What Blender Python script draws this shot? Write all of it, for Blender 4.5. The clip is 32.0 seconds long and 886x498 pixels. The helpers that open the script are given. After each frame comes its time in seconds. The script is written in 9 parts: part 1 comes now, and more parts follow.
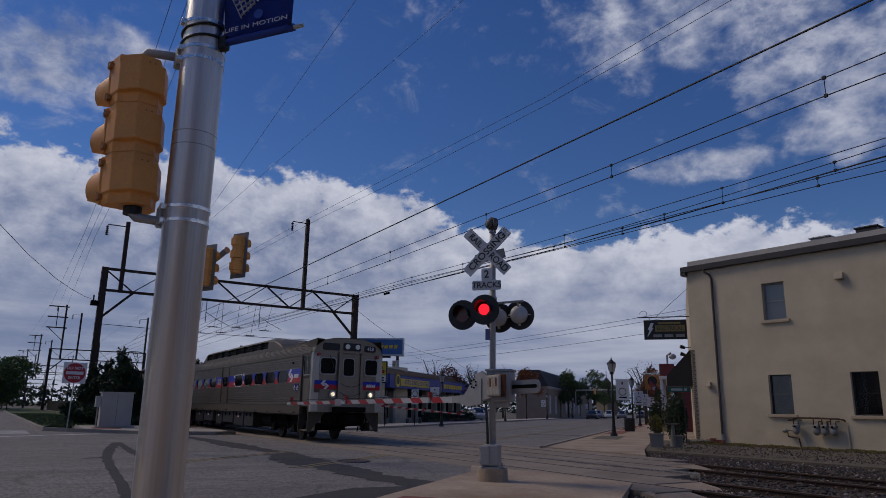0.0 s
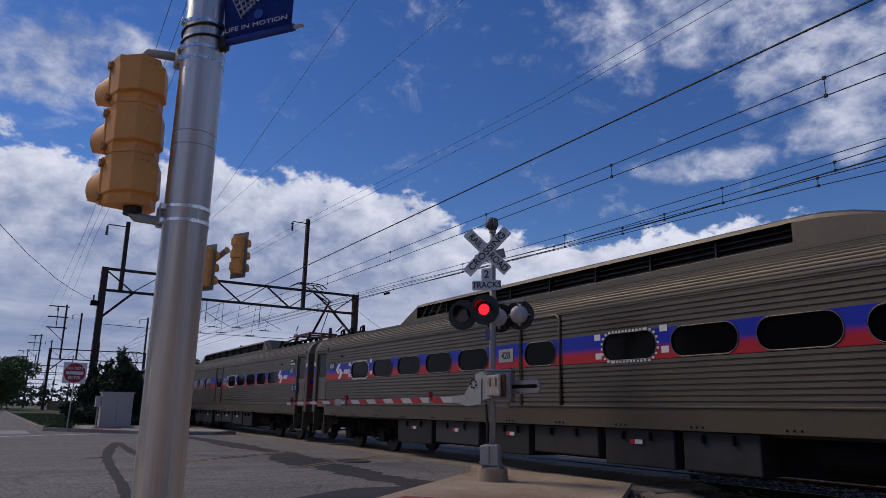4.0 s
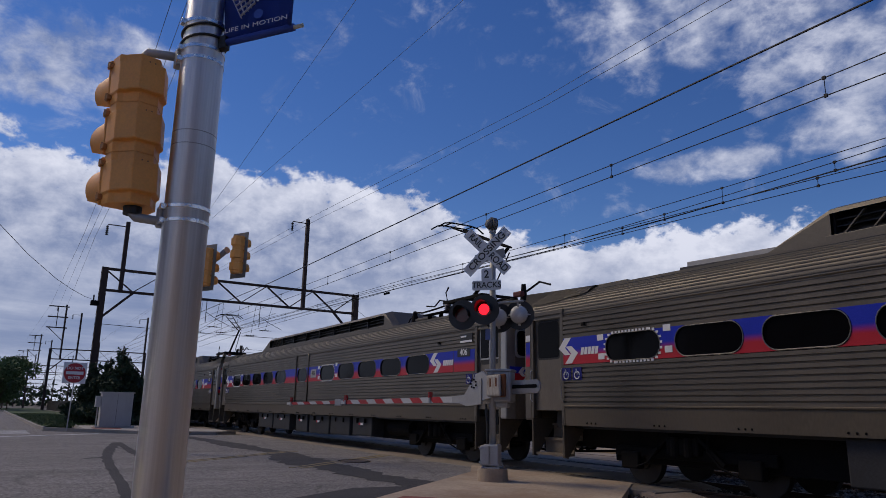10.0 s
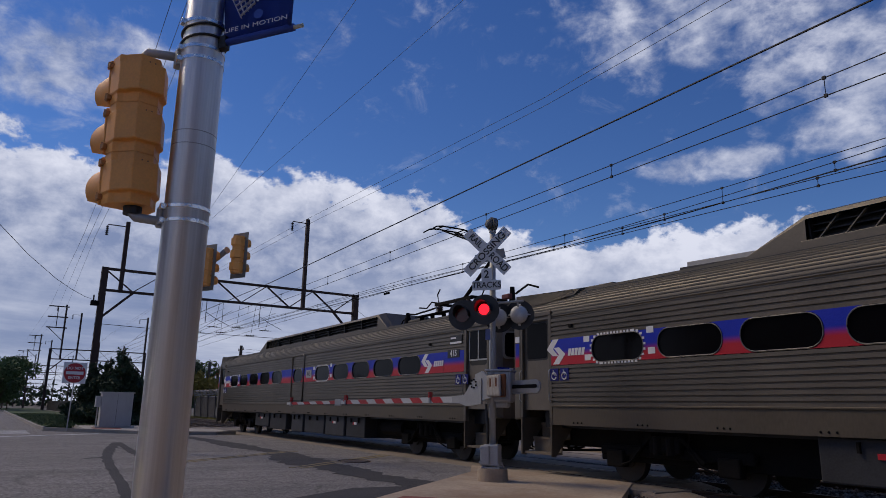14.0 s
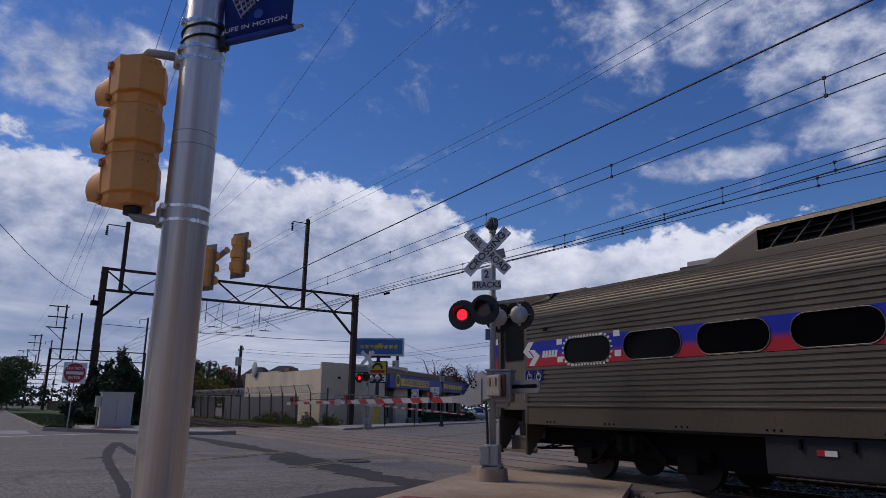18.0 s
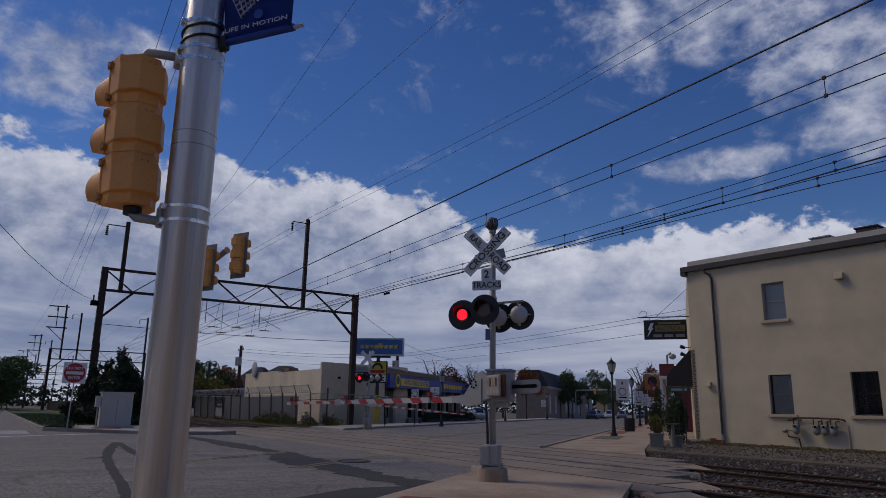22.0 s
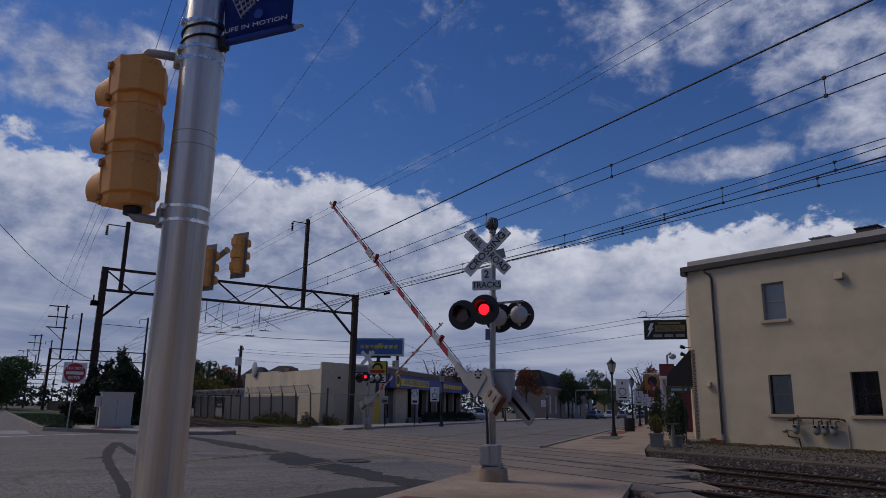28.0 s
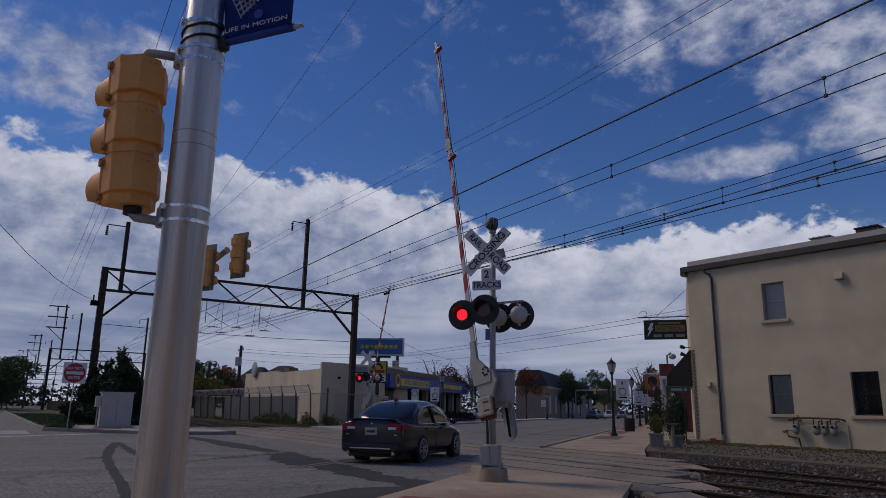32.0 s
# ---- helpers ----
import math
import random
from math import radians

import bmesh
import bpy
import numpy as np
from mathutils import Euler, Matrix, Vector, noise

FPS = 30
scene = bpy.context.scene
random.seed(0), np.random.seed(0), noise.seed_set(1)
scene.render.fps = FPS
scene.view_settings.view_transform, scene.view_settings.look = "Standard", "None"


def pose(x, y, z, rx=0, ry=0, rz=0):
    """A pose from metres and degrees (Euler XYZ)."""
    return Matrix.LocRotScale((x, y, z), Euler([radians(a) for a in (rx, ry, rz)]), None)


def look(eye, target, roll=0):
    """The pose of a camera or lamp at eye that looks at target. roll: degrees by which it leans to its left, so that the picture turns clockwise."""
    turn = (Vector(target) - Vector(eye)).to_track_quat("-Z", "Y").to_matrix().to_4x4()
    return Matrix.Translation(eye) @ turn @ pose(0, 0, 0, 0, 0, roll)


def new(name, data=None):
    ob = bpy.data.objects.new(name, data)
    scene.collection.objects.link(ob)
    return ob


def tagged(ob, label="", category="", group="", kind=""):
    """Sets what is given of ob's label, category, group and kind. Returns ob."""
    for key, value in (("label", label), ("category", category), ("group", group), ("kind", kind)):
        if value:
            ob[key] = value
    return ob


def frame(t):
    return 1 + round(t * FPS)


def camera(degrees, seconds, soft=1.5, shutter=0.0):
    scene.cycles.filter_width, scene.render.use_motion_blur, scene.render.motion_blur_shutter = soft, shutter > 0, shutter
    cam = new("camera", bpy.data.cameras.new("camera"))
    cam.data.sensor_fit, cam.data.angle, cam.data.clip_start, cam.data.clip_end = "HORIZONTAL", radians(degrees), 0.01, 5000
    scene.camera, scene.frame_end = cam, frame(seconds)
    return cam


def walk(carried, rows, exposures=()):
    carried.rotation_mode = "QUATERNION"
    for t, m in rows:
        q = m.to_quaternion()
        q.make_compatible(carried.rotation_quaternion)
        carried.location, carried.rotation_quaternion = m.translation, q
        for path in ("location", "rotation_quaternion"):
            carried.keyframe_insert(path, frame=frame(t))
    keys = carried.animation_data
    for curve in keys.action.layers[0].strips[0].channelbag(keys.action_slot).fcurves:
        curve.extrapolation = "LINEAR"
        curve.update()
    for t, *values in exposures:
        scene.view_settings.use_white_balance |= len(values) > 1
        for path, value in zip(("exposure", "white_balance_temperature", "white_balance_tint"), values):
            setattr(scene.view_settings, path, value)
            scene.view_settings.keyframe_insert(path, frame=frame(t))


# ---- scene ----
cam = camera(65.4, 32.0, 0.6)
EYE = (0.0, 0.0, 1.36)
AIM = Vector((-math.sin(radians(57.19)) * math.cos(radians(13.03)), math.cos(radians(57.19)) * math.cos(radians(13.03)), math.sin(radians(13.03))))
STAND = look(EYE, Vector(EYE) + AIM * 10, 0.97)
walk(cam, [(0, STAND), (32, STAND)], [(0, 0.06), (1.8, 0.06), (3.0, 0.30), (4.2, 0.46), (18.8, 0.46), (20.6, 0.10), (32, 0.10)])

# ---- light ----
SUN_AZ, SUN_EL = 215.0, 46.0      # degrees from +x towards +y, and above the horizon
world = bpy.data.worlds.new("sky")
scene.world = world
world.use_nodes = True
wn = world.node_tree.nodes
sky = wn.new("ShaderNodeTexSky")
sky.sky_type, sky.sun_disc = "NISHITA", False
sky.sun_elevation, sky.sun_rotation = radians(SUN_EL), radians(90 - SUN_AZ)
sky.air_density, sky.dust_density, sky.ozone_density = 1.0, 0.0, 5.0
deep = wn.new("ShaderNodeHueSaturation")
deep.inputs["Hue"].default_value, deep.inputs["Saturation"].default_value, deep.inputs["Value"].default_value = 0.515, 1.2, 1.2
world.node_tree.links.new(sky.outputs[0], deep.inputs["Color"])
world.node_tree.links.new(deep.outputs[0], wn["Background"].inputs[0])
wn["Background"].inputs[1].default_value = 0.05
sun = new("sun", bpy.data.lights.new("sun", "SUN"))
sun.data.energy, sun.data.angle, sun.data.color = 1.17, radians(22), (1.0, 0.82, 0.60)
sun_from = Vector((math.cos(radians(SUN_AZ)) * math.cos(radians(SUN_EL)), math.sin(radians(SUN_AZ)) * math.cos(radians(SUN_EL)), math.sin(radians(SUN_EL))))
sun.matrix_world = look(sun_from * 100, (0, 0, 0))

# ---- materials ----
MATS = {}


def mat(name, color, rough=0.6, metal=0.0, vary=0.15, scale=3.0, grain=40.0, bump=0.15, dirt=None, dirt_amount=0.0, spec=0.5, streak=1.0, per_object=0.0, bump_dist=0.02):
    """A surface with broad variation, fine grain, optional dirt blotches and relief."""
    if name in MATS:
        return MATS[name]
    m = bpy.data.materials.new(name)
    m.use_nodes = True
    nt = m.node_tree
    N, L = nt.nodes, nt.links
    b = N["Principled BSDF"]
    b.inputs["Roughness"].default_value, b.inputs["Metallic"].default_value = rough, metal
    b.inputs["Specular IOR Level"].default_value = spec
    tc = N.new("ShaderNodeTexCoord")
    mp = N.new("ShaderNodeMapping")
    mp.inputs["Scale"].default_value = (1, 1, streak)
    L.new(tc.outputs["Object"], mp.inputs[0])
    n1 = N.new("ShaderNodeTexNoise")
    n1.inputs["Scale"].default_value, n1.inputs["Detail"].default_value = scale, 5
    n2 = N.new("ShaderNodeTexNoise")
    n2.inputs["Scale"].default_value, n2.inputs["Detail"].default_value = grain, 3
    L.new(mp.outputs[0], n1.inputs[0]), L.new(mp.outputs[0], n2.inputs[0])
    add = N.new("ShaderNodeMath")
    add.operation = "ADD"
    L.new(n1.outputs[0], add.inputs[0]), L.new(n2.outputs[0], add.inputs[1])
    mr = N.new("ShaderNodeMapRange")
    mr.inputs[1].default_value, mr.inputs[2].default_value = 0.6, 1.4
    mr.inputs[3].default_value, mr.inputs[4].default_value = 1 - vary, 1 + vary
    L.new(add.outputs[0], mr.inputs[0])
    val = mr.outputs[0]
    if per_object:
        oi = N.new("ShaderNodeObjectInfo")
        m2 = N.new("ShaderNodeMapRange")
        m2.inputs[3].default_value, m2.inputs[4].default_value = 1 - per_object, 1 + per_object
        mul = N.new("ShaderNodeMath")
        mul.operation = "MULTIPLY"
        L.new(oi.outputs["Random"], m2.inputs[0]), L.new(m2.outputs[0], mul.inputs[0]), L.new(val, mul.inputs[1])
        val = mul.outputs[0]
    hsv = N.new("ShaderNodeHueSaturation")
    hsv.inputs["Color"].default_value = (*color, 1)
    L.new(val, hsv.inputs["Value"])
    col = hsv.outputs[0]
    if dirt:
        n3 = N.new("ShaderNodeTexNoise")
        n3.inputs["Scale"].default_value, n3.inputs["Detail"].default_value = scale * 0.6, 8
        n3.inputs["Roughness"].default_value = 0.65
        L.new(mp.outputs[0], n3.inputs[0])
        r3 = N.new("ShaderNodeMapRange")
        r3.inputs[1].default_value, r3.inputs[2].default_value = 0.48, 0.72
        r3.inputs[4].default_value = dirt_amount
        L.new(n3.outputs[0], r3.inputs[0])
        mx = N.new("ShaderNodeMix")
        mx.data_type = "RGBA"
        mx.inputs[7].default_value = (*dirt, 1)
        L.new(r3.outputs[0], mx.inputs[0]), L.new(col, mx.inputs[6])
        col = mx.outputs[2]
    L.new(col, b.inputs["Base Color"])
    if bump:
        bp = N.new("ShaderNodeBump")
        bp.inputs["Strength"].default_value, bp.inputs["Distance"].default_value = bump, bump_dist
        L.new(add.outputs[0], bp.inputs["Height"]), L.new(bp.outputs[0], b.inputs["Normal"])
    rr = N.new("ShaderNodeMapRange")
    rr.inputs[1].default_value, rr.inputs[2].default_value = 0.6, 1.4
    rr.inputs[3].default_value, rr.inputs[4].default_value = max(0.02, rough - 0.08), min(1, rough + 0.08)
    L.new(add.outputs[0], rr.inputs[0]), L.new(rr.outputs[0], b.inputs["Roughness"])
    MATS[name] = m
    return m


def glow(name, color, strength):
    m = bpy.data.materials.new(name)
    m.use_nodes = True
    b = m.node_tree.nodes["Principled BSDF"]
    b.inputs["Base Color"].default_value = (*color, 1)
    b.inputs["Emission Color"].default_value, b.inputs["Emission Strength"].default_value = (*color, 1), strength
    return m


def asphalt_material(name, color, speck, crack):
    """Worn asphalt: broad tone, wheel-worn streaks along the street, aggregate specks and hairline cracks."""
    m = mat(name, color, 0.88, vary=0.16, scale=0.35, grain=9, bump=0.0)
    N, L = m.node_tree.nodes, m.node_tree.links
    b = N["Principled BSDF"]
    base = b.inputs["Base Color"].links[0].from_socket
    tc = N.new("ShaderNodeTexCoord")
    mp = N.new("ShaderNodeMapping")
    mp.inputs["Rotation"].default_value = (0, 0, radians(-38.3))
    mp.inputs["Scale"].default_value = (1.6, 0.12, 1)
    L.new(tc.outputs["Object"], mp.inputs[0])
    streaks = N.new("ShaderNodeTexNoise")
    streaks.inputs["Scale"].default_value, streaks.inputs["Detail"].default_value = 1.0, 6
    L.new(mp.outputs[0], streaks.inputs[0])
    fine = N.new("ShaderNodeTexVoronoi")
    fine.inputs["Scale"].default_value = 38
    L.new(tc.outputs["Object"], fine.inputs[0])
    warp = N.new("ShaderNodeTexNoise")
    warp.inputs["Scale"].default_value, warp.inputs["Detail"].default_value = 1.5, 6
    L.new(tc.outputs["Object"], warp.inputs[0])
    wv = N.new("ShaderNodeVectorMath")
    wv.operation = "MULTIPLY_ADD"
    wv.inputs[1].default_value = (0.9, 0.9, 0.0)
    L.new(warp.outputs["Color"], wv.inputs[0]), L.new(tc.outputs["Object"], wv.inputs[2])
    cr = N.new("ShaderNodeTexVoronoi")
    cr.feature = "DISTANCE_TO_EDGE"
    cr.inputs["Scale"].default_value = 0.33
    L.new(wv.outputs[0], cr.inputs[0])

    def span(v, a, c, lo, hi):
        n = N.new("ShaderNodeMapRange")
        n.inputs[1].default_value, n.inputs[2].default_value, n.inputs[3].default_value, n.inputs[4].default_value = a, c, lo, hi
        L.new(v, n.inputs[0])
        return n.outputs[0]

    def times(p, q):
        n = N.new("ShaderNodeMath")
        n.operation = "MULTIPLY"
        L.new(p, n.inputs[0]), L.new(q, n.inputs[1])
        return n.outputs[0]

    f = times(times(span(streaks.outputs[0], 0.3, 0.7, 0.80, 1.2), span(fine.outputs["Color"], 0.0, 1.0, 1 - speck, 1 + speck)), span(cr.outputs[0], 0.0, 0.012, 1 - crack, 1.0))
    mx = N.new("ShaderNodeVectorMath")
    mx.operation = "SCALE"
    L.new(base, mx.inputs[0]), L.new(f, mx.inputs["Scale"])
    L.new(mx.outputs[0], b.inputs["Base Color"])
    bp = N.new("ShaderNodeBump")
    bp.inputs["Strength"].default_value, bp.inputs["Distance"].default_value = 0.7, 0.012
    L.new(fine.outputs["Distance"], bp.inputs["Height"]), L.new(bp.outputs[0], b.inputs["Normal"])
    return m


ASPHALT = asphalt_material("asphalt", (0.192, 0.180, 0.170), 0.7, 0.4)
PATCH = asphalt_material("asphalt_patch", (0.040, 0.039, 0.041), 0.35, 0.0)
CONCRETE = mat("concrete", (0.38, 0.305, 0.225), 0.88, vary=0.28, scale=0.8, grain=16, bump=0.3, dirt=(0.23, 0.135, 0.075), dirt_amount=0.9)
CONCRETE_PALE = mat("concrete_pale", (0.40, 0.37, 0.33), 0.85, vary=0.25, scale=1.1, grain=16, bump=0.25, dirt=(0.27, 0.24, 0.21), dirt_amount=0.5)
CROSSING = mat("crossing_panel", (0.255, 0.212, 0.165), 0.88, vary=0.3, scale=0.8, grain=14, bump=0.35, dirt=(0.13, 0.105, 0.08), dirt_amount=0.7, per_object=0.12)
GRASS = mat("grass_soil", (0.042, 0.078, 0.02), 0.95, vary=0.4, scale=1.5, grain=25, bump=0.6, dirt=(0.10, 0.08, 0.05), dirt_amount=0.5)
EARTH = mat("earth", (0.13, 0.115, 0.09), 0.95, vary=0.3, scale=0.3, grain=12, bump=0.4, dirt=(0.07, 0.09, 0.035), dirt_amount=0.7)
BALLAST = mat("ballast_bed", (0.085, 0.074, 0.063), 0.95, vary=0.5, scale=6, grain=28, bump=1.0, bump_dist=0.05)
STONE = mat("ballast_stone", (0.2, 0.18, 0.165), 0.9, vary=0.35, scale=9, grain=60, bump=0.3)
RAIL = mat("rusty_rail", (0.062, 0.036, 0.025), 0.75, 0.3, vary=0.3, scale=4, grain=50, bump=0.2)
RAILTOP = mat("rail_head", (0.16, 0.13, 0.11), 0.45, 0.7, vary=0.2)
BRICKRED = mat("red_brick", (0.26, 0.085, 0.06), 0.85, vary=0.3, scale=6, grain=50, bump=0.3, per_object=0.2)
STAINLESS = mat("dull_stainless", (0.148, 0.127, 0.100), 0.45, 0.6, vary=0.2, scale=0.7, grain=30, bump=0.06, dirt=(0.085, 0.072, 0.056), dirt_amount=0.65, streak=0.35)
SILLMAT = mat("grimy_steel", (0.105, 0.086, 0.062), 0.55, 0.5, vary=0.22, scale=0.8, grain=25, bump=0.08, dirt=(0.10, 0.085, 0.07), dirt_amount=0.6, streak=0.4)
ROOFMAT = mat("roof_steel", (0.140, 0.125, 0.102), 0.55, 0.6, vary=0.2, scale=0.6, grain=25, bump=0.08, dirt=(0.10, 0.09, 0.08), dirt_amount=0.6)
BRIGHTPOST = mat("bright_steel", (0.40, 0.385, 0.355), 0.42, 0.7, vary=0.15, scale=2, grain=30, bump=0.05)
DARKGLASS = mat("tinted_glass", (0.004, 0.004, 0.005), 0.12, 0.0, vary=0.1, bump=0.0, spec=0.06)
RUBBER = mat("black_rubber", (0.02, 0.02, 0.021), 0.7, vary=0.2)
# black steel, with the shade beneath the train put into the colour as well
UNDER = mat("underframe_shade_black", (0.0095, 0.0088, 0.0084), 0.9, 0.0, vary=0.3, scale=3, grain=30, bump=0.2, dirt=(0.017, 0.014, 0.011), dirt_amount=0.5, spec=0.12)
BLUE = mat("livery_blue", (0.014, 0.03, 0.42), 0.4, vary=0.1, spec=0.25)
RED = mat("livery_red", (0.44, 0.022, 0.035), 0.4, vary=0.12, spec=0.25)
WHITE = mat("white_vinyl", (0.72, 0.72, 0.72), 0.5, vary=0.05, dirt=(0.45, 0.44, 0.42), dirt_amount=0.3)
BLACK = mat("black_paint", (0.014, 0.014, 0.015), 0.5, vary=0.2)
MAROON = mat("pantograph_red", (0.11, 0.022, 0.02), 0.6, 0.2, vary=0.3)
STEELBROWN = mat("rusted_gantry_steel", (0.045, 0.030, 0.025), 0.8, 0.2, vary=0.35, scale=2, grain=30, bump=0.2)
GALV = mat("galvanised_steel", (0.37, 0.37, 0.365), 0.55, 0.3, vary=0.15, scale=3, grain=40, bump=0.08, dirt=(0.25, 0.23, 0.21), dirt_amount=0.4)
BRUSHED = mat("brushed_aluminium", (0.76, 0.765, 0.775), 0.45, 1.0, vary=0.16, scale=14, grain=60, bump=0.12, streak=0.02, bump_dist=0.012, dirt=(0.46, 0.44, 0.42), dirt_amount=0.35)
_t = BRUSHED.node_tree.nodes.new("ShaderNodeTangent")          # turned lengthwise of the shaft
_t.direction_type, _t.axis = "RADIAL", "Z"
BRUSHED.node_tree.links.new(_t.outputs[0], BRUSHED.node_tree.nodes["Principled BSDF"].inputs["Tangent"])
BRUSHED.node_tree.nodes["Principled BSDF"].inputs["Anisotropic"].default_value = 0.85
BRUSHED.node_tree.nodes["Principled BSDF"].inputs["Anisotropic Rotation"].default_value = 0.25
SIGNALYELLOW = mat("signal_yellow", (0.82, 0.37, 0.085), 0.5, vary=0.1, scale=4, grain=60, bump=0.05, dirt=(0.40, 0.20, 0.07), dirt_amount=0.3)
STUCCO = mat("beige_stucco", (0.545, 0.472, 0.345), 0.95, vary=0.2, scale=0.9, grain=75, bump=0.35, dirt=(0.43, 0.36, 0.255), dirt_amount=0.6, bump_dist=0.02)
CINDER = mat("painted_block", (0.66, 0.57, 0.43), 0.9, vary=0.2, scale=0.5, grain=10, streak=0.35, bump=0.3, dirt=(0.40, 0.33, 0.24), dirt_amount=0.5, per_object=0.06)
DARKTRIM = mat("dark_trim", (0.035, 0.03, 0.028), 0.5, vary=0.2)
LEAF = mat("leaf_green", (0.058, 0.098, 0.03), 0.8, vary=0.35, scale=1.2, grain=9, bump=0.3, per_object=0.2)
LEAFDARK = mat("leaf_evergreen", (0.026, 0.046, 0.02), 0.85, vary=0.4, scale=1.5, grain=10, bump=0.3, per_object=0.15)
LEAFRED = mat("leaf_rust", (0.20, 0.07, 0.028), 0.85, vary=0.35, scale=1.5, grain=10, per_object=0.2)
LEAFYEL = mat("leaf_yellowing", (0.16, 0.14, 0.025), 0.85, vary=0.35, scale=1.5, grain=10)
BARK = mat("bark", (0.08, 0.06, 0.045), 0.9, vary=0.3, scale=5, grain=40, bump=0.5)

# ---- mesh tools ----


def obj(name, bm, material, smooth=False):
    me = bpy.data.meshes.new(name)
    bm.to_mesh(me)
    bm.free()
    if smooth:
        for f in me.polygons:
            f.use_smooth = True
    for mt in (material if isinstance(material, (list, tuple)) else (material,)):
        me.materials.append(mt)
    return new(name, me)


def part(name, bm, material, parent, label="", smooth=False, at=None):
    ob = obj(name, bm, material, smooth)
    ob.parent = parent
    if at is not None:
        ob.matrix_basis = at
    return tagged(ob, label)


def thing(name, label, category, m=None, group="", kind=""):
    ob = new(name)
    ob.empty_display_size = 0.2
    if m is not None:
        ob.matrix_basis = m
    return tagged(ob, label, category, group, kind)


def box(x0, x1, y0, y1, z0, z1, bevel=0.0, bm=None):
    bm = bm or bmesh.new()
    vs = bmesh.ops.create_cube(bm, size=1)["verts"]
    for v in vs:
        v.co = ((x0 + x1) / 2 + v.co.x * (x1 - x0), (y0 + y1) / 2 + v.co.y * (y1 - y0), (z0 + z1) / 2 + v.co.z * (z1 - z0))
    if bevel:
        es = list({e for v in vs for e in v.link_edges})
        bmesh.ops.bevel(bm, geom=es, offset=bevel, segments=2, affect="EDGES", profile=0.5)
    return bm


def rod(a, b, r, r2=None, n=10, bm=None):
    """A round bar from a to b."""
    bm = bm or bmesh.new()
    a, b = Vector(a), Vector(b)
    vs = bmesh.ops.create_cone(bm, segments=n, radius1=r, radius2=r if r2 is None else r2, depth=(b - a).length, cap_ends=True)["verts"]
    q = (b - a).to_track_quat("Z", "Y").to_matrix().to_4x4()
    bmesh.ops.transform(bm, verts=vs, matrix=Matrix.Translation((a + b) / 2) @ q)
    return bm


def beam(a, b, w, h, bm=None):
    """A square bar from a to b, w across and h high."""
    bm = bm or bmesh.new()
    a, b = Vector(a), Vector(b)
    vs = bmesh.ops.create_cube(bm, size=1)["verts"]
    q = (b - a).to_track_quat("Z", "Y").to_matrix().to_4x4()
    bmesh.ops.transform(bm, verts=vs, matrix=Matrix.Translation((a + b) / 2) @ q @ Matrix.Diagonal((w, h, (b - a).length, 1)))
    return bm


def ball(c, r, sx=1, sy=1, sz=1, n=12, bm=None):
    bm = bm or bmesh.new()
    vs = bmesh.ops.create_uvsphere(bm, u_segments=n, v_segments=max(4, n // 2), radius=r)["verts"]
    for v in vs:
        v.co = (c[0] + v.co.x * sx, c[1] + v.co.y * sy, c[2] + v.co.z * sz)
    return bm


def tube(pts, r, n=8, bm=None):
    """A pipe through the points."""
    bm = bm or bmesh.new()
    pts = [Vector(p) for p in pts]
    rings = []
    for i, p in enumerate(pts):
        d = (pts[min(i + 1, len(pts) - 1)] - pts[max(i - 1, 0)]).normalized()
        q = d.to_track_quat("Z", "Y").to_matrix()
        rings.append([bm.verts.new(p + q @ Vector((r * math.cos(2 * math.pi * k / n), r * math.sin(2 * math.pi * k / n), 0))) for k in range(n)])
    for r0, r1 in zip(rings, rings[1:]):
        for k in range(n):
            bm.faces.new((r0[k], r0[(k + 1) % n], r1[(k + 1) % n], r1[k]))
    bm.faces.new(rings[0][::-1]), bm.faces.new(rings[-1])
    return bm


def slab(outline, z0, z1, bm=None):
    """A flat slab over an outline of (x, y)."""
    bm = bm or bmesh.new()
    lo = [bm.verts.new((x, y, z0)) for x, y in outline]
    hi = [bm.verts.new((x, y, z1)) for x, y in outline]
    bm.faces.new(hi), bm.faces.new(lo[::-1])
    for i in range(len(lo)):
        j = (i + 1) % len(lo)
        bm.faces.new((lo[i], lo[j], hi[j], hi[i]))
    bmesh.ops.recalc_face_normals(bm, faces=bm.faces[:])
    return bm


def plate(outline, y0, y1, bm=None):
    """A plate over an outline of (x, z), from y0 to y1."""
    bm = bm or bmesh.new()
    lo = [bm.verts.new((x, y0, z)) for x, z in outline]
    hi = [bm.verts.new((x, y1, z)) for x, z in outline]
    fs = [bm.faces.new(hi), bm.faces.new(lo[::-1])]
    for i in range(len(lo)):
        j = (i + 1) % len(lo)
        fs.append(bm.faces.new((lo[i], lo[j], hi[j], hi[i])))
    bmesh.ops.recalc_face_normals(bm, faces=fs)
    return bm


def sweep(profile, x0, x1, bm=None, closed=False, caps=False):
    """A profile of (y, z) drawn along x."""
    bm = bm or bmesh.new()
    a = [bm.verts.new((x0, y, z)) for y, z in profile]
    b = [bm.verts.new((x1, y, z)) for y, z in profile]
    n = len(profile)
    for i in range(n if closed else n - 1):
        j = (i + 1) % n
        bm.faces.new((a[i], a[j], b[j], b[i]))
    if caps:
        bm.faces.new(a), bm.faces.new(b[::-1])
    return bm


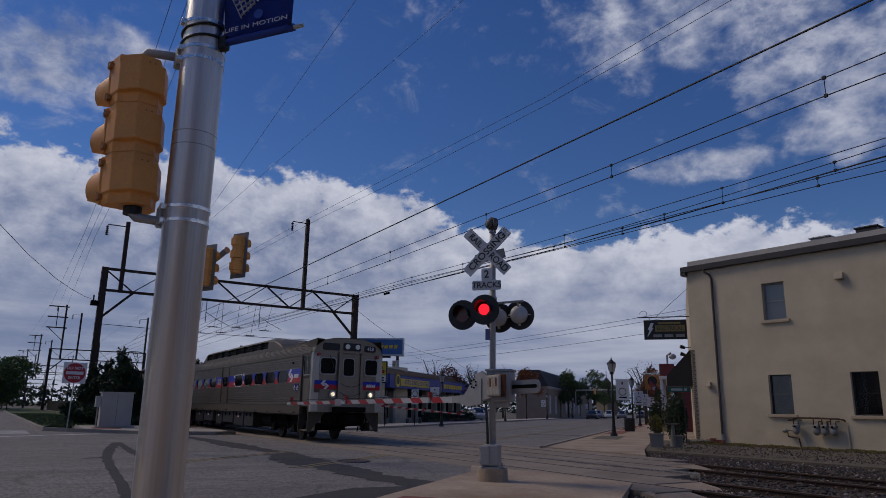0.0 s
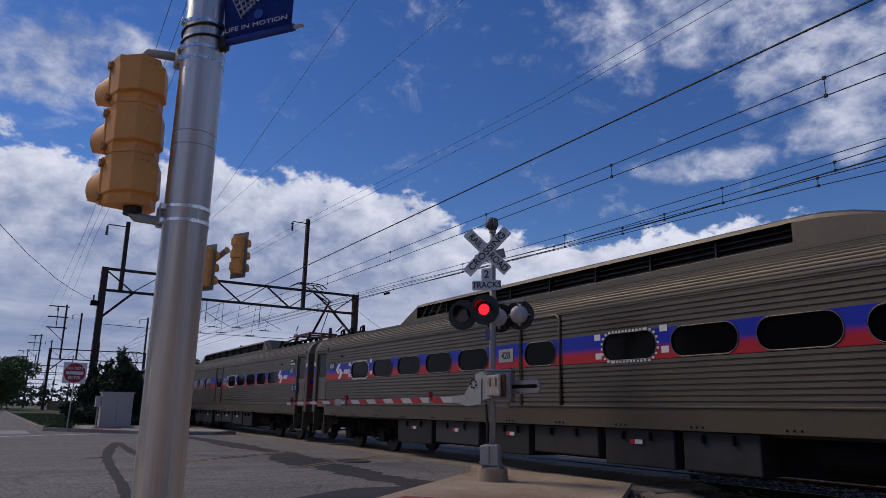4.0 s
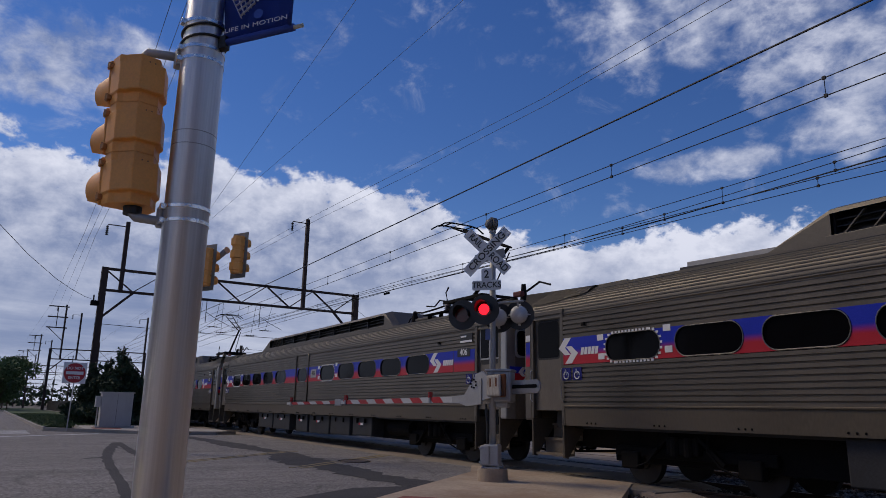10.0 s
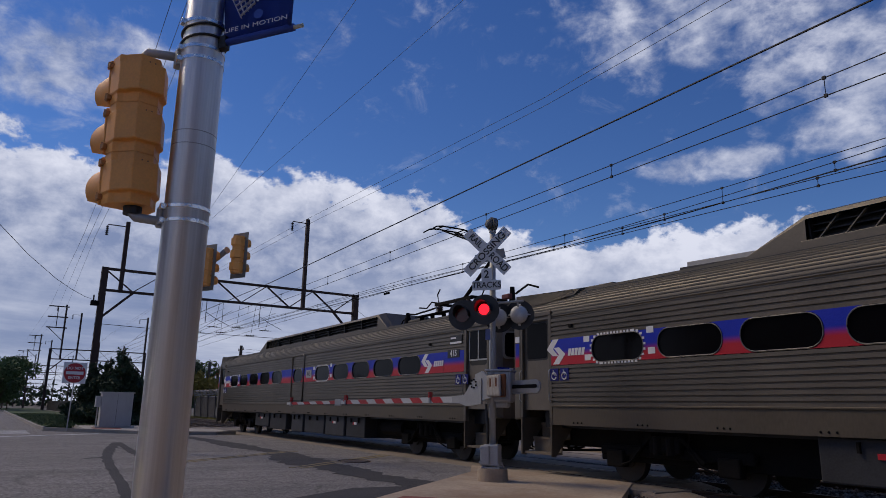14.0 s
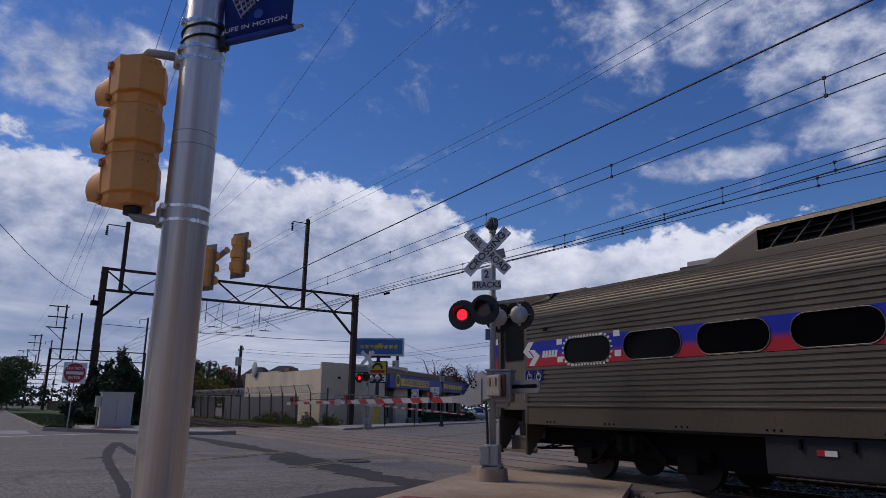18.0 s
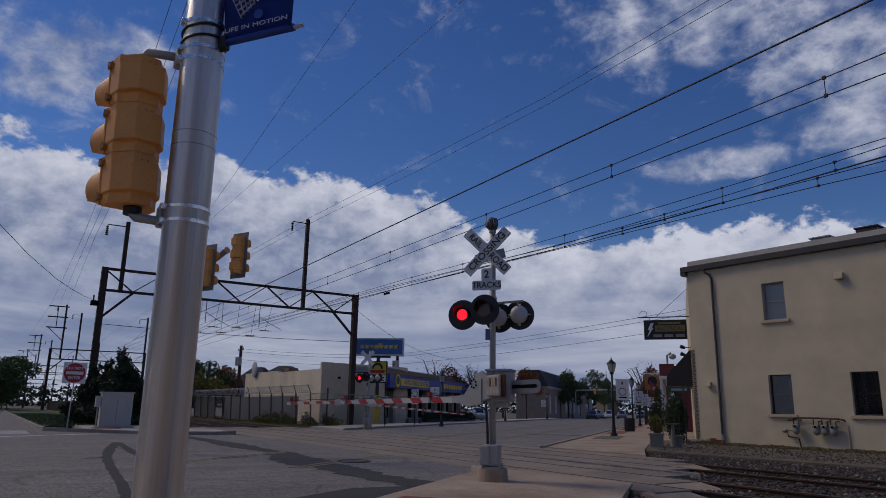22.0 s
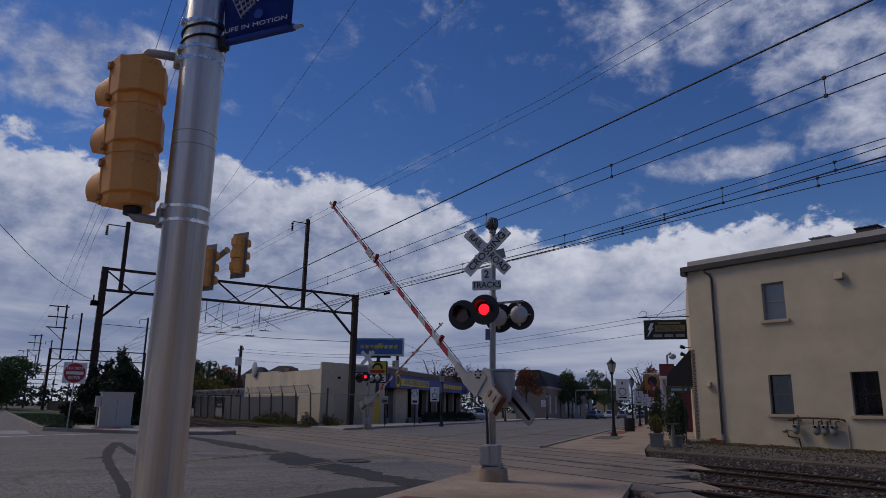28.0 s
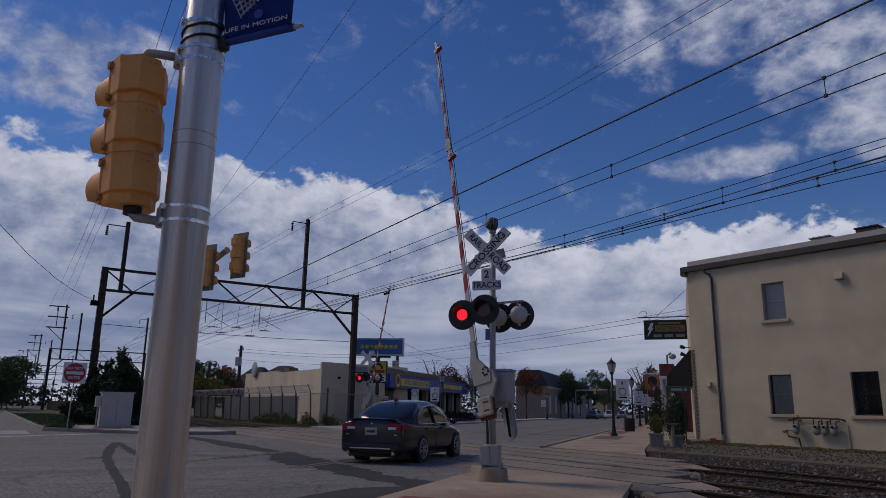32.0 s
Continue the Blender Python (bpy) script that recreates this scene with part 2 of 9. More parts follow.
def round_rect(x0, x1, z0, z1, r, n=5):
    out = []
    for cx, cz, a0 in ((x1 - r, z1 - r, 0), (x0 + r, z1 - r, 90), (x0 + r, z0 + r, 180), (x1 - r, z0 + r, 270)):
        for k in range(n):
            a = radians(a0 + 90 * k / (n - 1))
            out.append((cx + r * math.cos(a), cz + r * math.sin(a)))
    return out


def lettering(body, size, parent, material, m, label="", depth=0.002, squeeze=1.0, name="lettering", bold=0.012):
    """Words as a mesh, centred at the pose m, lying in its xy plane."""
    cu = bpy.data.curves.new(name, "FONT")
    cu.body, cu.size, cu.align_x, cu.align_y, cu.extrude = body, size, "CENTER", "CENTER", depth
    cu.offset = bold * size
    tmp = bpy.data.objects.new(name, cu)
    scene.collection.objects.link(tmp)
    me = bpy.data.meshes.new_from_object(tmp.evaluated_get(bpy.context.evaluated_depsgraph_get()))
    bpy.data.objects.remove(tmp)
    bpy.data.curves.remove(cu)
    me.transform(Matrix.Diagonal((squeeze, 1, 1, 1)))
    me.materials.clear()
    me.materials.append(material)
    me.name = name
    ob = new(name, me)
    ob.parent, ob.matrix_basis = parent, m
    return tagged(ob, label)


FACE = pose(0, 0, 0, 90, 0, 0)          # turns a text to stand upright, read from -y

# street axes: U along the street away from the camera, S across it to its right
U = Vector((-0.6198, 0.7848, 0))
S = Vector((0.7848, 0.6198, 0))


def st(s, u, z=0.0):
    return Vector((0, 0, z)) + S * s + U * u


def st2(s, u):
    v = st(s, u)
    return (v.x, v.y)


STREET = Matrix(((S.x, U.x, 0, 0), (S.y, U.y, 0, 0), (0, 0, 1, 0), (0, 0, 0, 1)))   # local x = S, y = U


def street_pose(s, u, z=0.0, rz=0.0):
    return Matrix.Translation(st(s, u, z)) @ STREET.to_3x3().to_4x4() @ pose(0, 0, 0, 0, 0, rz)

# ---- ground, roads and tracks ----
tagged(obj("ground", slab([(-2500, -1500), (1500, -1500), (1500, 2500), (-2500, 2500)], -0.6, -0.19), EARTH), "dry earth and thin grass round the crossing", "ground", kind="structure")

CURB_L, CURB_R = -19.6, -4.6          # street edges across S
road_outline = [st2(CURB_R, -60), st2(CURB_R, 420), st2(CURB_L, 420), st2(CURB_L, 30), st2(-20.8, 28.2), st2(-23.2, 26.6), (-39.5, 2.6), (-300, 2.6), (-300, -8), (-44, -8), (-30, -14), st2(CURB_L, -60)]
tagged(obj("road", slab(road_outline, -0.5, -0.012), ASPHALT), "grey worn asphalt street crossing the railway", "road", kind="structure")

# dark asphalt patches, sealed cracks and one shadow painted as a streak


def ragged(centre, width, rnd, z):
    """A patch along a centre line, with uneven edges."""
    bm = bmesh.new()
    pts = []
    for i in range(len(centre) - 1):
        a, b = Vector((*centre[i], 0)), Vector((*centre[i + 1], 0))
        k = max(2, int((b - a).length / 0.25))
        pts += [a.lerp(b, j / k) for j in range(k)]
    pts.append(Vector((*centre[-1], 0)))
    left, right = [], []
    for i, p in enumerate(pts):
        d = (pts[min(i + 1, len(pts) - 1)] - pts[max(i - 1, 0)]).normalized()
        nrm = Vector((-d.y, d.x, 0))
        f = i / (len(pts) - 1) * (len(width) - 1)
        w = width[int(f)] + (width[min(int(f) + 1, len(width) - 1)] - width[int(f)]) * (f - int(f))
        left.append(bm.verts.new(p + nrm * w * (0.5 + rnd.uniform(-0.12, 0.12)) + Vector((0, 0, z))))
        right.append(bm.verts.new(p - nrm * w * (0.5 + rnd.uniform(-0.12, 0.12)) + Vector((0, 0, z))))
    for i in range(len(pts) - 1):
        bm.faces.new((right[i], right[i + 1], left[i + 1], left[i]))
    bmesh.ops.recalc_face_normals(bm, faces=bm.faces[:])
    for f in bm.faces:
        if f.normal.z < 0:
            f.normal_flip()
    return bm


RND = random.Random(7)
tagged(obj("asphalt_patch", ragged([(-32.2, 7.6), (-27.0, 7.65), (-23.4, 7.55), (-20.9, 7.75), (-18.4, 7.2), (-16.5, 6.95), (-15.2, 7.1), (-13.4, 6.85), (-12.2, 6.95), (-11.1, 7.15)], [0.5, 0.75, 0.8, 1.1, 0.75, 0.8, 1.3, 1.3, 0.9, 0.9], RND, -0.006), PATCH), "dark ragged asphalt patch across the street", "road patch", kind="structure")
tagged(obj("asphalt_patch", slab([(-10.6, 4.2), (-11.45, 5.6), (-11.3, 6.6), (-11.2, 7.35), (-9.9, 6.1), (-8.3, 3.7), (-9.3, 3.2)], -0.05, -0.008), PATCH), "dark square asphalt patch by the kerb", "road patch", kind="structure")
tagged(obj("sealed_crack", ragged([(-27.6, 4.15), (-24.0, 3.45), (-20.3, 2.85), (-16.8, 2.50), (-13.7, 2.22), (-11.7, 2.0), (-9.0, 1.75)], [0.32, 0.30, 0.26, 0.22, 0.2, 0.18, 0.18], RND, -0.007), PATCH), "black sealed crack in the asphalt", "road patch", kind="structure")
tagged(obj("sealed_crack", ragged([(-27.8, 4.2), (-25.4, 4.05), (-23.5, 3.9), (-20.9, 3.72), (-18.5, 3.5)], [0.32, 0.26, 0.26, 0.22, 0.2], RND, -0.0065), PATCH), "black sealed crack in the asphalt", "road patch", kind="structure")
tagged(obj("sealed_crack", ragged([(-20.3, 2.85), (-20.2, 2.55), (-20.0, 2.3)], [0.3, 0.25, 0.1], RND, -0.0075), PATCH), "black sealed crack in the asphalt", "road patch", kind="structure")
# the street lamp's shadow on the lane, painted in the patch colour
tagged(obj("sealed_crack", ragged([st2(-8.6, 40.5), st2(-6.5, 41.2), st2(-5.2, 41.0)], [0.9, 0.7, 0.5], RND, -0.007), PATCH), "dark streak across the lane, a shadow painted on the asphalt", "road patch", kind="structure")
YELLOWPAINT = mat("worn_yellow_paint", (0.24, 0.185, 0.085), 0.85, vary=0.4, scale=2.2, grain=22, dirt=(0.17, 0.162, 0.155), dirt_amount=1.0)
WHITEPAINT = mat("worn_white_paint", (0.5, 0.5, 0.5), 0.8, vary=0.3, scale=3, grain=30, dirt=(0.17, 0.165, 0.16), dirt_amount=0.9)
for s in (-8.3, -8.55, -11.5, -11.75):
    for u0, u1 in ((14.5, 19.8), (31.5, 160)):
        tagged(obj("lane_line", slab([st2(s - 0.055, u0), st2(s + 0.055, u0), st2(s + 0.055, u1), st2(s - 0.055, u1)], -0.02, -0.004), YELLOWPAINT), "worn yellow lane line", "road marking", "lane lines", "structure")
for k in range(4):
    x = -36.5 - k * 1.1
    tagged(obj("crosswalk_bar", slab([(x, -3.5 + 0.4 * k), (x + 0.5, -3.5 + 0.4 * k), (x + 0.2, 1.9), (x - 0.3, 1.9)], -0.02, -0.005), WHITEPAINT), "worn white crosswalk bar", "road marking", "crosswalk bars", "structure")
tagged(obj("stop_line", slab([(-33.4, 0.6), (-32.9, 0.6), (-35.6, 4.6), (-36.1, 4.6)], -0.02, -0.005), WHITEPAINT), "worn white stop line", "road marking", kind="structure")

# manhole
mh = thing("manhole_cover", "round dark iron manhole cover in the asphalt", "manhole", Matrix.Translation((-16.9, 8.25, -0.012)))
part("cover", rod((0, 0, -0.05), (0, 0, 0.014), 0.36, n=28), mat("cast_iron", (0.10, 0.075, 0.06), 0.6, 0.4, vary=0.3), mh)
part("ring", tube([(0.42 * math.cos(a), 0.42 * math.sin(a), 0.0) for a in [i * math.pi / 12 for i in range(25)]], 0.03, 6), mat("cast_iron", (0, 0, 0)), mh)

# pavements
PAVE_Z = 0.05


def pavement(name, outline, z, material, label):
    return tagged(obj(name, slab(outline, -0.5, z), material), label, "pavement", kind="structure")


def cap(y):
    """Where the pavement's right edge meets the given distance from the camera across the tracks."""
    return st2(-1.05, (y - (-1.05) * S.y) / U.y)


def at_y(s, y):
    return st2(s, (y - s * S.y) / U.y)


pavement("pavement", [st2(-4.5, -20), at_y(-4.5, 9.2), at_y(-5.0, 10.3), at_y(-1.0, 10.75), st2(-1.0, -20)], PAVE_Z - 0.03, CONCRETE, "stained concrete pavement at the crossing mast")
pavement("pavement_beyond", [at_y(-4.7, 18.0), st2(-5.0, 26.5), st2(-5.05, 200), st2(0.7, 200), st2(0.7, 37.0), st2(-1.5, 37.0), st2(-1.4, 27.3), at_y(-1.2, 18.1)], 0.02, CONCRETE, "stained concrete pavement along the shops")
pavement("pavement_far_side", [at_y(-19.7, 18.6), st2(-19.7, 180), st2(-23.6, 180), at_y(-23.6, 18.6)], 0.06, CONCRETE_PALE, "concrete pavement across the street")
pavement("pavement_corner", [at_y(-20.8, 10.4), st2(-20.9, 28.3), st2(-23.4, 26.7), (-38.6, 4.4), (-47.5, 4.6), (-47.5, 7.2), (-42.0, 8.6), (-38.5, 10.5)], 0.10, CONCRETE_PALE, "pale concrete corner pavement with a low kerb")
tagged(obj("paving_strip", slab([(-41.5, 4.9), (-39.4, 4.8), (-38.6, 6.0), (-40.8, 6.2)], 0.09, 0.104), BRICKRED), "red brick warning strip in the pavement", "paving", kind="structure")
tagged(obj("paving_strip", slab([st2(-4.2, 9.0), st2(-4.2, 10.6), st2(-1.6, 10.6), st2(-1.6, 9.0)], 0.0, PAVE_Z - 0.025), BRICKRED), "red brick band in the pavement", "paving", kind="structure")
tagged(obj("paving_strip", slab([st2(-4.4, 36.2), st2(-4.4, 41.2), st2(-3.1, 41.2), st2(-3.1, 36.2)], 0.0, 0.025), EARTH), "bare brown tree pit beside the kerb", "paving", kind="structure")
for u0 in (45, 55, 66, 78, 92):
    tagged(obj("paving_strip", slab([st2(-4.7, u0), st2(-4.7, u0 + 7), st2(-3.6, u0 + 7), st2(-3.6, u0)], 0.0, 0.025), BRICKRED), "red brick band along the kerb", "paving", kind="structure")
# kerbs
KERB = mat("kerb_stone", (0.30, 0.275, 0.24), 0.85, vary=0.18, scale=2, grain=40, bump=0.25, dirt=(0.22, 0.2, 0.18), dirt_amount=0.5)


def kerb(points, z, label="pale concrete kerb", w=0.15):
    bm = bmesh.new()
    for a, b in zip(points, points[1:]):
        a, b = Vector((*a, 0)), Vector((*b, 0))
        d = (b - a).normalized()
        nrm = Vector((-d.y, d.x, 0)) * w / 2
        slab([(a + nrm).to_2d(), (b + nrm).to_2d(), (b - nrm).to_2d(), (a - nrm).to_2d()], -0.3, z, bm)
    return tagged(obj("kerb", bm, KERB), label, "kerb", kind="structure")


kerb([at_y(-5.0, 18.0), st2(-5.05, 26.5), st2(-5.1, 200)], 0.07)
kerb([at_y(-19.6, 18.8), st2(-19.6, 180)], 0.11)
kerb([at_y(-20.8, 10.5), st2(-20.8, 28.3), st2(-23.3, 26.55), (-39.2, 3.6), (-40.6, 2.75), (-44, 2.6), (-120, 2.6)], 0.14)

# grass strip behind the left kerb
tagged(obj("grass_strip", slab([(-44, 2.7), (-47.4, 4.5), (-47.6, 8.4), (-160, 8.4), (-160, 2.7)], -0.4, 0.10), GRASS), "mown green grass strip beside the road", "grass", kind="structure")

# ---- tracks ----
Y_NEAR, Y_FAR = 11.95, 15.95
LINE = Matrix.Translation((-15, Y_NEAR, 0)) @ pose(0, 0, 0, 0, 0, -1.375) @ Matrix.Translation((15, -Y_NEAR, 0))      # the railway runs a little askew to x
X_PANEL_R = {Y_NEAR: -9.6, Y_FAR: -12.8}
bed = bmesh.new()
slab([(-9.0, 9.0), (60, 9.0), (60, 20.6), (-17.2, 20.6)], -0.5, -0.13, bed)
slab([(-400, 9.3), (-38.6, 9.3), (-43.5, 18.4), (-400, 18.4)], -0.5, -0.12, bed)
tagged(obj("ballast_bed", bed, BALLAST), "grey-brown ballast under the tracks", "ballast", kind="structure").matrix_basis = LINE

rail_profile = [(-0.07, -0.16), (0.07, -0.16), (0.065, -0.145), (0.01, -0.125), (0.009, -0.045), (0.036, -0.03), (0.036, -0.004), (0.028, 0.0), (-0.028, 0.0), (-0.036, -0.004), (-0.036, -0.03), (-0.009, -0.045), (-0.01, -0.125), (-0.065, -0.145)]
for yc in (Y_NEAR, Y_FAR):
    tr = thing("railway_track", "rusty steel rails on timber ties in ballast", "railway track", LINE, "tracks", "structure")
    for sy in (-0.7525, 0.7525):
        prof = [(yc + sy + y, z) for y, z in rail_profile]
        r = part("rail", sweep(prof, -400, 60, closed=True), RAIL, tr)
        part("rail_head", box(-400, 60, yc + sy - 0.024, yc + sy + 0.024, -0.001, 0.002), RAILTOP, r)
    tie = box(-0.11, 0.11, -1.3, 1.3, -0.2, -0.105, 0.01)
    me = bpy.data.meshes.new("tie")
    tie.to_mesh(me)
    tie.free()
    me.materials.append(mat("timber_tie", (0.075, 0.058, 0.045), 0.9, vary=0.35, scale=4, grain=40, bump=0.4, per_object=0.25))
    for k in range(150):
        x = 12 - 0.55 * k if k < 45 else -44 - 0.55 * (k - 45)
        if x < 60 and (x > X_PANEL_R[yc] + 0.2 or x < -43):
            t = new("tie", me)
            t.parent = tr
            t.matrix_basis = pose(x + RND.uniform(-0.03, 0.03), yc, RND.uniform(-0.008, 0.006), 0, 0, RND.uniform(-1, 1))

# crossing panels between and beside the rails
for yc in (Y_NEAR, Y_FAR):
    for y0, y1, name in ((yc - 1.75, yc - 0.80, "outer"), (yc - 0.69, yc + 0.69, "inner"), (yc + 0.80, yc + 1.75, "outer")):
        ym = (y0 + y1) / 2
        x_hi = -9.6 + (yc - Y_NEAR) * -0.83 + (ym - yc) * -0.83
        k = 0
        x = x_hi
        while x > -44 + (18 - ym) * -0.0:
            ln = 2.35
            tagged(obj("crossing_panel", box(x - ln, x - 0.02, y0, y1, -0.2, -0.004, 0.012), CROSSING), "grey concrete crossing panel between the rails", "crossing panel", "crossing panels", "structure").matrix_basis = LINE
            x -= ln
# tapered concrete ends beside the near rails
for x, y0, y1 in ((-9.4, 11.28, 12.62), (-12.75, 15.3, 16.6), (-8.6, 9.95, 11.12)):
    bm = slab([(x - 0.1, y0 + 0.05), (x + 0.9, y0 + 0.1), (x + 0.9, y1 - 0.1), (x - 0.1, y1 - 0.05)], -0.2, -0.006)
    for v in bm.verts:
        if v.co.x > x + 0.5 and v.co.z > -0.1:
            v.co.z = -0.15
    tagged(obj("crossing_ramp", bm, CONCRETE), "sloped concrete end block between the rails", "crossing panel", kind="structure").matrix_basis = LINE
tagged(obj("median_fill", slab([at_y(0.3, 14.0), at_y(0.3, 14.3), at_y(-23, 14.3), at_y(-23, 14.0)], -0.4, -0.006), ASPHALT), "asphalt strip between the tracks", "road", kind="structure")

# ---- train ----
CAR_BACK = (0, 27.17, 54.56, 82.05)      # how far each car stands behind the first
SIDE = 1.53


def corrugated(z0, z1, y, pitch=0.098, depth=0.032):
    """The (y, z) line of a fluted side, from z0 up to z1."""
    out, z = [], z0
    while z < z1 - pitch * 0.5:
        out += [(y, z), (y, z + pitch * 0.66), (y + depth, z + pitch * 0.70), (y + depth, z + pitch * 0.96)]
        z += pitch
    out.append((y, z1))
    return out


def roof_line(n=18):
    """Half of the roof, from the eaves to the crown, as (y, z)."""
    out = []
    for i in range(n + 1):
        a = radians(90 * i / n)
        y = -(SIDE - 0.02) * math.cos(a) ** 0.62
        out.append((y, 3.36 + 0.73 * math.sin(a) ** 0.9))
    return out


# windows along the side, from front to rear, and the ends of the body: first car, then the others
SIDE_A = [-2.79 - 1.715 * k for k in range(5)] + [-12.46] + [-15.01 - 1.715 * k for k in range(5)]
SIDE_B = [-3.95 - 1.705 * k for k in range(4)] + [-10.79, -13.58] + [-16.1 - 1.725 * k for k in range(5)]


def arrow_logo(x, z, h, w):
    """Two interlocking angled bars, as a plain shape; x grows to the right."""
    bar = ((0.33, 0.5), (0.66, 0.5), (0.34, 0.12), (0.62, -0.17), (0.33, -0.17), (0.0, 0.11))
    a = plate([(x + w * u, z + h * v) for u, v in bar], -0.004, 0.0)
    plate([(x + w * (1 - u), z - h * v) for u, v in bar], -0.004, 0.0, a)
    return a


def name_blocks(x, z, w, h, y):
    """Five slanted blocks where the operator's name stands."""
    bm = bmesh.new()
    for k in range(5):
        x0, x1, sl = x + w * k / 5, x + w * (k + 0.78) / 5, h * 0.22
        plate([(x0, z - h / 2), (x1, z - h / 2), (x1 + sl, z + h / 2), (x0 + sl, z + h / 2)], y - 0.005, y, bm)
    return bm


def stripe_material():
    """Livery band: blue above, red below, with a soft change between."""
    m = mat("livery_band", (0.014, 0.03, 0.40), 0.4, vary=0.1, spec=0.25)
    N, L = m.node_tree.nodes, m.node_tree.links
    b = N["Principled BSDF"]
    blue = b.inputs["Base Color"].links[0].from_socket
    sep, tc = N.new("ShaderNodeSeparateXYZ"), N.new("ShaderNodeTexCoord")
    L.new(tc.outputs["Object"], sep.inputs[0])
    r = N.new("ShaderNodeMapRange")
    r.interpolation_type = "SMOOTHSTEP"
    r.inputs[1].default_value, r.inputs[2].default_value = 2.47, 2.64
    L.new(sep.outputs[2], r.inputs[0])
    mx = N.new("ShaderNodeMix")
    mx.data_type = "RGBA"
    mx.inputs[6].default_value = (0.44, 0.022, 0.035, 1)
    L.new(r.outputs[0], mx.inputs[0]), L.new(blue, mx.inputs[7]), L.new(mx.outputs[2], b.inputs["Base Color"])
    return m


STRIPE = stripe_material()
TRAIN_WHEELS = []
ENDSTEEL = mat("end_wall_steel", (0.24, 0.21, 0.172), 0.45, 0.5, vary=0.2, scale=1.2, grain=30, bump=0.06, dirt=(0.13, 0.11, 0.085), dirt_amount=0.6, streak=0.4)
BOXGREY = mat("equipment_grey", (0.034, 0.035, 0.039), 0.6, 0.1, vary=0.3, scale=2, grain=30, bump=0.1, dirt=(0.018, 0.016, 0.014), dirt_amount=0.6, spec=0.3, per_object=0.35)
STEPDARK = mat("stair_cheek_steel", (0.075, 0.062, 0.046), 0.7, 0.2, vary=0.25, scale=2, grain=25, bump=0.1, dirt=(0.04, 0.033, 0.026), dirt_amount=0.6)
DOORSTEEL = mat("door_steel", (0.175, 0.150, 0.120), 0.5, 0.5, vary=0.2, scale=1.2, grain=30, bump=0.05, dirt=(0.10, 0.085, 0.068), dirt_amount=0.6, streak=0.35)
GASKET = mat("window_gasket", (0.16, 0.155, 0.145), 0.5, 0.3, vary=0.2)


def bogie(parent, x):
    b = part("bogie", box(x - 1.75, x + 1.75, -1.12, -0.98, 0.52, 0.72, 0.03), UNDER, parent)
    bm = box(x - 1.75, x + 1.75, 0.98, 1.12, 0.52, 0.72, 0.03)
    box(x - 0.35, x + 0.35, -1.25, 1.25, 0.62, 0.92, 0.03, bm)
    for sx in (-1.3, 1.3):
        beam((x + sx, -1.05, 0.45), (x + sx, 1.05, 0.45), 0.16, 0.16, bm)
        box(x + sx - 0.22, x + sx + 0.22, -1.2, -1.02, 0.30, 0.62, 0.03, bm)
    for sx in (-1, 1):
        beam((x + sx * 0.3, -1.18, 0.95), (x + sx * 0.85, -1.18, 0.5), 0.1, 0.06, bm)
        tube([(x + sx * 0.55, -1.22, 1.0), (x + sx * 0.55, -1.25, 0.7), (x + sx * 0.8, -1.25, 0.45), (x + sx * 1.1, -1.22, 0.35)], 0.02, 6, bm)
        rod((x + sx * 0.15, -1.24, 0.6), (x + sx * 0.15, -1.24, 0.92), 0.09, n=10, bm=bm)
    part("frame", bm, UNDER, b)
    for sx in (-1.3, 1.3):
        for sy in (-0.72, 0.72):
            w = rod((0, -0.07, 0), (0, 0.07, 0), 0.44, n=28)
            rod((0, -0.1 * (1 if sy < 0 else -1), 0), (0, 0, 0), 0.17, n=16, bm=w)
            for k in range(6):
                q = k * math.pi / 3
                o = -0.085 if sy < 0 else 0.085
                rod((0.12 * math.cos(q), o * 0.9, 0.12 * math.sin(q)), (0.12 * math.cos(q), o * 1.25, 0.12 * math.sin(q)), 0.018, n=6, bm=w)
            c = Vector((x + sx, sy, 0.44))
            wh_ = part("wheel", w, mat("wheel_steel", (0.03, 0.025, 0.022), 0.6, 0.3, vary=0.25, scale=5), b, at=Matrix.Translation(c))
            TRAIN_WHEELS.append((wh_, c))


